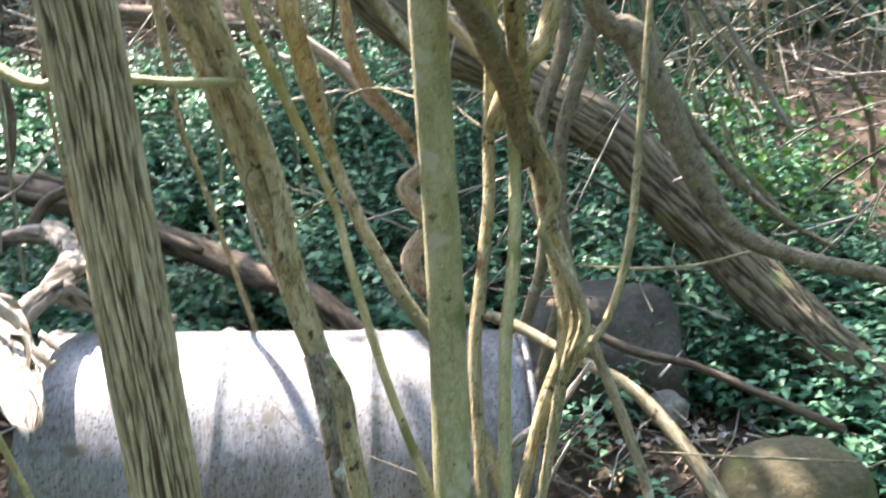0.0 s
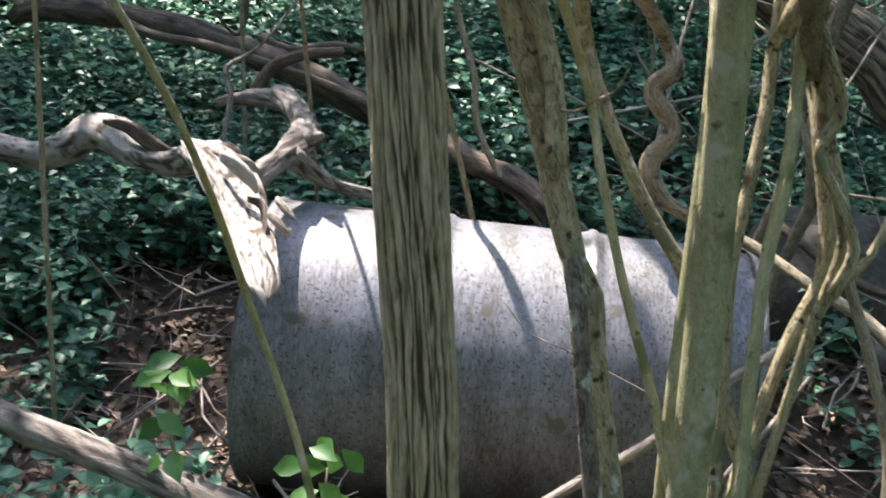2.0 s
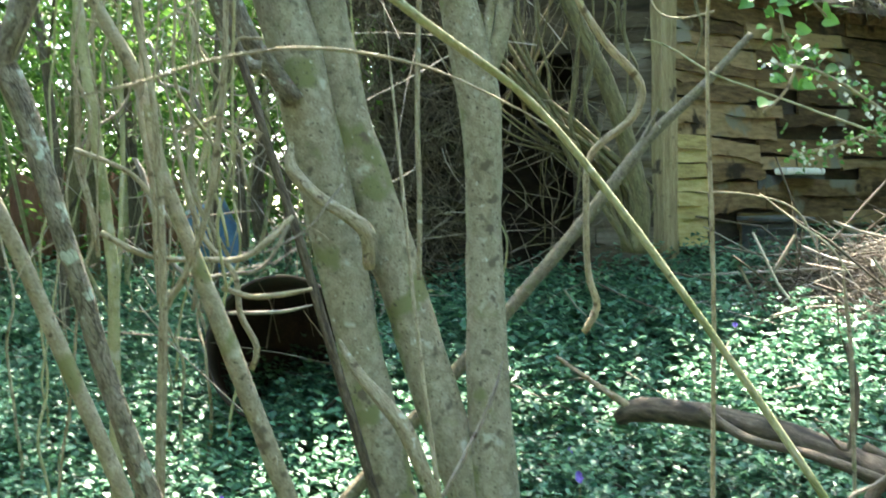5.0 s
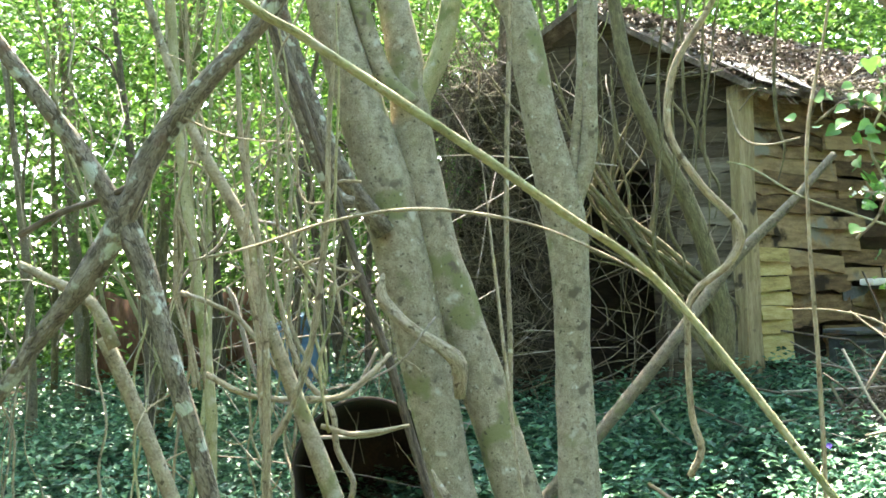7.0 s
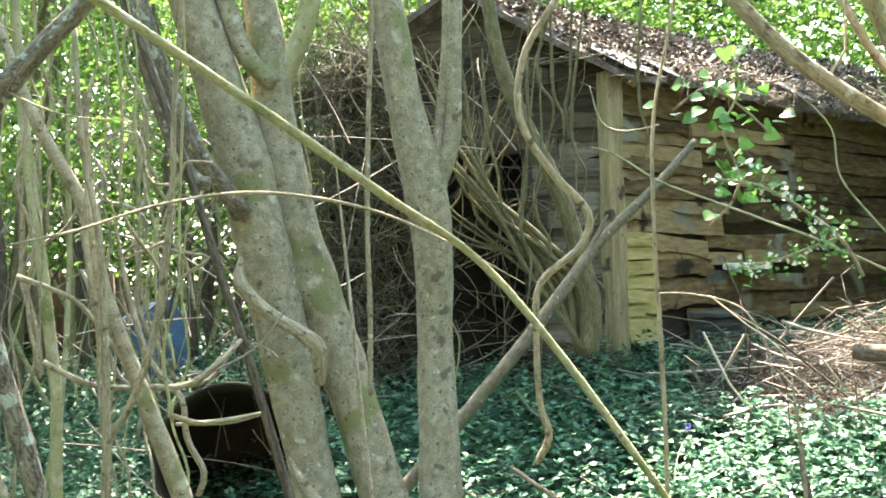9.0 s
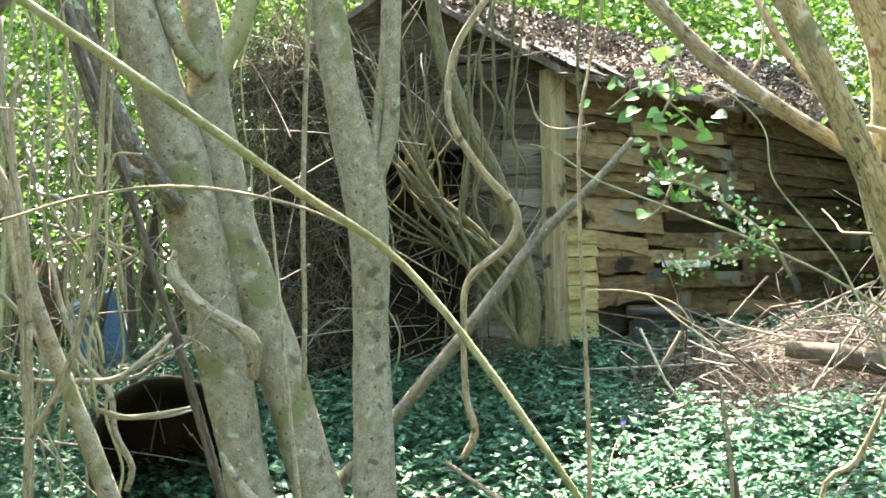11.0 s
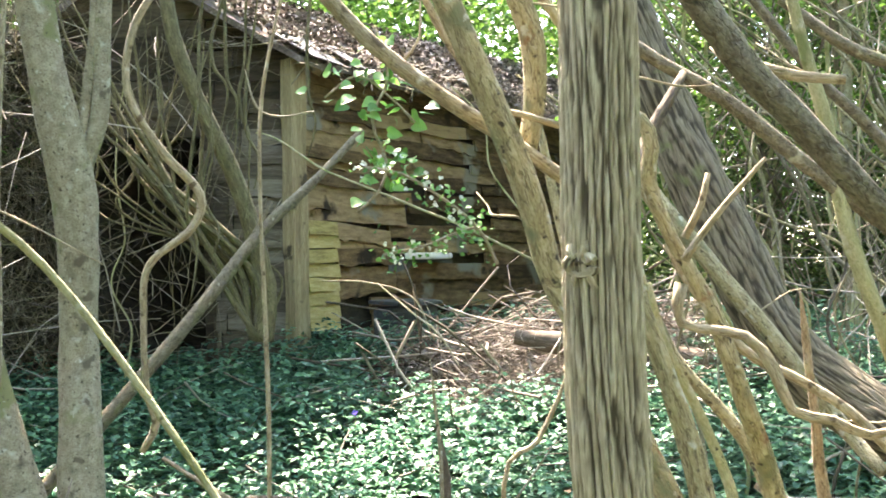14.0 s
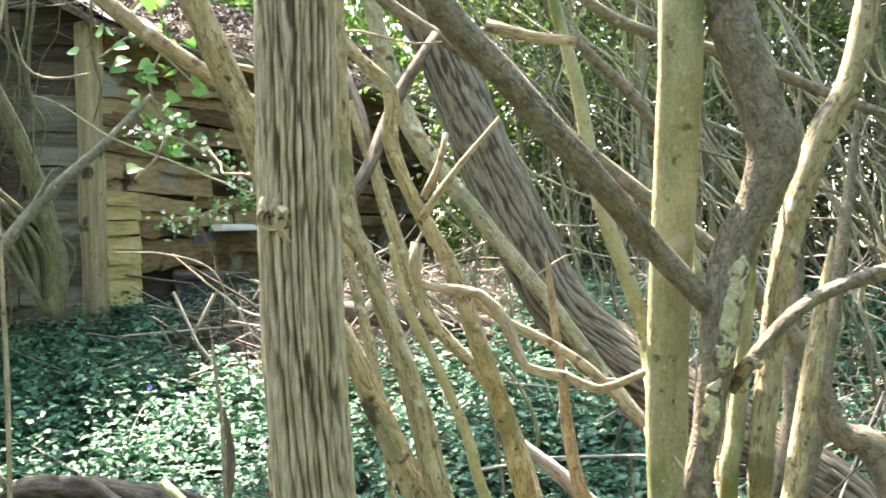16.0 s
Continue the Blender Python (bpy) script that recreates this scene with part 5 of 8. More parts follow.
single("old_vine", "old brown twisted vine hanging in a bundle", "vine", [(0.098, 2.939, -0.198, 0.02), (0.205, 3.019, 0.179, 0.018), (0.312, 3.099, 0.556, 0.017), (0.348, 3.126, 0.683, 0.019), (0.369, 3.166, 0.874, 0.02), (0.358, 3.212, 1.099, 0.021), (0.447, 3.259, 1.32, 0.021), (0.467, 3.306, 1.543, 0.02), (0.495, 3.372, 1.937, 0.017), (0.523, 3.438, 2.33, 0.0027)], BARK_BROWN, group="bundle of old vines", sides=10, step=0.03, lump=0.25, wander=0.02)
single("vine", "rope-like tan vine twisted round the stems", "vine", [(0.146, 1.964, -0.229, 0.011), (0.211, 2.033, 0.097, 0.011), (0.276, 2.101, 0.424, 0.011), (0.316, 2.143, 0.625, 0.012), (0.36, 2.179, 0.793, 0.014), (0.351, 2.195, 0.872, 0.016), (0.308, 2.222, 1.008, 0.019), (0.278, 2.257, 1.177, 0.02), (0.213, 2.284, 1.314, 0.019), (0.194, 2.317, 1.472, 0.017), (0.175, 2.35, 1.668, 0.016), (0.156, 2.382, 1.865, 0.0027)], BARK_TAN, sides=12, step=0.025, lump=0.25)
single("vine", "thin rope-like vine twined round another vine", "vine", [(0.342, 2.114, 0.73, 0.011), (0.372, 2.133, 0.817, 0.012), (0.335, 2.151, 0.906, 0.011), (0.292, 2.166, 0.984, 0.012), (0.322, 2.185, 1.071, 0.012), (0.264, 2.214, 1.216, 0.01), (0.233, 2.229, 1.294, 0.004)], BARK_TAN, sides=10, step=0.025, lump=0.25)
single("vine", "smooth forked tan stem", "vine", [(0.195, 2.106, 1.194, 0.018), (0.227, 2.124, 1.277, 0.019), (0.293, 2.14, 1.349, 0.019), (0.323, 2.164, 1.464, 0.02), (0.363, 2.196, 1.657, 0.017), (0.403, 2.228, 1.851, 0.0027)], BARK_TAN, sides=12, step=0.035)
plant("triple_trunk_tree", "three-trunked tree with smooth grey lichen-spotted bark", "tree", [
    ("trunk", [(-2.672, 3.54, -0.011, 0.128), (-2.692, 3.544, 0.107, 0.114), (-2.755, 3.556, 0.474, 0.103), (-2.802, 3.576, 0.839, 0.096), (-2.891, 3.687, 1.636, 0.077), (-2.884, 3.671, 2.058, 0.08), (-2.891, 3.653, 2.317, 0.09), (-2.942, 3.601, 2.671, 0.076), (-2.997, 3.541, 3.142, 0.07), (-3.066, 3.486, 3.333, 0.061), (-3.306, 3.295, 4.179, 0.052), (-3.545, 3.104, 5.025, 0.018)], BARK_GREY, dict(sides=22, step=0.05, lump=0.07)),
    ("trunk", [(-2.761, 3.534, 0.314, 0.089), (-2.873, 3.517, 0.652, 0.093), (-2.984, 3.499, 0.967, 0.093), (-3.242, 3.449, 1.743, 0.101), (-3.332, 3.371, 2.098, 0.104), (-3.397, 3.305, 2.571, 0.097), (-3.414, 3.271, 3.017, 0.077), (-3.456, 3.226, 3.348, 0.069), (-3.546, 3.13, 4.238, 0.059), (-3.636, 3.033, 5.129, 0.021)], BARK_GREY, dict(sides=22, step=0.05, lump=0.08)),
    ("trunk", [(-2.906, 3.3, -0.083, 0.104), (-3.002, 3.297, 0.305, 0.093), (-3.112, 3.294, 0.748, 0.093), (-3.231, 3.287, 1.19, 0.092), (-3.343, 3.264, 1.707, 0.11), (-3.398, 3.205, 2.145, 0.11), (-3.463, 3.141, 2.561, 0.106), (-3.549, 3.064, 2.955, 0.097), (-3.617, 3, 3.325, 0.088), (-3.746, 2.879, 4.207, 0.075), (-3.875, 2.757, 5.09, 0.027)], BARK_GREY, dict(sides=22, step=0.05, lump=0.08)),
    ("limb", [(-2.887, 3.662, 2.199, 0.039), (-2.85, 3.678, 2.362, 0.039), (-2.79, 3.707, 2.571, 0.035), (-2.77, 3.704, 2.899, 0.035), (-2.743, 3.7, 3.321, 0.031), (-2.705, 3.694, 4.07, 0.026), (-2.666, 3.689, 4.819, 0.009)], BARK_GREY, dict(sides=12, step=0.035)),
    ("limb", [(-2.868, 3.665, 2.386, 0.026), (-2.839, 3.674, 2.573, 0.023), (-2.797, 3.685, 2.9, 0.021), (-2.775, 3.681, 3.275, 0.019), (-2.752, 3.677, 3.774, 0.016), (-2.728, 3.672, 4.274, 0.006)], BARK_GREY, dict(sides=7, step=0.03)),
    ("limb", [(-3.415, 3.291, 2.595, 0.058), (-3.376, 3.307, 2.805, 0.049), (-3.287, 3.355, 3.012, 0.045), (-3.224, 3.383, 3.292, 0.046), (-3.119, 3.43, 3.881, 0.039), (-3.013, 3.477, 4.47, 0.014)], BARK_GREEN, dict(sides=12, step=0.035)),
    ("limb", [(-3.328, 3.219, 2.786, 0.034), (-3.426, 3.147, 2.927, 0.039), (-3.497, 3.085, 3.229, 0.039), (-3.606, 2.99, 3.811, 0.033), (-3.714, 2.895, 4.394, 0.012)], BARK_GREY, dict(sides=12, step=0.035)),
    ("limb", [(-3.389, 3.086, 2.255, 0.046), (-3.413, 3.004, 2.364, 0.039), (-3.453, 2.911, 2.493, 0.039), (-3.547, 2.833, 2.804, 0.033), (-3.621, 2.766, 3.158, 0.029), (-3.694, 2.7, 3.597, 0.025), (-3.767, 2.634, 4.036, 0.009)], BARK_LICHEN, dict(sides=12, step=0.035)),
])
single("clinging_vine", "flat brown vine clasping the grey trunk", "vine", [(-3.103, 3.189, 1.58, 0.02), (-3.091, 3.167, 1.713, 0.034), (-3.126, 3.104, 1.781, 0.026), (-3.23, 3.03, 1.872, 0.024), (-3.327, 2.996, 1.984, 0.026), (-3.332, 3.012, 2.083, 0.0067)], VINE, sides=12, step=0.03, lump=0.25)
single("clinging_vine", "brown vine clasping the foot of the grey trunk", "vine", [(-2.8, 3.183, 0.697, 0.024), (-2.875, 3.114, 0.96, 0.03), (-2.944, 3.068, 1.079, 0.028), (-3.052, 3.02, 1.217, 0.021), (-3.096, 2.992, 1.325, 0.0059)], VINE, sides=12, step=0.03, lump=0.25)
plant("lichened_tree", "crooked lichen-covered tree with crossing limbs", "tree", [
    ("trunk", [(-4.061, 0.148, -0.067, 0.022), (-3.411, 0.599, 0.835, 0.02), (-2.761, 1.05, 1.737, 0.02), (-2.663, 1.118, 1.873, 0.022), (-2.555, 1.194, 2.022, 0.026), (-2.477, 1.247, 2.159, 0.031), (-2.424, 1.279, 2.291, 0.029), (-2.329, 1.343, 2.459, 0.025), (-2.232, 1.411, 2.583, 0.023), (-2.176, 1.449, 2.683, 0.024), (-1.985, 1.578, 3.127, 0.02), (-1.794, 1.708, 3.57, 0.007)], BARK_LICHEN, dict(sides=20, step=0.02, lump=0.28, wander=0.02)),
    ("limb", [(-2.108, 1.736, -0.244, 0.027), (-2.236, 1.562, 0.63, 0.025), (-2.364, 1.389, 1.504, 0.024), (-2.381, 1.366, 1.62, 0.024), (-2.411, 1.329, 1.787, 0.024), (-2.445, 1.288, 1.954, 0.026), (-2.489, 1.24, 2.121, 0.029), (-2.559, 1.171, 2.277, 0.02), (-2.647, 1.087, 2.447, 0.018), (-2.719, 1.019, 2.577, 0.017), (-2.865, 0.881, 2.923, 0.014), (-3.011, 0.744, 3.269, 0.005)], BARK_LICHEN, dict(sides=20, step=0.02, lump=0.28, wander=0.02)),
    ("limb", [(-2.473, 1.245, 2.223, 0.008), (-2.524, 1.206, 2.193, 0.007), (-2.606, 1.143, 2.164, 0.008), (-2.678, 1.088, 2.116, 0.008)], BARK_DARK, dict(sides=7, step=0.03)),
    ("limb", [(-2.183, 1.923, -0.234, 0.023), (-2.4, 1.684, 0.627, 0.021), (-2.616, 1.444, 1.489, 0.02), (-2.672, 1.382, 1.712, 0.019), (-2.72, 1.33, 1.879, 0.018)], BARK_GREY, dict(sides=12, step=0.035)),
    ("limb", [(-2.657, 1.319, 1.852, 0.017), (-2.692, 1.282, 1.961, 0.015), (-2.762, 1.221, 2.018, 0.012), (-2.823, 1.168, 2.061, 0.01)], BARK_GREY, dict(sides=12, step=0.035)),
])
single("hanging_vine", "long thin curved vine hanging in a loop", "vine", [(-2.881, 1.875, -0.231, 0.0118), (-2.812, 1.869, 0.586, 0.0112), (-2.743, 1.863, 1.403, 0.0107), (-2.731, 1.862, 1.545, 0.0112), (-2.682, 1.894, 1.638, 0.0101), (-2.621, 1.929, 1.825, 0.0096), (-2.564, 1.947, 2.171, 0.0090), (-2.536, 1.945, 2.486, 0.0078), (-2.488, 1.955, 2.864, 0.0078), (-2.448, 1.963, 3.262, 0.0068), (-2.407, 1.972, 3.66, 0.0010)], VINE, sides=7, step=0.03)
plant("thin_sapling", "thin bare sapling with crooked twigs", "tree", [
    ("stem", [(-2.81, 1.806, -0.215, 0.0130), (-2.739, 1.8, 0.602, 0.0118), (-2.668, 1.794, 1.419, 0.0112), (-2.656, 1.793, 1.557, 0.0112), (-2.642, 1.782, 1.832, 0.0105), (-2.638, 1.766, 2.092, 0.0093), (-2.657, 1.73, 2.353, 0.0087), (-2.652, 1.712, 2.628, 0.0068)], VINE, dict(sides=7, step=0.03)),
    ("stem", [(-2.301, 2.476, -0.228, 0.031), (-2.485, 2.263, 0.584, 0.028), (-2.67, 2.051, 1.397, 0.028), (-2.73, 1.982, 1.661, 0.024), (-2.79, 1.913, 1.924, 0.022), (-2.824, 1.865, 2.187, 0.02), (-2.91, 1.776, 2.435, 0.016), (-2.98, 1.696, 2.748, 0.012), (-3.048, 1.618, 3.134, 0.01), (-3.117, 1.54, 3.521, 0.004)], BARK_GREY, dict(sides=12, step=0.035)),
    ("stem", [(-3.263, 2.786, 2.347, 0.025), (-3.327, 2.731, 2.392, 0.032), (-3.405, 2.641, 2.738, 0.03), (-3.479, 2.548, 3.17, 0.027), (-3.532, 2.481, 3.561, 0.023), (-3.585, 2.414, 3.952, 0.008)], BARK_LICHEN, dict(sides=12, step=0.035)),
    ("stem", [(-3.684, 2.39, -0.19, 0.0240), (-3.634, 2.365, 0.628, 0.0216), (-3.584, 2.34, 1.446, 0.0216), (-3.574, 2.335, 1.609, 0.0208), (-3.585, 2.291, 2.058, 0.0208), (-3.601, 2.239, 2.569, 0.0192), (-3.596, 2.197, 3.161, 0.0176), (-3.593, 2.169, 3.66, 0.0152), (-3.589, 2.14, 4.159, 0.0056)], BARK_GREEN, dict(sides=12, step=0.035)),
    ("stem", [(-2.822, 3.208, -0.123, 0.02), (-2.959, 3.031, 0.707, 0.019), (-3.097, 2.854, 1.537, 0.018), (-3.132, 2.809, 1.748, 0.018), (-3.182, 2.75, 2.001, 0.016), (-3.254, 2.66, 2.401, 0.016), (-3.387, 2.505, 3.013, 0.012), (-3.437, 2.447, 3.303, 0.01), (-3.487, 2.389, 3.593, 0.004)], BARK_DARK, dict(sides=7, step=0.03)),
])
single("arching_cane", "long thin arching cane with a fine tip", "cane", [(-2.139, 1.143, 2.027, 0.0023), (-2.032, 1.227, 2.054, 0.0031), (-1.907, 1.324, 2.099, 0.0031), (-1.766, 1.437, 2.116, 0.0039), (-1.611, 1.565, 2.082, 0.0031), (-1.484, 1.672, 2.009, 0.0023), (-1.376, 1.766, 1.926, 0.0007)], VINE, sides=7, step=0.03)
single("snake_vine", "pale snaking vine hanging in front of the shed", "vine", [(-1.652, 2.285, 1.486, 0.008), (-1.624, 2.303, 1.552, 0.01), (-1.637, 2.285, 1.637, 0.009), (-1.635, 2.275, 1.805, 0.008), (-1.619, 2.277, 1.931, 0.009), (-1.537, 2.337, 2.019, 0.01), (-1.518, 2.346, 2.102, 0.011), (-1.585, 2.283, 2.21, 0.01), (-1.637, 2.231, 2.345, 0.009), (-1.616, 2.235, 2.499, 0.009), (-1.542, 2.284, 2.643, 0.008), (-1.508, 2.304, 2.74, 0.007), (-1.416, 2.358, 3.073, 0.006), (-1.324, 2.412, 3.407, 0.0009)], VINE, sides=12, step=0.02, lump=0.15)
single("leaning_pole", "straight grey pole leaning in the groundcover", "pole", [(-3.935, 3.046, -0.12, 0.036), (-3.52, 3.604, 0.599, 0.033), (-3.104, 4.162, 1.317, 0.032), (-2.946, 4.374, 1.59, 0.031), (-2.791, 4.582, 1.873, 0.03), (-2.652, 4.781, 2.141, 0.027), (-2.473, 5.007, 2.39, 0.022), (-2.309, 5.223, 2.648, 0.018)], BARK_BROWN, sides=12, step=0.035)
single("pole_stub", "broken stub on the leaning pole", "stick", [(-2.769, 4.631, 1.913, 0.0195), (-2.692, 4.733, 2.087, 0.0172), (-2.611, 4.801, 2.278, 0.006)], BARK_BROWN, sides=7, step=0.03)
single("hanging_vine", "thin straight hanging vine with a white flower beside it", "vine", [(-2.881, 3.218, 1.539, 0.0101), (-2.867, 3.213, 1.838, 0.0101), (-2.859, 3.201, 2.181, 0.0101), (-2.834, 3.196, 2.609, 0.0101), (-2.794, 3.196, 3.122, 0.0086), (-2.769, 3.196, 3.521, 0.007), (-2.744, 3.196, 3.92, 0.0011)], VINE, sides=7, step=0.03)
single("hanging_vine", "thin straight dry stem with fine twigs", "vine", [(-1.344, 2.29, -0.22, 0.0060), (-1.326, 2.281, 0.58, 0.0060), (-1.308, 2.272, 1.38, 0.0055), (-1.304, 2.27, 1.559, 0.0055), (-1.304, 2.265, 1.788, 0.0055), (-1.307, 2.258, 2.082, 0.0043), (-1.296, 2.257, 2.311, 0.0043), (-1.245, 2.268, 2.552, 0.0033), (-1.195, 2.279, 2.848, 0.0027), (-1.145, 2.289, 3.143, 0.0005)], VINE, sides=7, step=0.03)
single("hanging_vine", "crooked vine tendril hanging from the roof", "vine", [(-2.012, 4.036, 2.566, 0.0039), (-2.138, 3.978, 2.546, 0.0047), (-2.22, 3.939, 2.588, 0.0055), (-2.256, 3.917, 2.738, 0.0018)], VINE, sides=7, step=0.03)
plant("gable_shrub", "old many-stemmed shrub leaning over the shed's gable", "shrub", [
    ("stem", [(-3.441, 6.21, 1.517, 0.075), (-3.412, 6.215, 1.82, 0.067), (-3.467, 6.159, 2.215, 0.058), (-3.553, 6.083, 2.575, 0.053), (-3.684, 5.978, 2.938, 0.049), (-3.811, 5.872, 3.371, 0.048), (-3.863, 5.814, 3.838, 0.042), (-3.889, 5.785, 4.135, 0.036), (-3.916, 5.755, 4.433, 0.013)], BARK_OLIVE, dict(sides=12, step=0.035)),
    ("stem", [(-3.433, 6.155, 1.531, 0.019), (-3.649, 5.991, 1.954, 0.017), (-3.956, 5.754, 2.622, 0.014), (-4.372, 5.45, 3.17, 0.008), (-4.488, 5.365, 3.375, 0.006), (-4.604, 5.281, 3.58, 0.002)], BARK_OLIVE, dict(sides=7, step=0.04, lump=0.15, wander=0.02)),
    ("stem", [(-3.449, 6.163, 1.531, 0.025), (-3.469, 6.128, 1.962, 0.019), (-3.929, 5.796, 2.491, 0.013), (-4.273, 5.544, 2.955, 0.008), (-4.387, 5.46, 3.161, 0.007), (-4.501, 5.377, 3.367, 0.003)], BARK_OLIVE, dict(sides=7, step=0.04, lump=0.15, wander=0.02)),
    ("stem", [(-3.465, 6.17, 1.53, 0.019), (-3.609, 6.052, 1.981, 0.016), (-3.904, 5.825, 2.608, 0.014), (-4.179, 5.611, 3.239, 0.008), (-4.257, 5.55, 3.469, 0.007), (-4.335, 5.49, 3.698, 0.002)], BARK_OLIVE, dict(sides=7, step=0.04, lump=0.15, wander=0.02)),
    ("stem", [(-3.48, 6.178, 1.53, 0.03), (-3.428, 6.19, 1.988, 0.023), (-3.876, 5.867, 2.498, 0.017), (-4.084, 5.708, 2.916, 0.012), (-4.17, 5.642, 3.141, 0.01), (-4.257, 5.576, 3.366, 0.003)], BARK_OLIVE, dict(sides=7, step=0.04, lump=0.15, wander=0.02)),
    ("stem", [(-3.496, 6.186, 1.529, 0.025), (-3.568, 6.114, 2.008, 0.02), (-3.846, 5.909, 2.419, 0.016), (-3.979, 5.801, 2.807, 0.011), (-4.043, 5.749, 3.043, 0.009), (-4.106, 5.698, 3.279, 0.003)], BARK_OLIVE, dict(sides=7, step=0.04, lump=0.15, wander=0.02)),
    ("stem", [(-3.467, 6.223, 1.527, 0.023), (-3.39, 6.253, 1.944, 0.018), (-3.815, 5.951, 2.34, 0.014), (-3.872, 5.895, 2.697, 0.01), (-3.903, 5.864, 2.943, 0.009), (-3.935, 5.834, 3.189, 0.003)], BARK_OLIVE, dict(sides=7, step=0.04, lump=0.15, wander=0.02)),
    ("stem", [(-3.483, 6.231, 1.527, 0.03), (-3.53, 6.177, 1.963, 0.024), (-3.766, 6.002, 2.335, 0.021), (-3.736, 6.009, 2.585, 0.014), (-3.712, 6.015, 2.834, 0.012), (-3.688, 6.02, 3.083, 0.004)], BARK_OLIVE, dict(sides=7, step=0.04, lump=0.15, wander=0.02)),
    ("stem", [(-3.499, 6.238, 1.526, 0.017), (-3.671, 6.101, 1.983, 0.014), (-4.09, 5.788, 2.683, 0.012), (-4.337, 5.591, 3.329, 0.008), (-4.407, 5.535, 3.562, 0.006), (-4.477, 5.48, 3.796, 0.002)], BARK_OLIVE, dict(sides=7, step=0.04, lump=0.15, wander=0.02)),
    ("stem", [(-3.514, 6.246, 1.526, 0.021), (-3.488, 6.24, 1.99, 0.015), (-4.033, 5.851, 2.53, 0.012), (-4.178, 5.728, 3.074, 0.009), (-4.229, 5.685, 3.315, 0.008), (-4.28, 5.642, 3.556, 0.003)], BARK_OLIVE, dict(sides=7, step=0.04, lump=0.15, wander=0.02)),
    ("stem", [(-3.53, 6.253, 1.525, 0.02), (-3.63, 6.163, 2.01, 0.016), (-3.992, 5.889, 2.671, 0.015), (-4.057, 5.817, 3.252, 0.01), (-4.079, 5.792, 3.5, 0.008), (-4.101, 5.768, 3.748, 0.003)], BARK_OLIVE, dict(sides=7, step=0.04, lump=0.15, wander=0.02)),
    ("stem", [(-3.501, 6.291, 1.523, 0.026), (-3.45, 6.303, 1.945, 0.019), (-3.965, 5.933, 2.519, 0.017), (-3.956, 5.914, 2.997, 0.012), (-3.952, 5.906, 3.247, 0.01), (-3.948, 5.898, 3.497, 0.004)], BARK_OLIVE, dict(sides=7, step=0.04, lump=0.15, wander=0.02)),
    ("stem", [(-3.517, 6.298, 1.523, 0.011), (-3.592, 6.226, 1.965, 0.007), (-4.308, 5.723, 2.526, 0.006), (-4.597, 5.505, 3.06, 0.004), (-4.689, 5.435, 3.282, 0.004), (-4.781, 5.366, 3.503, 0.001)], BARK_OLIVE, dict(sides=7, step=0.04, lump=0.15, wander=0.02)),
    ("stem", [(-3.532, 6.306, 1.522, 0.012), (-3.734, 6.149, 1.985, 0.009), (-4.194, 5.82, 2.464, 0.008), (-4.329, 5.712, 2.833, 0.006), (-4.396, 5.658, 3.068, 0.005), (-4.464, 5.604, 3.302, 0.002)], BARK_OLIVE, dict(sides=7, step=0.04, lump=0.15, wander=0.02)),
    ("stem", [(-3.548, 6.313, 1.522, 0.012), (-3.549, 6.289, 1.992, 0.009), (-4.078, 5.909, 2.581, 0.008), (-4.05, 5.9, 3.116, 0.005), (-4.04, 5.897, 3.366, 0.005), (-4.029, 5.893, 3.616, 0.002)], BARK_OLIVE, dict(sides=7, step=0.04, lump=0.15, wander=0.02)),
    ("stem", [(-3.564, 6.321, 1.521, 0.016), (-3.692, 6.211, 2.012, 0.012), (-4.059, 5.947, 2.428, 0.012), (-3.964, 5.988, 2.859, 0.008), (-3.921, 6.007, 3.105, 0.006), (-3.878, 6.025, 3.35, 0.002)], BARK_OLIVE, dict(sides=7, step=0.04, lump=0.15, wander=0.02)),
    ("stem", [(-3.535, 6.359, 1.519, 0.017), (-3.51, 6.353, 1.947, 0.012), (-4.027, 5.982, 2.515, 0.011), (-3.862, 6.071, 2.93, 0.007), (-3.788, 6.111, 3.166, 0.006), (-3.715, 6.15, 3.401, 0.002)], BARK_OLIVE, dict(sides=7, step=0.04, lump=0.15, wander=0.02)),
    ("stem", [(-3.55, 6.366, 1.518, 0.014), (-3.654, 6.275, 1.966, 0.011), (-4.054, 5.975, 2.657, 0.011), (-3.868, 6.068, 3.263, 0.006), (-3.809, 6.097, 3.504, 0.005), (-3.751, 6.127, 3.746, 0.002)], BARK_OLIVE, dict(sides=7, step=0.04, lump=0.15, wander=0.02)),
    ("stem", [(-3.566, 6.374, 1.518, 0.014), (-3.467, 6.416, 1.974, 0.008), (-4.312, 5.839, 2.311, 0.007), (-4.336, 5.808, 2.621, 0.007), (-4.351, 5.788, 2.87, 0.006), (-4.367, 5.768, 3.118, 0.002)], BARK_OLIVE, dict(sides=7, step=0.04, lump=0.15, wander=0.02)),
    ("stem", [(-3.582, 6.381, 1.518, 0.017), (-3.611, 6.338, 1.994, 0.01), (-4.253, 5.895, 2.333, 0.009), (-4.179, 5.933, 2.561, 0.007), (-4.117, 5.965, 2.801, 0.006), (-4.056, 5.996, 3.041, 0.002)], BARK_OLIVE, dict(sides=7, step=0.04, lump=0.15, wander=0.02)),
])
single("hanging_vine", "thin dry vine hanging over the shed wall", "vine", [(-3.264, 5.557, 2.518, 0.003), (-3.218, 5.569, 2.892, 0.008), (-3.259, 5.528, 3.155, 0.011), (-3.194, 5.521, 4.148, 0.0045)], BARK_OLIVE, group="vines on the shed", sides=5, step=0.03, wander=0.03)
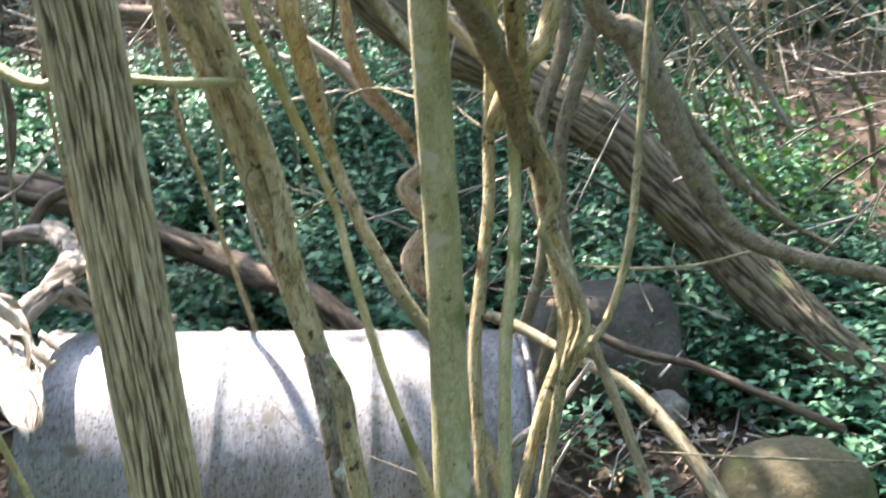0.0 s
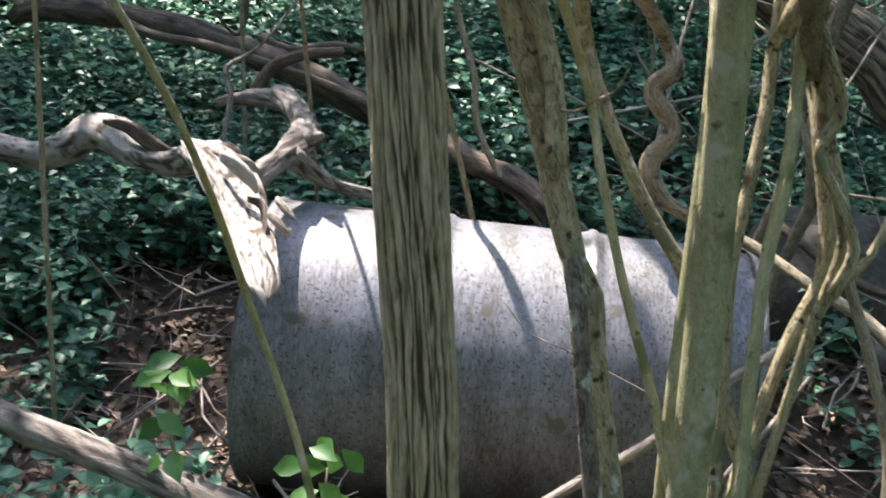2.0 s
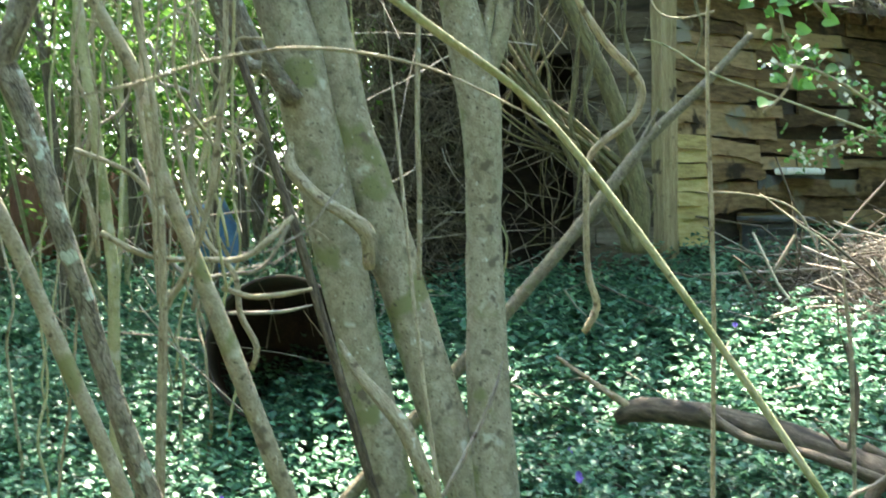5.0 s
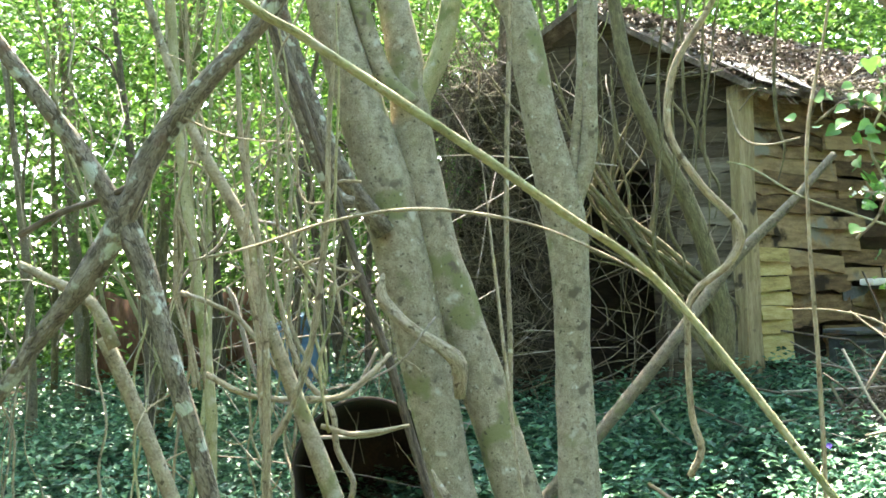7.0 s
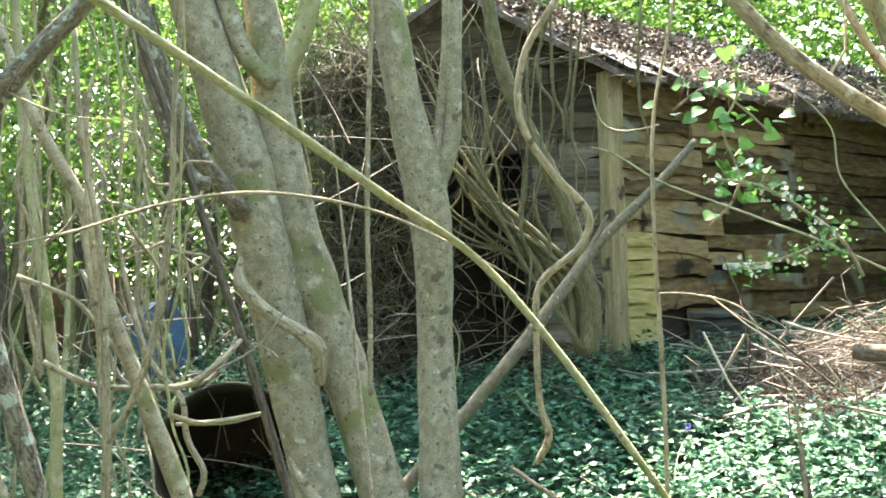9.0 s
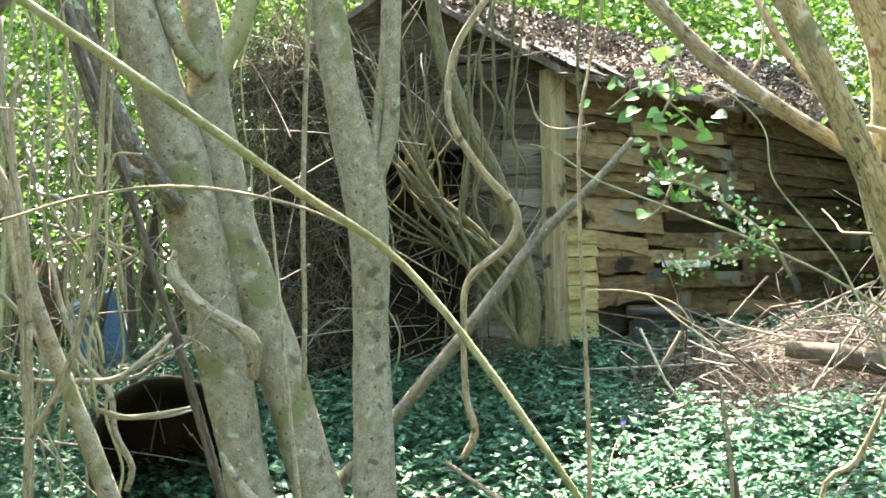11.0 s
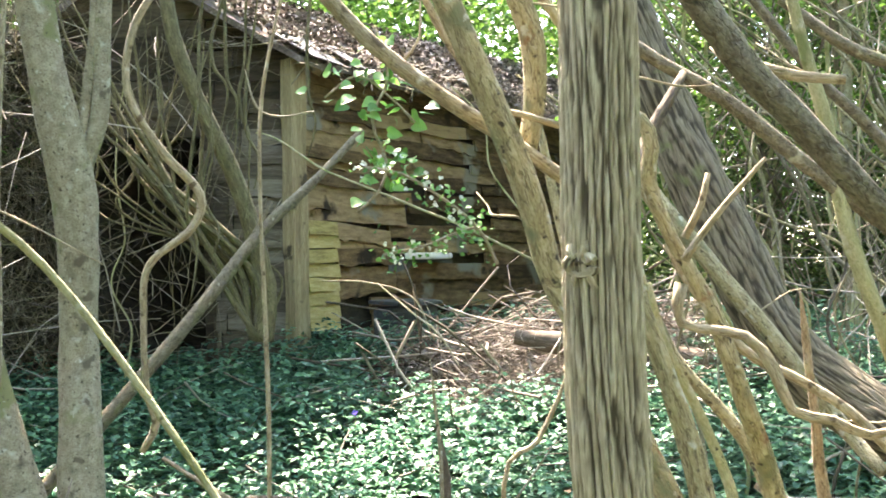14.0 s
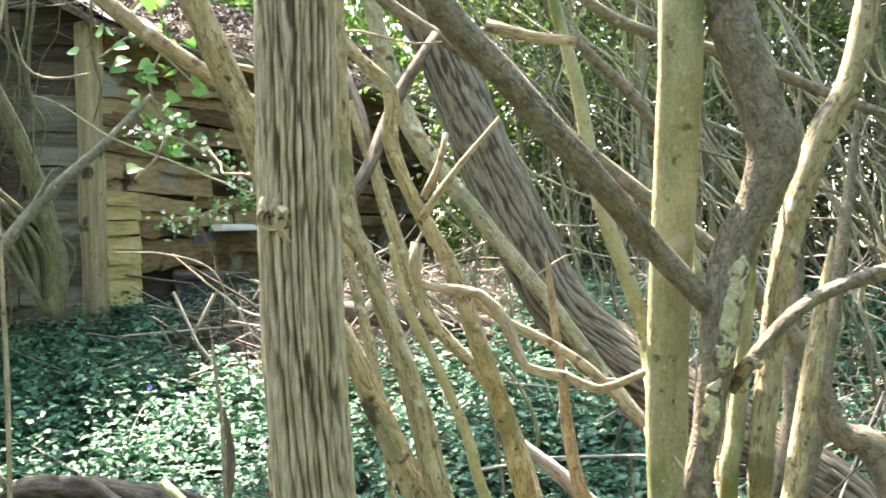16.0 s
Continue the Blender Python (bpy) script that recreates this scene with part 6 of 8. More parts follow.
single("hanging_vine", "thin dry vine hanging over the shed wall", "vine", [(-3.21, 5.608, 2.222, 0.003), (-3.16, 5.617, 2.694, 0.008), (-3.201, 5.577, 2.956, 0.011), (-3.109, 5.583, 4.047, 0.0045)], BARK_OLIVE, group="vines on the shed", sides=5, step=0.03, wander=0.03)
single("hanging_vine", "thin dry vine hanging over the shed wall", "vine", [(-3.374, 5.599, 2.629, 0.003), (-3.328, 5.611, 2.992, 0.008), (-3.37, 5.569, 3.259, 0.012), (-3.261, 5.592, 4.251, 0.0045)], BARK_OLIVE, group="vines on the shed", sides=5, step=0.03, wander=0.03)
single("hanging_vine", "thin dry vine hanging over the shed wall", "vine", [(-3.349, 5.392, 2.288, 0.003), (-3.303, 5.403, 2.672, 0.008), (-3.344, 5.363, 2.931, 0.011), (-3.279, 5.356, 3.925, 0.0045)], BARK_OLIVE, group="vines on the shed", sides=5, step=0.03, wander=0.03)
single("hanging_vine", "thin dry vine hanging over the shed wall", "vine", [(-2.545, 5.073, 2.514, 0.003), (-2.513, 5.086, 2.67, 0.007), (-2.55, 5.051, 2.9, 0.01), (-2.482, 5.061, 3.598, 0.004)], BARK_OLIVE, group="vines on the shed", sides=5, step=0.03, wander=0.03)
single("hanging_vine", "thin dry vine hanging over the shed wall", "vine", [(-3.217, 5.025, 1.784, 0.003), (-3.178, 5.036, 2.069, 0.008), (-3.216, 4.999, 2.311, 0.011), (-3.119, 5.02, 3.166, 0.004)], BARK_OLIVE, group="vines on the shed", sides=5, step=0.03, wander=0.03)
single("hanging_vine", "thin dry vine hanging over the shed wall", "vine", [(-3.165, 5.167, 2.024, 0.003), (-3.133, 5.182, 2.16, 0.008), (-3.172, 5.144, 2.407, 0.011), (-3.121, 5.141, 3.124, 0.004)], BARK_OLIVE, group="vines on the shed", sides=5, step=0.03, wander=0.03)
single("hanging_vine", "thin dry vine hanging over the shed wall", "vine", [(-3.16, 5.631, 2.416, 0.003), (-3.123, 5.646, 2.61, 0.008), (-3.164, 5.605, 2.873, 0.011), (-3.086, 5.616, 3.687, 0.0045)], BARK_OLIVE, group="vines on the shed", sides=5, step=0.03, wander=0.03)
single("dead_log", "grey log lying under the brush heap", "log", [(-1.95, 6.75, 1.5, 0.045), (-1.7, 6.78, 1.46, 0.07), (-1.4, 6.8, 1.42, 0.078), (-1.0, 6.82, 1.36, 0.08), (-0.5, 6.85, 1.29, 0.08), (0.1, 6.9, 1.2, 0.07)], DEADBROWN, sides=12, step=0.035)
single("pale_stick", "pale forked stick arching out of the brush heap", "stick", [(-2.453, 5.728, 1.863, 0.0039), (-2.219, 5.621, 1.707, 0.0055), (-2.02, 5.496, 1.592, 0.007), (-1.859, 5.355, 1.428, 0.0028)], VINE, sides=7, step=0.03)
single("pale_stick", "pale bent stick in the brush heap", "stick", [(-2.905, 5.959, 1.886, 0.0031), (-2.661, 6.073, 1.868, 0.0055), (-2.386, 6.093, 1.773, 0.0062), (-2.242, 6.057, 1.527, 0.0035)], VINE, sides=7, step=0.03)
single("pale_stick", "thin forked stick rising from the groundcover", "stick", [(-0.98, 3.35, 0.0, 0.006), (-0.955, 3.12, 0.7, 0.006), (-0.911, 2.821, 1.332, 0.0062), (-0.827, 2.856, 1.447, 0.007), (-0.769, 2.879, 1.564, 0.0062), (-0.739, 2.89, 1.652, 0.0021)], VINE, sides=7, step=0.03)
single("pale_stick", "thin dead stem standing in the groundcover", "stick", [(-1.422, 3.838, 0.075, 0.0086), (-1.425, 3.82, 0.594, 0.0078), (-1.428, 3.801, 1.114, 0.0078), (-1.429, 3.795, 1.282, 0.0078), (-1.442, 3.784, 1.446, 0.0062), (-1.451, 3.775, 1.589, 0.0018)], BARK_GREY, sides=7, step=0.03)
single("pale_stick", "crooked pale stick over the rusty barrel", "stick", [(-3.933, 3.61, 1.762, 0.0109), (-4.029, 3.55, 1.58, 0.0101), (-4.138, 3.472, 1.532, 0.0109), (-4.37, 3.296, 1.568, 0.0109), (-4.47, 3.19, 2.023, 0.0133), (-4.499, 3.164, 2.078, 0.0046)], DEADWOOD, sides=7, step=0.03)
single("pale_stick", "pale stick lying across the rusty barrel", "stick", [(-4.489, 3.725, 1.311, 0.0101), (-4.283, 3.879, 1.311, 0.0101), (-4.144, 3.981, 1.343, 0.0038)], DEADWOOD, sides=7, step=0.03)
single("hanging_vine", "bent vine hooked over the rusty barrel", "vine", [(-2.94, 2.383, 1.296, 0.0109), (-2.921, 2.393, 1.369, 0.0109), (-2.958, 2.357, 1.481, 0.0109), (-2.965, 2.343, 1.61, 0.0101), (-3.032, 2.285, 1.723, 0.0101), (-3.073, 2.242, 1.908, 0.0094), (-3.104, 2.195, 2.24, 0.0031)], VINE, sides=7, step=0.03)
single("pale_stick", "upright dead stick with forked tip", "stick", [(-2.803, 2.107, -0.235, 0.0086), (-2.542, 2.304, 0.339, 0.0078), (-2.281, 2.501, 0.912, 0.0078), (-2.22, 2.547, 1.046, 0.0078), (-2.149, 2.605, 1.229, 0.007), (-2.124, 2.634, 1.344, 0.0021)], DEADWOOD, sides=7, step=0.03)
single("thin_sapling", "thin pale bare sapling standing in the groundcover", "sapling", [(-1.639, 2.021, -0.237, 0.0109), (-1.733, 2.044, 0.131, 0.0101), (-1.827, 2.068, 0.498, 0.0094), (-1.907, 2.088, 0.81, 0.0086), (-1.971, 2.1, 1.039, 0.0078), (-2.038, 2.125, 1.349, 0.0062), (-2.083, 2.146, 1.579, 0.0055), (-2.144, 2.175, 1.973, 0.0047), (-2.206, 2.203, 2.367, 0.0007)], VINE, sides=7, step=0.03)
single("thin_sapling", "thin pale bare sapling", "sapling", [(-1.532, 2.061, -0.226, 0.0094), (-1.638, 2.081, 0.139, 0.0086), (-1.744, 2.101, 0.503, 0.0086), (-1.776, 2.107, 0.613, 0.0086), (-1.856, 2.108, 0.813, 0.007), (-1.927, 2.109, 0.987, 0.0025)], VINE, sides=7, step=0.03)
single("hanging_vine", "thin twisted vine behind the broken branch", "vine", [(-1.311, 3.304, 0.618, 0.007), (-1.308, 3.327, 0.684, 0.0078), (-1.299, 3.362, 0.783, 0.0094), (-1.323, 3.386, 0.865, 0.0086), (-1.25, 3.413, 0.917, 0.0055), (-1.187, 3.444, 0.985, 0.0047), (-1.051, 3.511, 1.184, 0.0039), (-0.916, 3.578, 1.383, 0.0007)], DEADWOOD, sides=7, step=0.03)
single("hanging_vine", "wavy vine behind the furrowed tree", "vine", [(-0.315, 3.569, 0.388, 0.0078), (-0.375, 3.583, 0.456, 0.0086), (-0.475, 3.604, 0.557, 0.0101), (-0.561, 3.645, 0.711, 0.0125), (-0.582, 3.689, 0.85, 0.0125), (-0.635, 3.728, 0.987, 0.0109), (-0.706, 3.78, 1.221, 0.0094), (-0.777, 3.832, 1.455, 0.0014)], VINE, sides=7, step=0.03)
single("thin_sapling", "thin wavy sapling stem with knots", "sapling", [(-0.345, 3.26, -0.1, 0.009), (-0.468, 3.24, 0.387, 0.009), (-0.592, 3.1, 0.954, 0.009), (-0.638, 3.05, 1.165, 0.01), (-0.673, 3.047, 1.484, 0.0156), (-0.735, 3.052, 1.787, 0.0156), (-0.789, 3.052, 2.013, 0.014), (-0.836, 3.052, 2.259, 0.0117), (-0.882, 3.052, 2.504, 0.0018)], BARK_TAN, sides=7, step=0.03)
single("forked_limb", "pale forked limb snag in the groundcover", "branch", [(-1.488, 3.963, 1.291, 0.0086), (-1.461, 3.953, 1.1, 0.0164), (-1.482, 3.919, 0.906, 0.0078), (-1.566, 3.887, 0.988, 0.0047)], DEADBROWN, sides=7, step=0.03)
single("pale_stick", "thin pale cane leaning", "stick", [(0.058, 2.248, 0.426, 0.0016), (-0.039, 2.249, 0.467, 0.0016), (-0.148, 2.25, 0.513, 0.0016), (-0.22, 2.25, 0.538, 0.0016), (-0.283, 2.263, 0.603, 0.0007)], DEADWOOD, sides=7, step=0.03)
single("thin_cane", "thin horizontal cane behind the saplings", "cane", [(0.89, 2.85, 0.786, 0.0039), (0.742, 2.841, 0.754, 0.0047), (0.593, 2.838, 0.75, 0.0047), (0.431, 2.837, 0.762, 0.0018)], VINE, sides=7, step=0.03)
single("thin_cane", "thin pale cane near the mossy stone", "cane", [(1.04, 2.42, 0.374, 0.0031), (0.849, 2.416, 0.389, 0.0031), (0.696, 2.412, 0.401, 0.0031), (0.543, 2.41, 0.417, 0.0011)], VINE, sides=7, step=0.03)
single("brown_branch", "brown fallen branch among the groundcover", "branch", [(0.42, 3.559, 0.476, 0.016), (0.629, 3.337, 0.385, 0.015), (0.816, 3.234, 0.357, 0.013), (0.974, 3.125, 0.31, 0.013), (1.214, 3.008, 0.221, 0.014)], DEADBROWN, sides=12, step=0.035)
single("twining_vine", "thin pale crooked vine hanging in the thicket", "vine", [(-3.117, 2.175, 1.512, 0.005), (-3.09, 2.181, 1.743, 0.004), (-3.113, 2.154, 1.975, 0.004), (-3.122, 2.136, 2.207, 0.004), (-3.087, 2.148, 2.437, 0.003), (-3.063, 2.152, 2.668, 0.003), (-3.063, 2.141, 2.899, 0.003), (-3.063, 2.131, 3.149, 0.002), (-3.063, 2.122, 3.399, 0.0005)], VINE, group="thin vines of the thicket", sides=6, step=0.03, lump=0.2, wander=0.045)
single("twining_vine", "thin pale crooked vine hanging in the thicket", "vine", [(-3.018, 2.374, 1.657, 0.007), (-3.071, 2.329, 1.871, 0.007), (-3.059, 2.326, 2.083, 0.007), (-3.068, 2.31, 2.295, 0.006), (-3.03, 2.324, 2.505, 0.006), (-3.079, 2.281, 2.719, 0.005), (-3.004, 2.32, 2.928, 0.005), (-2.937, 2.355, 3.166, 0.004), (-2.869, 2.39, 3.404, 0.0005)], BARK_GREY, group="thin vines of the thicket", sides=6, step=0.03, lump=0.2, wander=0.045)
single("twining_vine", "thin pale crooked vine hanging in the thicket", "vine", [(-3.179, 1.977, 1.696, 0.007), (-3.197, 1.954, 1.893, 0.006), (-3.159, 1.97, 2.088, 0.006), (-3.196, 1.935, 2.285, 0.006), (-3.16, 1.949, 2.48, 0.005), (-3.165, 1.936, 2.676, 0.005), (-3.175, 1.919, 2.872, 0.004), (-3.185, 1.902, 3.121, 0.004), (-3.195, 1.884, 3.37, 0.0005)], VINE, group="thin vines of the thicket", sides=6, step=0.03, lump=0.2, wander=0.045)
single("twining_vine", "thin pale crooked vine hanging in the thicket", "vine", [(-2.58, 1.953, 1.589, 0.005), (-2.585, 1.94, 1.784, 0.005), (-2.54, 1.96, 1.977, 0.004), (-2.531, 1.956, 2.172, 0.004), (-2.515, 1.957, 2.366, 0.004), (-2.489, 1.964, 2.56, 0.003), (-2.485, 1.957, 2.755, 0.003), (-2.481, 1.95, 3.005, 0.003), (-2.477, 1.943, 3.255, 0.0005)], BARK_GREEN, group="thin vines of the thicket", sides=6, step=0.03, lump=0.2, wander=0.045)
single("twining_vine", "thin pale crooked vine hanging in the thicket", "vine", [(-2.814, 1.707, 1.724, 0.004), (-2.802, 1.706, 1.895, 0.003), (-2.777, 1.715, 2.065, 0.003), (-2.793, 1.695, 2.236, 0.003), (-2.764, 1.706, 2.406, 0.003), (-2.799, 1.674, 2.578, 0.003), (-2.744, 1.702, 2.747, 0.002), (-2.682, 1.733, 2.987, 0.002), (-2.621, 1.765, 3.227, 0.0005)], VINE, group="thin vines of the thicket", sides=6, step=0.03, lump=0.2, wander=0.045)
single("twining_vine", "thin pale crooked vine hanging in the thicket", "vine", [(-2.801, 2.022, 1.524, 0.006), (-2.783, 2.023, 1.738, 0.006), (-2.719, 2.055, 1.951, 0.005), (-2.79, 1.997, 2.168, 0.005), (-2.783, 1.991, 2.382, 0.005), (-2.779, 1.983, 2.597, 0.004), (-2.765, 1.981, 2.811, 0.004), (-2.752, 1.979, 3.061, 0.003), (-2.739, 1.977, 3.31, 0.0005)], BARK_GREY, group="thin vines of the thicket", sides=6, step=0.03, lump=0.2, wander=0.045)
single("twining_vine", "thin pale crooked vine hanging in the thicket", "vine", [(-3.645, 2.867, 1.477, 0.006), (-3.709, 2.81, 1.757, 0.006), (-3.67, 2.822, 2.033, 0.006), (-3.638, 2.83, 2.31, 0.005), (-3.656, 2.803, 2.588, 0.005), (-3.622, 2.812, 2.865, 0.004), (-3.591, 2.818, 3.142, 0.004), (-3.569, 2.822, 3.391, 0.003), (-3.546, 2.827, 3.64, 0.0005)], VINE, group="thin vines of the thicket", sides=6, step=0.03, lump=0.2, wander=0.045)
single("twining_vine", "thin pale crooked vine hanging in the thicket", "vine", [(-3.02, 2.37, 1.697, 0.006), (-3.058, 2.335, 1.903, 0.006), (-3.04, 2.336, 2.108, 0.005), (-3.072, 2.304, 2.314, 0.005), (-3.087, 2.284, 2.52, 0.005), (-3.069, 2.285, 2.725, 0.004), (-3.088, 2.262, 2.93, 0.004), (-3.106, 2.24, 3.178, 0.003), (-3.125, 2.218, 3.427, 0.0005)], BARK_GREEN, group="thin vines of the thicket", sides=6, step=0.03, lump=0.2, wander=0.045)
single("twining_vine", "thin pale crooked vine hanging in the thicket", "vine", [(-3.91, 2.198, -0.192, 0.005), (-3.804, 2.228, 0.58, 0.005), (-3.698, 2.259, 1.352, 0.005), (-3.66, 2.27, 1.629, 0.005), (-3.664, 2.254, 1.907, 0.004), (-3.636, 2.258, 2.185, 0.004), (-3.647, 2.237, 2.463, 0.004), (-3.595, 2.257, 2.74, 0.003), (-3.598, 2.241, 3.018, 0.003), (-3.6, 2.23, 3.268, 0.003), (-3.602, 2.218, 3.517, 0.0005)], VINE, group="thin vines of the thicket", sides=6, step=0.03, lump=0.2, wander=0.045)
single("twining_vine", "thin pale crooked vine hanging in the thicket", "vine", [(-4.136, 2.564, 1.491, 0.007), (-4.045, 2.61, 1.767, 0.007), (-4.101, 2.559, 2.048, 0.006), (-4.03, 2.592, 2.325, 0.006), (-4.019, 2.585, 2.604, 0.006), (-3.973, 2.602, 2.882, 0.005), (-3.883, 2.648, 3.158, 0.004), (-3.821, 2.68, 3.398, 0.004), (-3.759, 2.711, 3.638, 0.0005)], BARK_GREY, group="thin vines of the thicket", sides=6, step=0.03, lump=0.2, wander=0.045)
single("twining_vine", "thin pale crooked vine hanging in the thicket", "vine", [(-4.017, 2.603, 1.648, 0.011), (-4.025, 2.585, 1.899, 0.01), (-4.05, 2.556, 2.152, 0.009), (-4.045, 2.547, 2.403, 0.009), (-3.943, 2.602, 2.65, 0.008), (-3.949, 2.585, 2.902, 0.008), (-3.945, 2.575, 3.153, 0.007), (-3.942, 2.567, 3.403, 0.006), (-3.939, 2.559, 3.653, 0.0009)], VINE, group="thin vines of the thicket", sides=6, step=0.03, lump=0.2, wander=0.045)
single("twining_vine", "short pale curling vine tangled in the thicket", "vine", [(-2.704, 2.241, 2.328, 0.005), (-2.763, 2.202, 2.322, 0.005), (-2.787, 2.189, 2.269, 0.005), (-2.846, 2.149, 2.27, 0.005), (-2.866, 2.134, 2.324, 0.005), (-2.864, 2.132, 2.381, 0.005), (-2.881, 2.118, 2.436, 0.0023)], VINE, group="thin vines of the thicket", sides=6, step=0.02, lump=0.2, wander=0.02)
single("twining_vine", "short pale curling vine tangled in the thicket", "vine", [(-2.902, 2.817, 1.903, 0.004), (-2.946, 2.79, 1.85, 0.004), (-2.985, 2.767, 1.794, 0.004), (-3.035, 2.736, 1.747, 0.004), (-3.095, 2.698, 1.712, 0.004), (-3.158, 2.658, 1.682, 0.004), (-3.227, 2.612, 1.682, 0.0018)], DEADWOOD, group="thin vines of the thicket", sides=6, step=0.02, lump=0.2, wander=0.02)
single("twining_vine", "short pale curling vine tangled in the thicket", "vine", [(-3.559, 2.305, 2.161, 0.006), (-3.556, 2.303, 2.227, 0.006), (-3.548, 2.305, 2.293, 0.006), (-3.552, 2.299, 2.36, 0.006), (-3.536, 2.307, 2.424, 0.006), (-3.576, 2.277, 2.478, 0.006), (-3.643, 2.232, 2.489, 0.0027)], VINE, group="thin vines of the thicket", sides=6, step=0.02, lump=0.2, wander=0.02)
single("twining_vine", "short pale curling vine tangled in the thicket", "vine", [(-3.502, 2.464, 2.431, 0.007), (-3.494, 2.472, 2.363, 0.007), (-3.492, 2.477, 2.294, 0.007), (-3.426, 2.522, 2.269, 0.007), (-3.375, 2.558, 2.222, 0.007), (-3.37, 2.565, 2.154, 0.007), (-3.404, 2.546, 2.094, 0.0032)], DEADWOOD, group="thin vines of the thicket", sides=6, step=0.02, lump=0.2, wander=0.02)
single("twining_vine", "short pale curling vine tangled in the thicket", "vine", [(-3.368, 2.469, 2.523, 0.006), (-3.31, 2.51, 2.487, 0.006), (-3.316, 2.509, 2.42, 0.006), (-3.285, 2.532, 2.36, 0.006), (-3.28, 2.539, 2.293, 0.006), (-3.249, 2.563, 2.233, 0.006), (-3.247, 2.568, 2.166, 0.0027)], VINE, group="thin vines of the thicket", sides=6, step=0.02, lump=0.2, wander=0.02)
single("twining_vine", "short pale curling vine tangled in the thicket", "vine", [(-3.593, 2.536, 2.354, 0.006), (-3.651, 2.499, 2.312, 0.006), (-3.672, 2.489, 2.244, 0.006), (-3.712, 2.465, 2.185, 0.006), (-3.771, 2.428, 2.144, 0.006), (-3.82, 2.398, 2.093, 0.006), (-3.843, 2.386, 2.025, 0.0027)], DEADWOOD, group="thin vines of the thicket", sides=6, step=0.02, lump=0.2, wander=0.02)
single("twining_vine", "short pale curling vine tangled in the thicket", "vine", [(-2.744, 2.131, 1.965, 0.005), (-2.715, 2.147, 2.014, 0.005), (-2.671, 2.174, 2.051, 0.005), (-2.727, 2.136, 2.065, 0.005), (-2.777, 2.102, 2.093, 0.005), (-2.83, 2.068, 2.069, 0.005), (-2.884, 2.033, 2.05, 0.0023)], VINE, group="thin vines of the thicket", sides=6, step=0.02, lump=0.2, wander=0.02)
single("twining_vine", "short pale curling vine tangled in the thicket", "vine", [(-3.479, 2.884, 2.501, 0.005), (-3.555, 2.834, 2.49, 0.005), (-3.612, 2.794, 2.539, 0.005), (-3.618, 2.786, 2.613, 0.005), (-3.688, 2.741, 2.584, 0.005), (-3.75, 2.702, 2.539, 0.005), (-3.796, 2.675, 2.479, 0.0023)], DEADWOOD, group="thin vines of the thicket", sides=6, step=0.02, lump=0.2, wander=0.02)
single("twining_vine", "short pale curling vine tangled in the thicket", "vine", [(-3.059, 2.504, 1.884, 0.006), (-3.07, 2.493, 1.948, 0.006), (-3.077, 2.485, 2.012, 0.006), (-3.094, 2.47, 2.074, 0.006), (-3.151, 2.431, 2.107, 0.006), (-3.215, 2.388, 2.124, 0.006), (-3.269, 2.354, 2.086, 0.0027)], VINE, group="thin vines of the thicket", sides=6, step=0.02, lump=0.2, wander=0.02)

# ---- plants: leaves in quantity ----
def leaf_quads(base, out, up, length, width, fold=0.18, droop=0.15):
    """Each leaf as four quads: two halves folded along a drooping midrib. base, out, up: (N, 3); length, width: (N,)."""
    side = np.cross(out, up)
    side /= np.linalg.norm(side, axis=1)[:, None] + 1e-9
    L, W = length[:, None], width[:, None]
    mid = base + out * L * 0.5
    tip = base + out * L - up * L * droop
    upm = up * (W * fold)
    a = mid + side * W * 0.5 + upm
    b = mid - side * W * 0.5 + upm
    base2 = base + out * L * 0.12
    q1 = np.stack([base, a - out * L * 0.12, a + out * L * 0.1, mid], 1)
    q2 = np.stack([mid, a + out * L * 0.1, tip, tip - out * L * 0.02], 1)
    q3 = np.stack([base, mid, b + out * L * 0.1, b - out * L * 0.12], 1)
    q4 = np.stack([mid, tip - out * L * 0.02, tip, b + out * L * 0.1], 1)
    return np.concatenate([q1, q2, q3, q4], 1).reshape(-1, 16, 3)


def leaf_mesh(verts16):
    """(N, 16, 3): one connected island a leaf (shared verts merged by index)."""
    n = len(verts16)
    pick = [0, 1, 2, 3, 6, 10, 11]        # base, a-, a+, mid, tip, b+, b-
    v = verts16[:, pick].reshape(-1, 3)
    quad = np.array([[0, 1, 2, 3], [0, 3, 5, 6]])
    tri = np.array([[3, 2, 4], [3, 4, 5]])
    off = (np.arange(n) * 7)[:, None, None]
    loops = np.concatenate([(quad[None] + off).reshape(n, 8), (tri[None] + off).reshape(n, 6)], 1).ravel()
    starts = (np.arange(n) * 14)[:, None] + np.array([0, 4, 8, 11])[None]
    me = bpy.data.meshes.new("leaves")
    me.vertices.add(n * 7)
    me.vertices.foreach_set("co", v.astype(np.float32).ravel())
    me.loops.add(n * 14)
    me.loops.foreach_set("vertex_index", loops.astype(np.int32))
    me.polygons.add(n * 4)
    me.polygons.foreach_set("loop_start", starts.ravel().astype(np.int32))
    me.polygons.foreach_set("use_smooth", np.ones(n * 4, bool))
    me.update(calc_edges=True)
    return me


def unit(v):
    return v / (np.linalg.norm(v, axis=1)[:, None] + 1e-9)


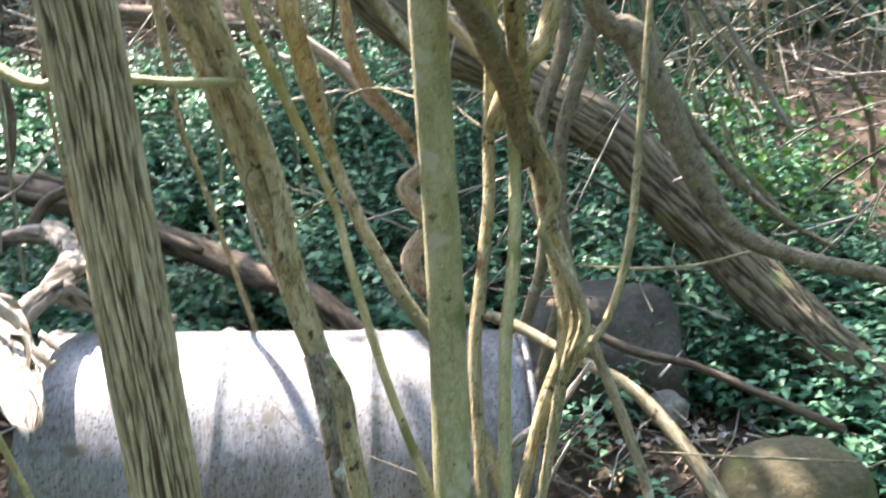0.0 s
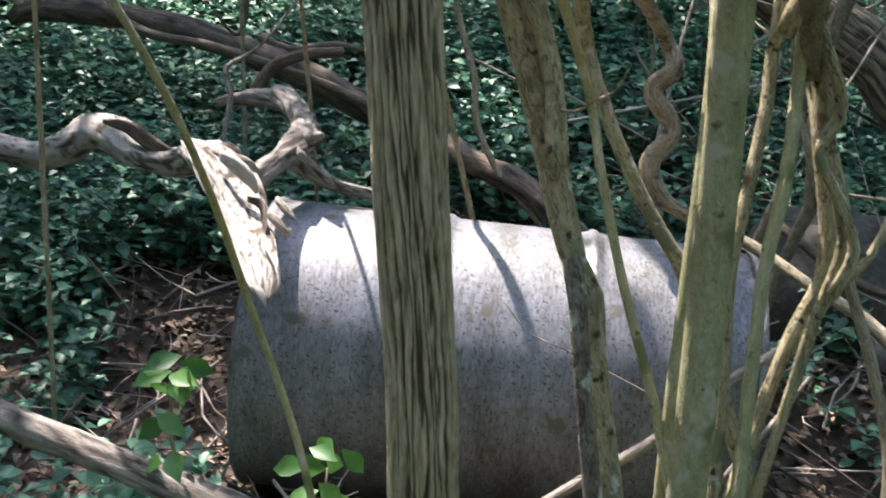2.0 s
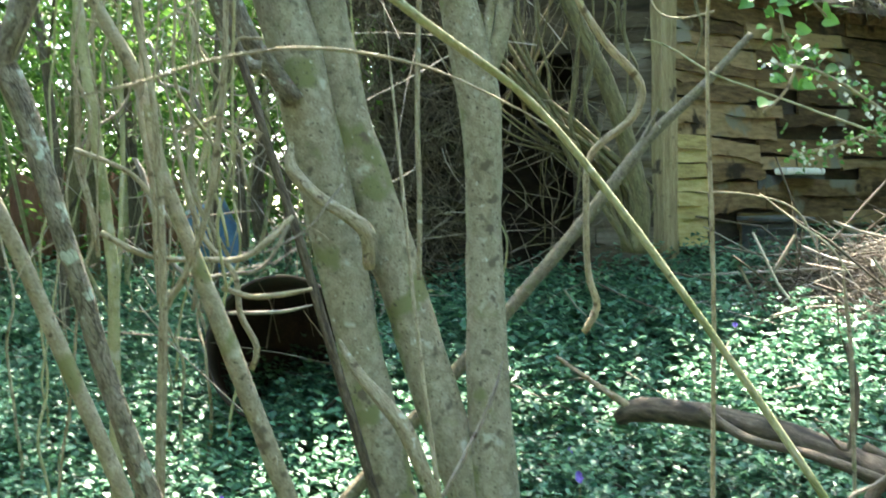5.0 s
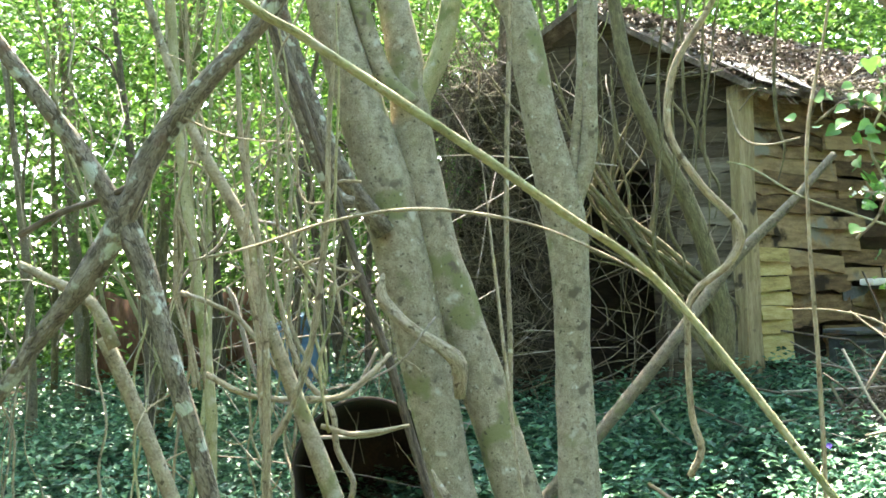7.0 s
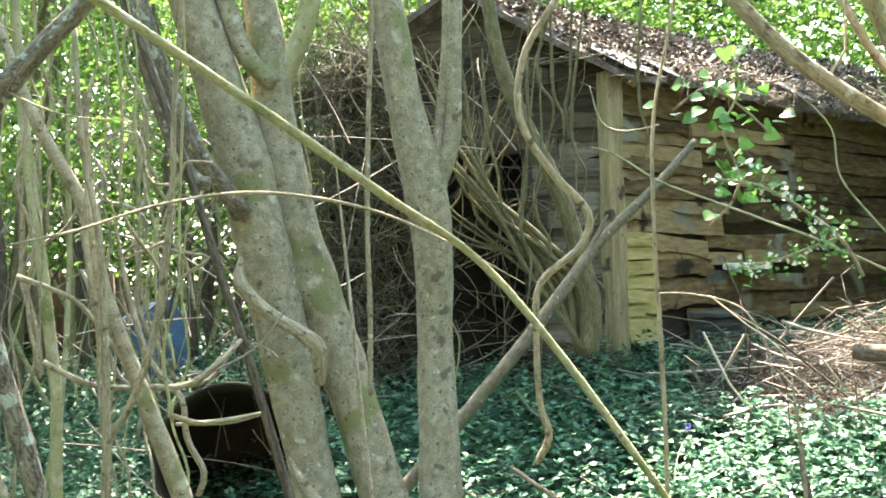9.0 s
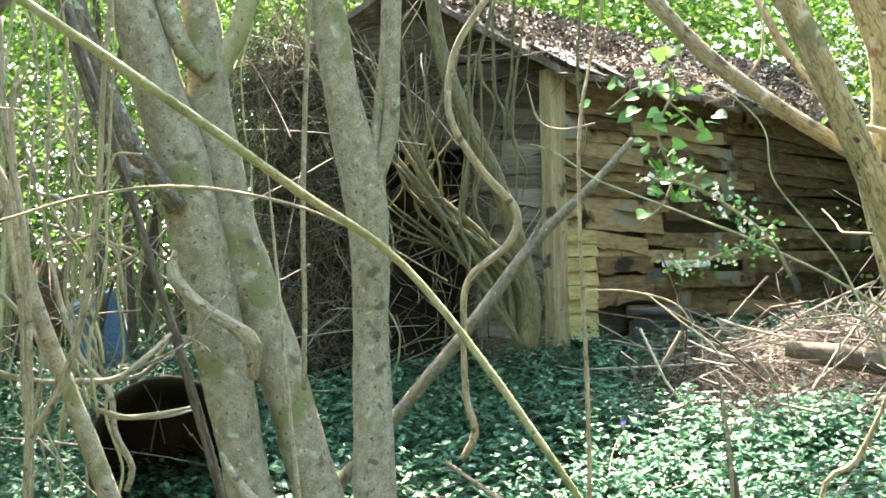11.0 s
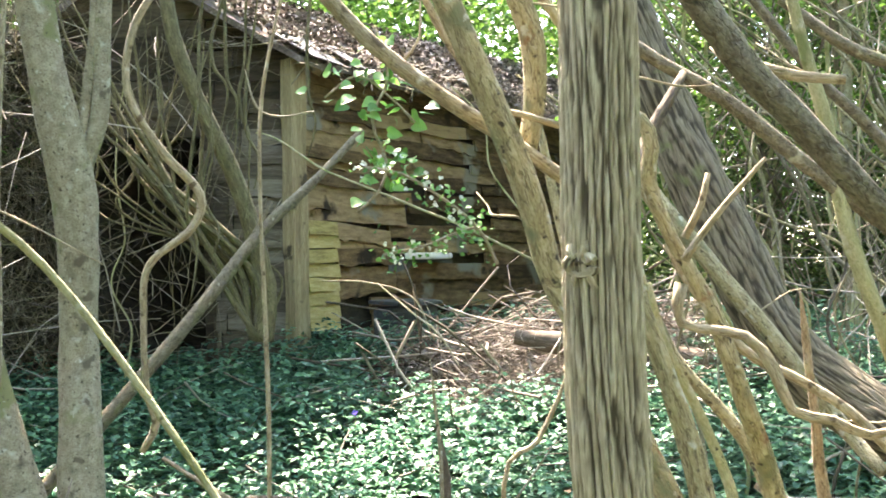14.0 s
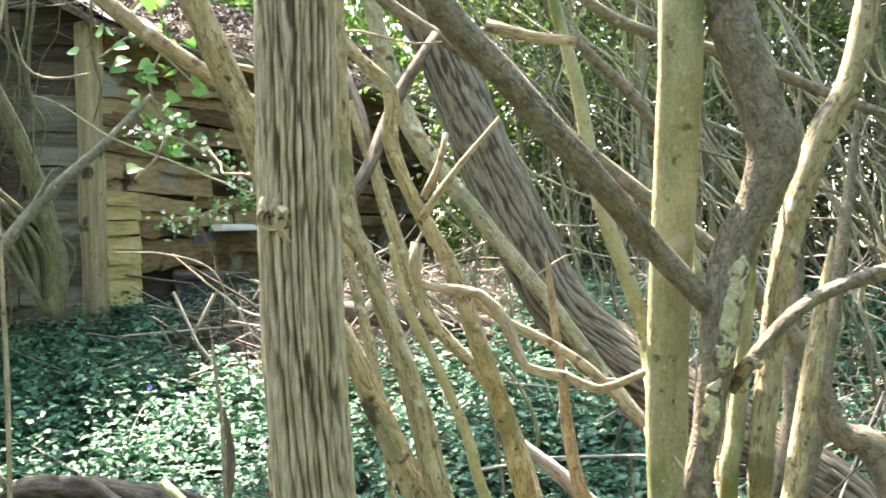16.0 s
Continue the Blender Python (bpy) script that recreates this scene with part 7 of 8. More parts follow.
def sprigs(x, y, rs, height=(0.1, 0.3), pairs=5, leaf=(0.04, 0.065), lean=0.5, z=None):
    """Sprigs with opposite leaf pairs rising from the ground; returns leaves as (N, 16, 3)."""
    n = len(x)
    z = ground_z(x, y) if z is None else z
    h = rs.uniform(*height, n)
    az = rs.uniform(0, 2 * math.pi, n)
    ln = rs.uniform(0, lean, n)
    stem = unit(np.stack([np.cos(az) * ln, np.sin(az) * ln, np.ones(n)], -1))
    root = np.stack([x, y, z], -1)
    out = []
    turn = rs.uniform(0, math.pi, n)
    for k in range(pairs):
        t = (k + 1) / pairs
        p = root + stem * (h * t)[:, None] + np.stack([np.cos(az), np.sin(az), 0 * az], -1) * (0.05 * t * t * ln)[:, None]
        turn = turn + math.pi / 2 + rs.normal(0, 0.3, n)
        for s in (0, math.pi):
            a = turn + s
            rise = rs.normal(0.25 if t > 0.9 else 0.0, 0.3, n)
            o = unit(np.stack([np.cos(a), np.sin(a), rise], -1))
            up = unit(np.stack([-np.cos(a) * rise, -np.sin(a) * rise, np.ones(n)], -1) + rs.normal(0, 0.25, (n, 3)))
            sz = rs.uniform(*leaf, n) * (0.75 if t > 0.9 else 1.0)
            out.append(leaf_quads(p, o, up, sz, sz * rs.uniform(0.5, 0.66, n)))
    return np.concatenate(out)


def near_any(x, y, spots):
    m = np.zeros(len(x), bool)
    for cx, cy, r in spots:
        m |= (x - cx) ** 2 + (y - cy) ** 2 < r * r
    return m


rs = np.random.default_rng(11)
BARE = [(-0.36, 2.85, 0.55), (-0.75, 2.75, 0.4), (0.05, 2.85, 0.42), (-1.25, 3.0, 0.35), (-1.4, 2.55, 0.3), (-1.95, 2.9, 0.25), (-1.1, 3.35, 0.25), (0.6, 2.7, 0.35), (-0.55, 3.45, 0.35), (-2.0, 7.2, 0.9), (-2.6, 6.9, 0.5), (-1.0, 6.75, 0.25), (-0.5, 6.45, 0.15), (-0.5, 3.72, 0.28), (0.2, 3.6, 0.35), (-1.5, 3.35, 0.28), (-0.05, 4.2, 0.22), (-2.35, 3.2, 0.3), (-1.0, 4.45, 0.2), (0.9, 3.3, 0.3)]


def groundcover(name, label, x0, x1, y0, y1, density, keep=0.0, **opt):
    n = int((x1 - x0) * (y1 - y0) * density)
    x, y = rs.uniform(x0, x1, n), rs.uniform(y0, y1, n)
    p = np.stack([x, y, 0 * x], -1)
    patch = vnoise(p * 0.8, 31) + 0.5 * vnoise(p * 2.3, 32)
    ok = (patch > keep) & ~near_any(x, y, BARE)
    sx, sy = x - CX, y - CY
    det = RD[0] * LD[1] - RD[1] * LD[0]
    a, b = (sx * LD[1] - sy * LD[0]) / det, (RD[0] * sy - RD[1] * sx) / det
    ok &= ~((a > -0.05) & (a < 5.3) & (b > -0.05) & (b < 2.4))
    ob = part(name, leaf_mesh(sprigs(x[ok], y[ok], rs, **opt)), LEAF_GROUND)
    return tagged(ob, label, "groundcover", kind="stuff")


groundcover("groundcover", "dense glossy dark green trailing groundcover leaves", -3.0, 0.2, 3.1, 7.4, 620, -0.85, height=(0.1, 0.38), leaf=(0.042, 0.075))
groundcover("groundcover", "dense glossy dark green trailing groundcover leaves", -7.5, -3.0, 2.4, 7.4, 380, -0.85, height=(0.12, 0.42), leaf=(0.05, 0.085))
groundcover("groundcover", "sparser glossy groundcover among dead leaves", 0.2, 4.0, 2.2, 7.5, 300, -0.2, height=(0.08, 0.3), leaf=(0.04, 0.07))
groundcover("groundcover", "glossy groundcover running under the leaning stems", -0.2, 1.8, 3.4, 6.3, 330, -0.8, height=(0.08, 0.3), leaf=(0.042, 0.072))
groundcover("groundcover", "glossy groundcover in front of the brush heap", -1.8, -0.3, 5.0, 6.7, 260, -3.0, height=(0.1, 0.34), leaf=(0.045, 0.075))
groundcover("groundcover", "glossy groundcover sprigs at the clearing's edge", -3.0, -0.9, 1.9, 3.1, 420, -0.35, height=(0.1, 0.32), leaf=(0.045, 0.075))
groundcover("groundcover", "groundcover spreading under the thicket", -12.5, -7.5, 3.0, 7.4, 130, -0.7, height=(0.15, 0.4), leaf=(0.07, 0.11))
groundcover("groundcover", "far groundcover under the trees", -14, 6, 7.4, 13, 90, -0.4, height=(0.1, 0.35), leaf=(0.06, 0.09))

groundcover("groundcover", "groundcover patches on the near side of the clearing", -9, 7, -4, 1.9, 60, 0.0, height=(0.08, 0.25), leaf=(0.06, 0.1))  # behind the walker
groundcover("groundcover", "groundcover running on beside the clearing", 4, 9, 1.9, 10, 90, -0.3, height=(0.1, 0.3), leaf=(0.07, 0.1))
groundcover("groundcover", "groundcover running on under the thicket", -12.5, -7.5, -2, 3, 70, -0.3, height=(0.1, 0.3), leaf=(0.07, 0.1))


def litter(n, x0, x1, y0, y1):
    x, y = rs.uniform(x0, x1, n), rs.uniform(y0, y1, n)
    a = rs.uniform(0, 2 * math.pi, n)
    tilt = rs.normal(0, 0.35, (n, 2))
    o = unit(np.stack([np.cos(a), np.sin(a), tilt[:, 0]], -1))
    up = unit(np.stack([tilt[:, 1], -tilt[:, 0], np.ones(n)], -1))
    base = np.stack([x, y, ground_z(x, y) + rs.uniform(0.0, 0.025, n)], -1)
    s = rs.uniform(0.02, 0.05, n)
    return leaf_quads(base, o, up, s, s * rs.uniform(0.4, 0.8, n), 0.3, 0.25)


tagged(part("leaf_litter", leaf_mesh(np.concatenate([litter(16000, -3, 3, 1.8, 4.5), litter(9000, -6, 4, 4, 8.5), litter(9000, -7, 6, -4, 1.9)])), LITTER), "scattered dry brown dead leaves", "leaf litter", kind="stuff")


def twigs(n, sampler, length, radius, rise=0.25, bend=0.3):
    """Bent three-sided twigs as one mesh."""
    P = sampler(n)
    a = rs.uniform(0, 2 * math.pi, n)
    d = unit(np.stack([np.cos(a), np.sin(a), rs.normal(0, rise, n)], -1))
    L = rs.uniform(*length, n)
    side = unit(np.cross(d, np.array([0, 0, 1.0]) + rs.normal(0, 0.2, (n, 3))))
    up = np.cross(side, d)
    r = rs.uniform(*radius, n)
    k = 5
    rows = []
    b1, b2 = rs.normal(0, bend, n), rs.normal(0, bend, n)
    for i in range(k):
        t = i / (k - 1) - 0.5
        c = P + d * (L * t)[:, None] + side * (b1 * L * (t * t - 0.1))[:, None] + up * (b2 * L * (abs(t) ** 3 - 0.05))[:, None]
        rr = (r * (1 - 0.6 * (t + 0.5)))[:, None]
        for e in range(4):
            g = e * math.pi / 2
            rows.append(c + (side * math.cos(g) + up * math.sin(g)) * rr)
    v = np.stack(rows, 1).reshape(-1, 3)
    f = []
    one = []
    for i in range(k - 1):
        for e in range(4):
            one.append((i * 4 + e, i * 4 + (e + 1) % 4, i * 4 + 4 + (e + 1) % 4, i * 4 + 4 + e))
    one = np.array(one)
    f = (one[None] + (np.arange(n) * k * 4)[:, None, None]).reshape(-1, 4)
    return mesh_of(v, f)


def on_ground(x0, x1, y0, y1, lift):
    def s(n):
        x, y = rs.uniform(x0, x1, n), rs.uniform(y0, y1, n)
        return np.stack([x, y, ground_z(x, y) + rs.uniform(0.01, lift, n)], -1)
    return s


def heap(cx, cy, rx, ry, h):
    def s(n):
        a, q = rs.uniform(0, 2 * math.pi, n), np.sqrt(rs.uniform(0, 1, n))
        x, y = cx + rx * q * np.cos(a), cy + ry * q * np.sin(a)
        return np.stack([x, y, ground_z(x, y) + h * (1 - q * q) * rs.uniform(0.2, 1.0, n) + 0.02], -1)
    return s


tagged(part("fallen_twigs", twigs(820, on_ground(-2.6, 2.2, 2.0, 4.6, 0.16), (0.15, 0.8), (0.0018, 0.006), 0.35, 0.5), TWIG), "thin dry twigs strewn on the ground", "twigs", kind="stuff")
tagged(part("fallen_twigs", twigs(260, on_ground(-6, 3, 4.5, 7.5, 0.35), (0.2, 0.9), (0.003, 0.008)), TWIG), "dry twigs lying in the groundcover", "twigs", kind="stuff")
tagged(part("brush_pile", twigs(130, heap(-1.8, 7.0, 1.5, 1.0, 0.7), (0.5, 1.5), (0.005, 0.012), 0.6, 0.9), TWIG), "pale larger sticks thrown on the brush heap", "brush pile", kind="stuff")
tagged(part("leaf_litter", leaf_mesh(np.concatenate([litter(2600, -3.0, -1.2, 6.2, 7.3), litter(900, 0.4, 1.6, 3.4, 4.6), litter(1500, -1.2, 0.4, 5.8, 6.9)])), LITTER_PALE), "pinkish grey bleached dead leaves by the brush heap", "leaf litter", kind="stuff")
tagged(part("brush_pile", twigs(1700, heap(-1.6, 7.3, 1.35, 0.8, 0.5), (0.15, 0.9), (0.0015, 0.006), 0.5, 1.1), TWIG), "heap of dry bare twigs and brush against the shed", "brush pile", kind="stuff")


# ---- background thicket ----
def leaf_cloud(centres, spread, n, leaf, flat=1.0):
    c = centres[rs.integers(0, len(centres), n)] + rs.normal(0, 1, (n, 3)) * np.array([spread, spread, spread * flat])
    a = rs.uniform(0, 2 * math.pi, n)
    tl = rs.normal(-0.2, 0.45, n)
    o = unit(np.stack([np.cos(a), np.sin(a), tl], -1))
    up = unit(np.stack([-np.cos(a) * tl, -np.sin(a) * tl, np.ones(n)], -1) + rs.normal(0, 0.35, (n, 3)))
    s = rs.uniform(*leaf, n)
    return leaf_quads(c, o, up, s, s * rs.uniform(0.35, 0.55, n))


def blades(base, out, up, length, width):
    """Small far leaves, one rhombus each."""
    side = unit(np.cross(out, up)) * (width / 2)[:, None]
    mid = base + out * (length * 0.45)[:, None]
    tip = base + out * length[:, None] - up * (length * 0.12)[:, None]
    return quads(np.stack([base, mid + side, tip, mid - side], 1), 4)


def blade_cloud(centres, spread, n, leaf, r):
    c = centres[r.integers(0, len(centres), n)] + r.normal(0, 1, (n, 3)) * spread
    a, tl = r.uniform(0, 2 * math.pi, n), r.normal(-0.2, 0.45, n)
    o = unit(np.stack([np.cos(a), np.sin(a), tl], -1))
    up = unit(np.stack([-np.cos(a) * tl, -np.sin(a) * tl, np.ones(n)], -1) + r.normal(0, 0.4, (n, 3)))
    s = r.uniform(*leaf, n)
    return blades(c, o, up, s, s * r.uniform(0.4, 0.6, n))


def thicket_sapling(seed, leafy):
    r = np.random.default_rng(seed)
    ob = thing("thicket_sapling", (0, 0, 0), "thin green sapling with fine light leaves behind the clearing", "sapling", "background thicket")
    x, y, pts = 0.0, 0.0, []
    lean = r.normal(0, 0.12, 2)
    for k in range(6):
        pts.append((x, y, k * 0.95 - 0.1, 0.024 * (1 - k / 7)))
        x, y = x + lean[0] + r.normal(0, 0.07), y + lean[1] + r.normal(0, 0.07)
    limb(ob, "stem", pts, BARK_GREEN, sides=7, step=0.12, lump=0.06)
    cents = []
    for k in range(12):
        z = r.uniform(0.9, 4.4)
        i = min(4, int(z / 0.95))
        bx, by = pts[i][0], pts[i][1]
        a, L = r.uniform(0, 6.28), r.uniform(0.4, 1.0)
        tip = (bx + L * math.cos(a), by + L * math.sin(a), z + r.uniform(0.1, 0.6))
        limb(ob, "twig", [(bx, by, z, 0.006), ((bx + tip[0]) / 2, (by + tip[1]) / 2, z + 0.25, 0.004), (*tip, 0.002)], VINE, sides=4, step=0.15)
        for t in (0.35, 0.6, 0.8, 1.0):
            cents.append((bx + (tip[0] - bx) * t, by + (tip[1] - by) * t, z + (tip[2] - z) * t))
    part("foliage", leaf_mesh(leaf_cloud(np.array(cents), 0.14, leafy, (0.04, 0.085))), LEAF_CROWN, ob)
    return ob


def far_spots(n, seed):
    r = np.random.default_rng(seed)
    got = []
    while len(got) < n:
        d, a = r.uniform(7.6, 13.5), r.uniform(-62, 26)
        x, y = d * math.sin(radians(a)), d * math.cos(radians(a))
        sx, sy = x - CX, y - CY
        det = RD[0] * LD[1] - RD[1] * LD[0]
        p, q = (sx * LD[1] - sy * LD[0]) / det, (RD[0] * sy - RD[1] * sx) / det
        if -0.9 < p < 4.9 and -1.4 < q < 2.9:
            continue
        if -34 < a < -8 and d < 10.5:
            continue
        got.append((x, y))
    return got


spots = far_spots(70, 3)
makers = [thicket_sapling(s, 900) for s in (1, 2, 3, 4)]
for i, (x, y) in enumerate(spots):
    zz = float(ground_z(np.array([x]), np.array([y]))[0])
    m = pose(x, y, zz, 0, 0, 137.5 * i)
    if i < 4:
        makers[i].matrix_basis = m
    else:
        copy_thing(makers[i % 4], m)


def far_wood(n, d0, d1, a0, a1, z1, leaf, seed, name, material=LEAF_CROWN, spread=0.45):
    r = np.random.default_rng(seed)
    m = n // 90
    a, d = np.radians(r.uniform(a0, a1, m)), r.uniform(d0, d1, m)
    c = np.stack([d * np.sin(a), d * np.cos(a), r.uniform(0.8, z1, m)], -1)
    ob = part(name, blade_cloud(c, spread, n, leaf, r), material)
    return tagged(ob, "sunlit green foliage filling in the woods around the clearing", "foliage", kind="stuff")


far_wood(190000, 12, 19, -80, 5, 8.0, (0.06, 0.13), 8, "far_woods", LEAF_CROWN, 0.55)
far_wood(240000, 9.8, 15, -9, 42, 6.5, (0.04, 0.085), 9, "far_woods", LEAF_DARK, 0.4)
far_wood(110000, 20, 28, -88, 46, 12.0, (0.3, 0.5), 12, "far_woods", LEAF_CROWN, 0.9)
# Unseen ring of foliage behind the camera, added to cut the sky light.
far_wood(80000, 8.5, 14, 42, 280, 11.0, (0.35, 0.6), 10, "unseen_woods", LEAF_CROWN, 0.6)

# canopy overhead, out of view, with gaps set along the sun's way to light chosen spots
GAPS = [(-0.45, 2.7, 0.6, 0.62), (-0.75, 2.45, 0.7, 0.45), (-0.88, 2.3, 0.7, 0.4), (-1.5, 3.15, 0.7, 0.25), (-2.1, 6.9, 1.6, 0.3), (1.9, 5.5, 0.7, 1.1), (0.15, 2.0, 0.9, 0.6), (-0.6, 4.6, 0.7, 0.25), (0.4, 4.3, 0.6, 0.3), (-1.4, 5.9, 1.2, 0.3), (-2.5, 6.1, 1.3, 0.45), (-3.2, 5.3, 1.1, 0.6), (-4.4, 4.6, 1.0, 0.5), (-5.2, 3.8, 0.9, 0.4), (-3.0, 6.6, 3.0, 0.4), (-7.5, 9.0, 2.0, 1.6), (-10, 8.0, 2.0, 1.6)]
# Ground spots where extra canopy leaves are added to block the sun.
SHADE = [(-1.6, 3.9, 0.9), (-2.3, 3.4, 0.8), (-0.9, 4.3, 0.5), (-0.2, 4.0, 0.35), (1.0, 2.8, 0.6), (0.6, 3.3, 0.5), (-2.6, 4.4, 0.6), (-1.9, 2.7, 0.5), (-1.4, 4.7, 0.6), (-0.5, 4.9, 0.6), (-2.9, 3.2, 0.6)]


def canopy(n, seed):
    r = np.random.default_rng(seed)
    x, y, z = r.uniform(-13, 7, n), r.uniform(-4, 14, n), r.uniform(5.2, 8.0, n)
    gx, gy = x - SUN_DIR.x / SUN_DIR.z * (z - 1.0), y - SUN_DIR.y / SUN_DIR.z * (z - 1.0)
    ok = vnoise(np.stack([x, y, z * 0.6], -1) * 1.1, 77) + 0.6 * vnoise(np.stack([gx, gy, 0 * x], -1) * 3.3, 78) > -0.22
    # Thinned over the near side to let more light in.
    ok = (ok & ((y > 1.0) | (r.random(n) < 0.8))) | near_any(gx, gy, SHADE)
    for px, py, pz, pr in GAPS:
        hx, hy = x - SUN_DIR.x / SUN_DIR.z * (z - pz), y - SUN_DIR.y / SUN_DIR.z * (z - pz)
        ok &= (hx - px) ** 2 + (hy - py) ** 2 > pr * pr * (0.15 + 1.1 * r.random(n))
    c = np.stack([x, y, z], -1)[ok]
    thick = c[near_any(gx[ok], gy[ok], SHADE)]
    c = np.concatenate([c] + [thick + r.normal(0, 0.12, thick.shape) for _ in range(2)])
    k = len(c)
    a, tl = r.uniform(0, 2 * math.pi, k), r.normal(-0.1, 0.4, k)
    o = unit(np.stack([np.cos(a), np.sin(a), tl], -1))
    up = unit(np.stack([-np.cos(a) * tl, -np.sin(a) * tl, np.ones(k)], -1) + r.normal(0, 0.3, (k, 3)))
    s = r.uniform(0.10, 0.17, k)
    return blades(c, o, up, s, s * 0.6)


tagged(part("canopy", canopy(60000, 15), LEAF_CROWN), "leafy tree canopy overhead, out of view, its gaps and clumps set to shape the light", "canopy", kind="stuff")

# unseen tree crown, added high up to shade the shed's gable and the groundcover
shade_tree = thing("overhanging_crown", (CX + 1.2, CY + 3.2, 1.4), "unseen leafy tree crown added high over the shed to block the sun", "tree")
limb(shade_tree, "trunk", [(CX + 3.2, CY + 4.6, 1.0, 0.14), (CX + 3.0, CY + 4.5, 4.0, 0.12), (CX + 2.2, CY + 4.0, 6.5, 0.09), (CX + 0.6, CY + 3.4, 7.8, 0.04)], BARK_BROWN, sides=14, step=0.1)
gc_c = np.stack([rs.uniform(-4.4, -1.7, 60), rs.uniform(2.2, 4.6, 60), rs.uniform(6.6, 8.0, 60)], -1) + np.array([[CX, CY, 0]])
gc = part("crown", leaf_mesh(leaf_cloud(gc_c, 0.3, 3600, (0.09, 0.16))), LEAF_CROWN, shade_tree)
gc.matrix_parent_inverse = shade_tree.matrix_basis.inverted()
# Second unseen leaf cloud, placed to shade the groundcover behind the tank.
gs_c = np.stack([rs.uniform(-3.0, -0.9, 40), rs.uniform(6.6, 8.4, 40), rs.uniform(6.4, 7.5, 40)], -1)
gs = part("crown", leaf_mesh(leaf_cloud(gs_c, 0.3, 1300, (0.1, 0.17))), LEAF_CROWN, shade_tree)
gs.matrix_parent_inverse = shade_tree.matrix_basis.inverted()

# ---- tangles, small plants and stones ----
def shed_box(a0, a1, b0, b1, z0, z1):
    def s(n):
        a, b, z = rs.uniform(a0, a1, n), rs.uniform(b0, b1, n), rs.uniform(z0, z1, n)
        return np.stack([CX + a * RD[0] + b * LD[0], CY + a * RD[1] + b * LD[1], z], -1)
    return s


def box(x0, x1, y0, y1, z0, z1):
    def s(n):
        x, y = rs.uniform(x0, x1, n), rs.uniform(y0, y1, n)
        return np.stack([x, y, ground_z(x, y) + rs.uniform(z0, z1, n)], -1)
    return s


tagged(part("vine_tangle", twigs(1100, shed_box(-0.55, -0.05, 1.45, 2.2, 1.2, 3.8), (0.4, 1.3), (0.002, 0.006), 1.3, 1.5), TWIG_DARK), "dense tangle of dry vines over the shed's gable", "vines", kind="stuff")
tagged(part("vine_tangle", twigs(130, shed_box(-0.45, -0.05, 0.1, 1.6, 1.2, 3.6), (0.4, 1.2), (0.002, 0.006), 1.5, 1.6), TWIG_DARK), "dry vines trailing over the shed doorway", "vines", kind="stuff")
tagged(part("roof_litter", twigs(700, shed_box(-0.2, 5.4, -0.2, 0.9, 3.62, 3.66), (0.08, 0.4), (0.002, 0.007), 0.25, 0.5), TWIG), "dead leaves and twigs heaped on the shed roof", "roof litter", kind="stuff")
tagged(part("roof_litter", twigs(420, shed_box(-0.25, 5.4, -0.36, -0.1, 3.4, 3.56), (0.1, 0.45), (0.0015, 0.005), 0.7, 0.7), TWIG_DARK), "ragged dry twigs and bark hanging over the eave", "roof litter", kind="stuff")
tagged(part("undergrowth_twigs", twigs(300, box(-0.3, 2.6, 3.4, 6.8, 0.1, 1.2), (0.4, 1.3), (0.002, 0.007), 0.9, 0.5), TWIG), "tangled dry twigs and canes among the leaning stems", "twigs", kind="stuff")
tagged(part("undergrowth_twigs", twigs(200, box(-8, -4.2, 3.6, 8, 0.3, 2.8), (0.5, 1.6), (0.003, 0.007), 1.1, 0.5), TWIG), "tangled bare twigs and vines of the thicket", "twigs", kind="stuff")
tagged(part("undergrowth_twigs", twigs(900, box(-1.0, 5, 8.2, 11, 0.2, 4.6), (0.5, 2.2), (0.003, 0.012), 1.6, 0.5), TWIG), "grey upright stems and canes in the shade of the woods", "twigs", kind="stuff")


def roof_leaves(n):
    a, b = rs.uniform(-0.2, 5.4, n), rs.uniform(-0.2, 0.95, n)
    base = np.stack([CX + a * RD[0] + b * LD[0], CY + a * RD[1] + b * LD[1], 3.5 + (b + 0.22) * 0.615 - 0.05 * np.sin(np.pi * (a + 0.22) / 5.72) + rs.uniform(0, 0.05, n)], -1)
    t = rs.uniform(0, 2 * math.pi, n)
    o = unit(np.stack([np.cos(t), np.sin(t), rs.normal(0.1, 0.5, n)], -1))
    up = unit(np.array([[0, 0, 1.0]]) + rs.normal(0, 0.5, (n, 3)))
    s = rs.uniform(0.03, 0.075, n)
    return leaf_quads(base, o, up, s, s * 0.5, 0.35, 0.3)


tagged(part("roof_litter", leaf_mesh(roof_leaves(8000)), LITTER_GREY), "brown dead leaves lying thick on the shed roof", "roof litter", kind="stuff")


def heart_leaves(base, out, up, length):
    """Broad heart-shaped leaves, folded a little along the midrib, as one mesh."""
    side = unit(np.cross(out, up))
    shape = [(0.0, 0.0), (-0.1, 0.22), (0.02, 0.42), (0.25, 0.5), (0.5, 0.42), (0.75, 0.24), (1.0, 0.0), (0.75, -0.24), (0.5, -0.42), (0.25, -0.5), (0.02, -0.42), (-0.1, -0.22), (0.4, 0.0)]
    L = length[:, None]
    rows = [base + out * L * u + side * L * w + up * L * (0.28 * abs(w) - 0.22 * u * u) for u, w in shape]
    n = len(base)
    v = np.stack(rows, 1).reshape(-1, 3)
    tri = np.array([(12, i, (i + 1) % 12) for i in range(12)])
    return mesh_of(v, (tri[None] + (np.arange(n) * 13)[:, None, None]).reshape(-1, 3))


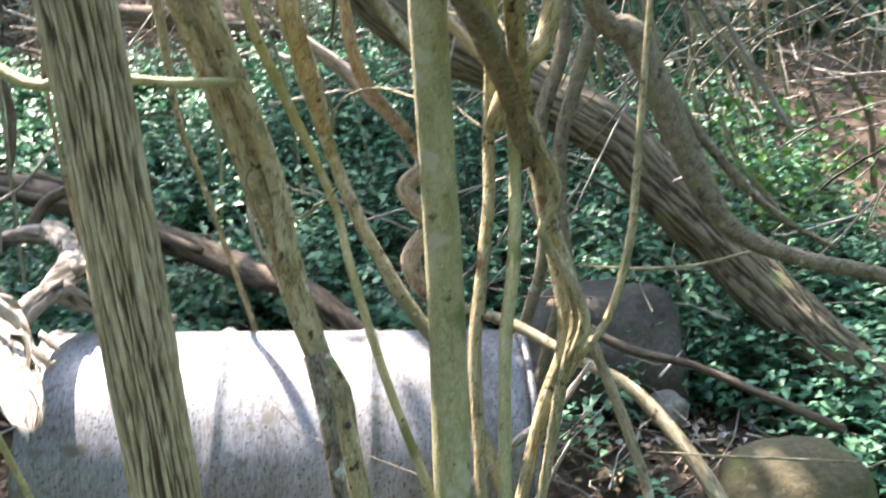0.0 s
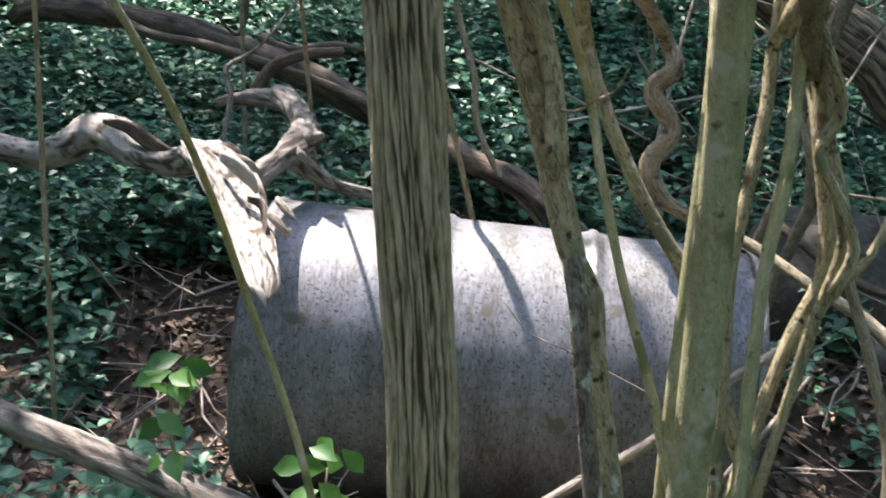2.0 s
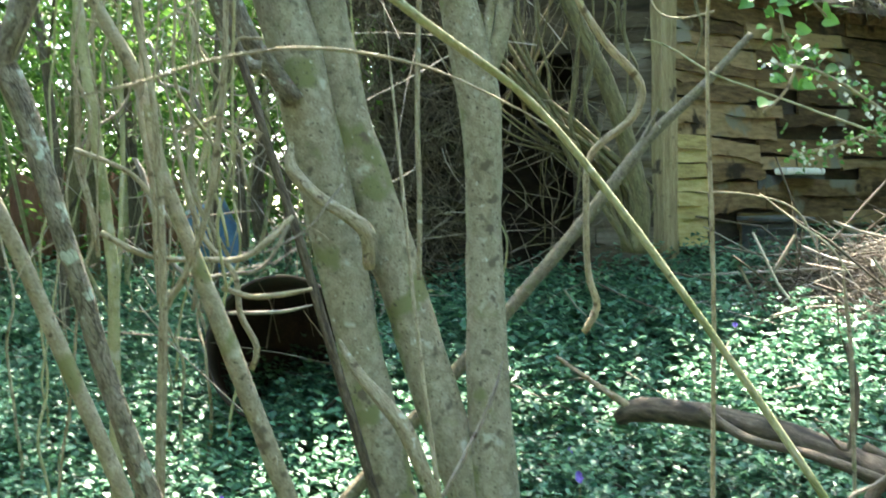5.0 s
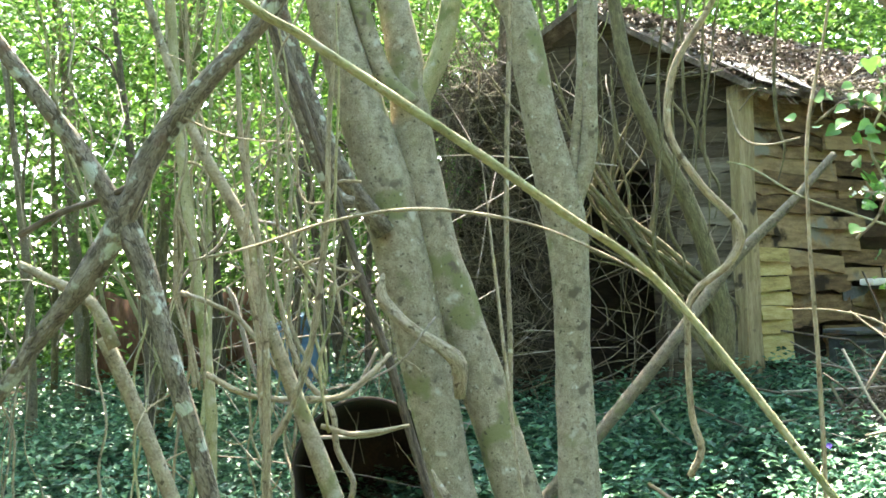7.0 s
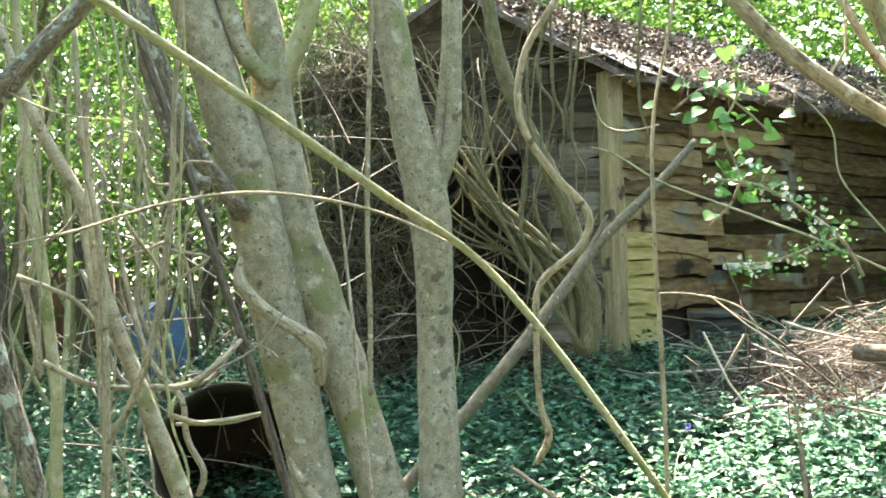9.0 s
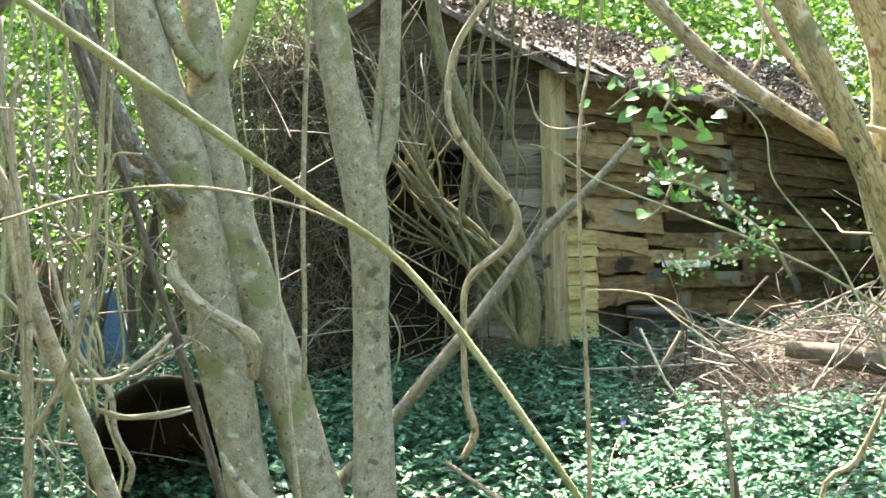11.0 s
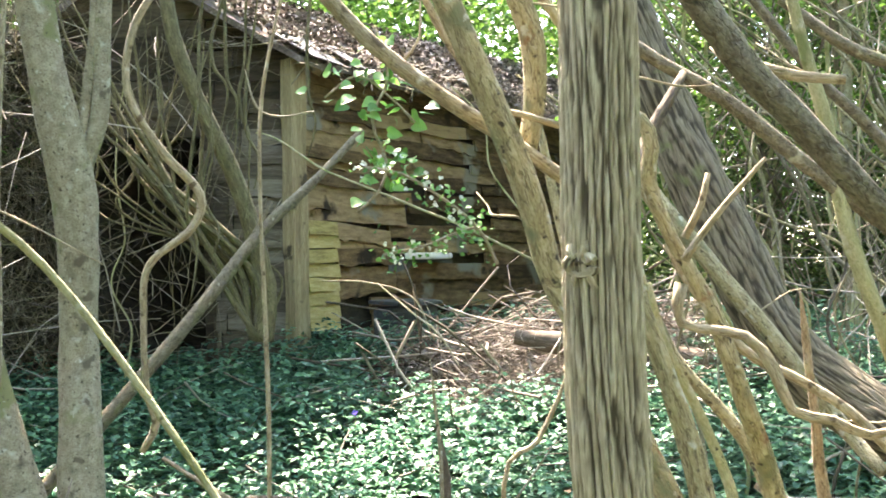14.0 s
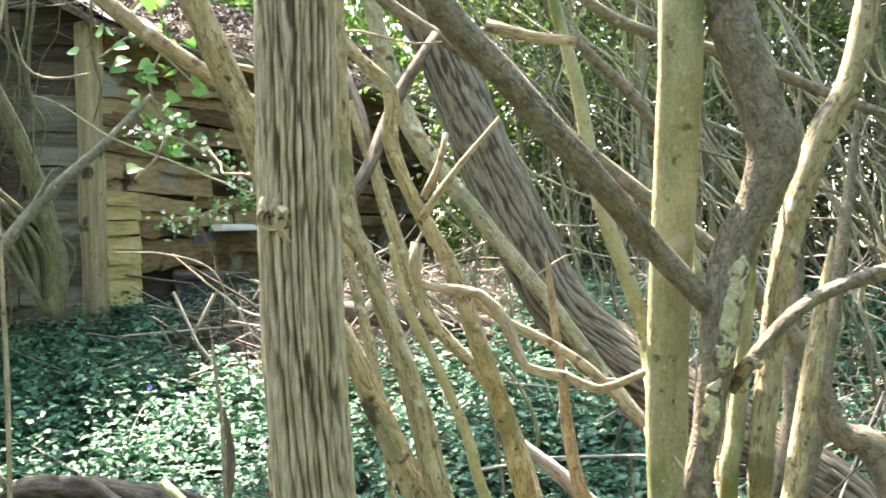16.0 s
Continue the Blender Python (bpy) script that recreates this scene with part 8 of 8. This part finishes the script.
# leafy climbing vine in front of the shed wall
def leafy_vine(name, label, pts, n, size, spread, material, flower=0):
    ob = thing(name, pts[0][:3], label, "vine")
    limb(ob, "stem", pts, VINE, sides=6, step=0.04, wander=0.01)
    c = spline(pts, 0.03)[:, :3]
    k = rs.integers(len(c) // 8, len(c), n)
    base = c[k] + rs.normal(0, spread, (n, 3))
    a = rs.uniform(0, 2 * math.pi, n)
    o = unit(np.stack([np.cos(a), np.sin(a), rs.normal(-0.3, 0.3, n)], -1))
    up = unit(np.array([[0.1, -0.8, 0.7]]) + rs.normal(0, 0.35, (n, 3)))
    s = rs.uniform(*size, n)
    me = heart_leaves(base, o, up, s * 0.8) if name == "leafy_vine" else leaf_mesh(leaf_quads(base, o, up, s, s * (0.52 if name == "leafy_shoot" else 0.7)))
    lv = part("foliage", me, material, ob)
    lv.matrix_parent_inverse = ob.matrix_basis.inverted()
    if flower:
        base = c[rs.integers(len(c) // 3, len(c), flower)] + rs.normal(0, spread, (flower, 3))
        rows = []
        for q in range(5):
            a = rs.uniform(0, 2 * math.pi, flower)
            o = unit(np.stack([np.cos(a), 0 * a - 0.3, np.sin(a)], -1))
            rows.append(leaf_quads(base, o, unit(np.array([[0, -1, 0.2]]) + 0 * o), np.full(flower, 0.011), np.full(flower, 0.009)))
        fl = part("blossom", leaf_mesh(np.concatenate(rows)), PETAL_W, ob)
        fl.matrix_parent_inverse = ob.matrix_basis.inverted()
    return ob


leafy_vine("leafy_vine", "climbing vine with bright heart-shaped green leaves", [(-1.748, 3.841, 2.137, 0.006), (-1.667, 3.876, 2.22, 0.006), (-1.644, 3.883, 2.326, 0.006), (-1.687, 3.858, 2.478, 0.006), (-1.632, 3.878, 2.648, 0.006), (-1.674, 3.853, 2.842, 0.006)], 46, (0.05, 0.085), 0.05, LEAF_BRIGHT)
leafy_vine("leafy_vine", "trailing vine with bright green leaves", [(-1.541, 3.926, 2.474, 0.005), (-1.616, 3.888, 2.561, 0.005), (-1.729, 3.833, 2.65, 0.005), (-1.889, 3.871, 2.584, 0.005)], 26, (0.05, 0.08), 0.05, LEAF_BRIGHT)
leafy_vine("flowering_spray", "arching spray of small green leaves with white blossom", [(-1.217, 3.873, 1.929, 0.008), (-1.286, 3.836, 2.074, 0.006), (-1.393, 3.783, 2.179, 0.006), (-1.52, 3.722, 2.264, 0.006), (-1.639, 3.666, 2.288, 0.006)], 150, (0.018, 0.03), 0.035, LEAF_BRIGHT, 26)
leafy_vine("flowering_spray", "low spray of small green leaves with white blossom", [(-1.286, 3.836, 2.064, 0.006), (-1.361, 3.802, 2.035, 0.006), (-1.487, 3.856, 1.999, 0.006), (-1.621, 3.794, 1.972, 0.006)], 90, (0.018, 0.03), 0.03, LEAF_BRIGHT, 16)
leafy_vine("young_shrub", "sunlit young shrub with pale green leaves", [(1.499, 4.503, 0.34, 0.016), (1.458, 4.55, 0.571, 0.014), (1.276, 4.596, 0.806, 0.012), (1.211, 4.633, 0.992, 0.009)], 260, (0.03, 0.06), 0.11, LEAF_BRIGHT)
leafy_vine("young_shrub", "sunlit young shrub with pale green leaves", [(1.804, 4.701, 0.287, 0.017), (1.76, 4.741, 0.481, 0.015), (1.691, 4.78, 0.674, 0.012), (1.867, 4.816, 0.837, 0.01)], 260, (0.03, 0.06), 0.13, LEAF_BRIGHT)
leafy_vine("leafy_shoot", "fresh green shoot with broad glossy leaves", [(-0.798, 1.764, 0.422, 0.004), (-0.803, 1.782, 0.479, 0.003), (-0.806, 1.801, 0.536, 0.003), (-0.81, 1.81, 0.564, 0.002)], 16, (0.06, 0.08), 0.02, LEAF_BRIGHT)
leafy_vine("leafy_shoot", "fresh green shoot with broad glossy leaves", [(-0.514, 1.722, 0.346, 0.004), (-0.516, 1.74, 0.401, 0.003), (-0.516, 1.754, 0.443, 0.002)], 10, (0.06, 0.08), 0.02, LEAF_BRIGHT)


# violet flowers in the groundcover
def violet(x, y, h):
    z = float(ground_z(np.array([x]), np.array([y]))[0])
    ob = thing("violet_flower", (x, y, z), "small violet five-petalled flower in the groundcover", "flower", "violet flowers")
    limb(ob, "stalk", [(x, y, z, 0.0015), (x + 0.01, y, z + h * 0.6, 0.0015), (x + 0.02, y - 0.01, z + h, 0.0015)], BARK_GREEN, sides=4)
    a = np.arange(5) * 2 * math.pi / 5
    o = unit(np.stack([np.cos(a), -0.55 + 0 * a, np.sin(a) + 0.3], -1))
    base = np.tile(np.array([[x + 0.02, y - 0.01, z + h]]), (5, 1))
    pt = part("petals", leaf_mesh(leaf_quads(base, o, unit(np.tile(np.array([[0, -0.9, 0.5]]), (5, 1))), np.full(5, 0.022), np.full(5, 0.018))), PETAL_V, ob)
    pt.matrix_parent_inverse = ob.matrix_basis.inverted()


for fx, fy, fh in [(-2.68, 4.07, 0.38), (-3.77, 2.98, 0.42), (-2.71, 4.11, 0.36), (-3.06, 4.66, 0.18), (-4.22, 3.4, 0.42), (-2.77, 4.22, 0.32), (-4.93, 2.88, 0.42), (-2.6, 5.68, 0.42)]:
    violet(fx, fy, fh)

rock("mossy_stone", (1.03, 2.85, -0.02), (0.22, 0.2, 0.25), STONE, "rounded yellowish mossy stone on the ground", 3, 0.8)
rock("grey_boulder", (0.62, 3.75, 0.2), (0.3, 0.22, 0.32), STONE_SHADED, "dull grey boulder behind the vines", 5)
rock("pale_stone", (0.34, 2.5, -0.09), (0.075, 0.06, 0.055), STONE_GREY, "small pale stone on the leaf litter", 7)
rock("pale_stone", (0.8, 3.55, 0.1), (0.09, 0.07, 0.06), STONE_GREY, "small grey stone in the litter", 9)


# thin canes and hanging vines of the thicket
thin_cane_rng = np.random.default_rng(23)


def thin_cane(x, y, h, r, lean, material, label, hanging=False):
    q = thin_cane_rng
    z = float(ground_z(np.array([x]), np.array([y]))[0]) - 0.03
    if hanging:
        z += float(q.uniform(0.3, 0.9))
    n = 5
    pts = []
    for k in range(n):
        t = k / (n - 1)
        pts.append((x + lean[0] * t * t + float(q.normal(0, 0.03)), y + lean[1] * t + float(q.normal(0, 0.03)), z + h * t, 0.8 * r * (1 - 0.6 * t)))
    single("thin_cane", label, "cane", pts, material, group="thin canes of the thicket", sides=6, step=0.05, wander=0.07)


for i in range(46):
    q = thin_cane_rng
    x, y = float(q.uniform(-1.0, 3.4)), float(q.uniform(4.4, 8.2))
    mt = (BARK_TAN, BARK_GREEN, BARK_GREY, VINE, BARK_DARK)[i % 5]
    thin_cane(x, y, float(q.uniform(1.6, 4.2)), float(q.uniform(0.005, 0.016)), (float(q.normal(-0.5, 0.7)), float(q.normal(0, 0.4))), mt, "thin bare cane standing in the shaded undergrowth")
for i in range(34):
    q = thin_cane_rng
    x, y = float(q.uniform(-0.6, 2.6)), float(q.uniform(5.0, 8.0))
    mt = (BARK_TAN, VINE, BARK_BROWN, BARK_GREEN)[i % 4]
    thin_cane(x, y, float(q.uniform(1.8, 3.6)), float(q.uniform(0.01, 0.026)), (float(q.normal(-1.5, 0.5)), float(q.normal(0, 0.4))), mt, "bare stem slanting among the leaning trees")
for i in range(30):
    q = thin_cane_rng
    x, y = float(q.uniform(-8.0, -4.3)), float(q.uniform(3.0, 7.0))
    mt = (VINE, BARK_GREEN, BARK_GREY)[i % 3]
    thin_cane(x, y, float(q.uniform(1.8, 4.5)), float(q.uniform(0.005, 0.014)), (float(q.normal(0, 0.5)), float(q.normal(0, 0.4))), mt, "thin bare cane of the thicket beside the barrel")
for i in range(16):
    q = thin_cane_rng
    b = float(q.uniform(0.1, 2.4))
    p = shed_at(-0.25 - 0.3 * float(q.random()), b, 0)
    thin_cane(p.x, p.y, float(q.uniform(1.2, 2.4)), float(q.uniform(0.004, 0.008)), (float(q.normal(-0.1, 0.25)), 0.1), (BARK_OLIVE, BARK_BROWN)[i % 2], "thin vine hanging over the shed's gable", True)


def woodland_tree(x, y, h, r, lean, material, seed):
    q = np.random.default_rng(seed)
    z = float(ground_z(np.array([x]), np.array([y]))[0]) - 0.05
    trunk = [(x + lean * t * t * h * 0.15 + float(q.normal(0, 0.03)), y, z + h * t, r * (1 - 0.6 * t)) for t in (0, 0.2, 0.4, 0.6, 0.8, 1)]
    rows = [("trunk", trunk, material, dict(sides=10, step=0.1, lump=0.12))]
    for k in range(5):
        a = trunk[1 + k % 4]
        d, up = float(q.normal(0, 0.7)), float(q.uniform(0.3, 1.1))
        rows.append(("bough", [(a[0], a[1], a[2], r * 0.35), (a[0] + d * 0.5, a[1] - 0.1, a[2] + up * 0.6, r * 0.25), (a[0] + d, a[1] - 0.2, a[2] + up, r * 0.08)], material, dict(sides=6, step=0.06, lump=0.15, wander=0.04)))
    plant("woodland_tree", "slim dark tree in the leafy woods behind the clearing", "woodland tree", rows, "trees of the woods")


wood_rng = np.random.default_rng(41)
for i in range(26):
    d, a = float(wood_rng.uniform(8.6, 13)), radians(float(wood_rng.uniform(-64, -33)))
    woodland_tree(d * math.sin(a), d * math.cos(a), float(wood_rng.uniform(3.5, 6)), float(wood_rng.uniform(0.025, 0.075)), float(wood_rng.normal(0, 0.8)), (BARK_BROWN, BARK_DARK, BARK_OLIVE)[i % 3], i)
for i in range(12):
    d, a = float(wood_rng.uniform(8.0, 10.5)), radians(float(wood_rng.uniform(-4, 22)))
    woodland_tree(d * math.sin(a), d * math.cos(a), float(wood_rng.uniform(3.5, 6)), float(wood_rng.uniform(0.03, 0.07)), float(wood_rng.normal(-1, 0.8)), (BARK_BROWN, BARK_GREY, BARK_OLIVE)[i % 3], 60 + i)

for pts in ([(-2.934, 1.808, 1.758, 0.0087), (-2.877, 1.927, 1.686, 0.0089), (-2.805, 2.052, 1.670, 0.0090), (-2.755, 2.160, 1.669, 0.0092), (-2.719, 2.255, 1.733, 0.0094), (-2.701, 2.337, 1.802, 0.0057)],
            [(-2.813, 2.149, 1.581, 0.0084), (-2.773, 2.220, 1.548, 0.0085), (-2.727, 2.293, 1.552, 0.0086), (-2.664, 2.377, 1.571, 0.0052)],
            [(-3.065, 1.824, 2.000, 0.0082), (-2.987, 1.882, 1.961, 0.0082), (-2.929, 1.925, 1.921, 0.0082), (-2.872, 1.971, 1.829, 0.0082), (-2.844, 1.994, 1.762, 0.0049)]):
    single("pale_stick", "pale bare curving twig caught above the rusty barrel", "stick", pts, VINE, sides=7, step=0.02, lump=0.2, wander=0.012)
single("thin_sapling", "thin pale crooked stem rising from a forked sapling", "sapling", [(-2.727, 1.843, 1.565, 0.0084), (-2.725, 1.837, 1.696, 0.0084), (-2.720, 1.831, 1.849, 0.0084), (-2.731, 1.815, 1.987, 0.0084), (-2.740, 1.802, 2.110, 0.0084), (-2.726, 1.804, 2.247, 0.0084), (-2.723, 1.796, 2.408, 0.0084), (-2.702, 1.805, 2.522, 0.0051)], VINE, sides=7, step=0.03, lump=0.15, wander=0.01)
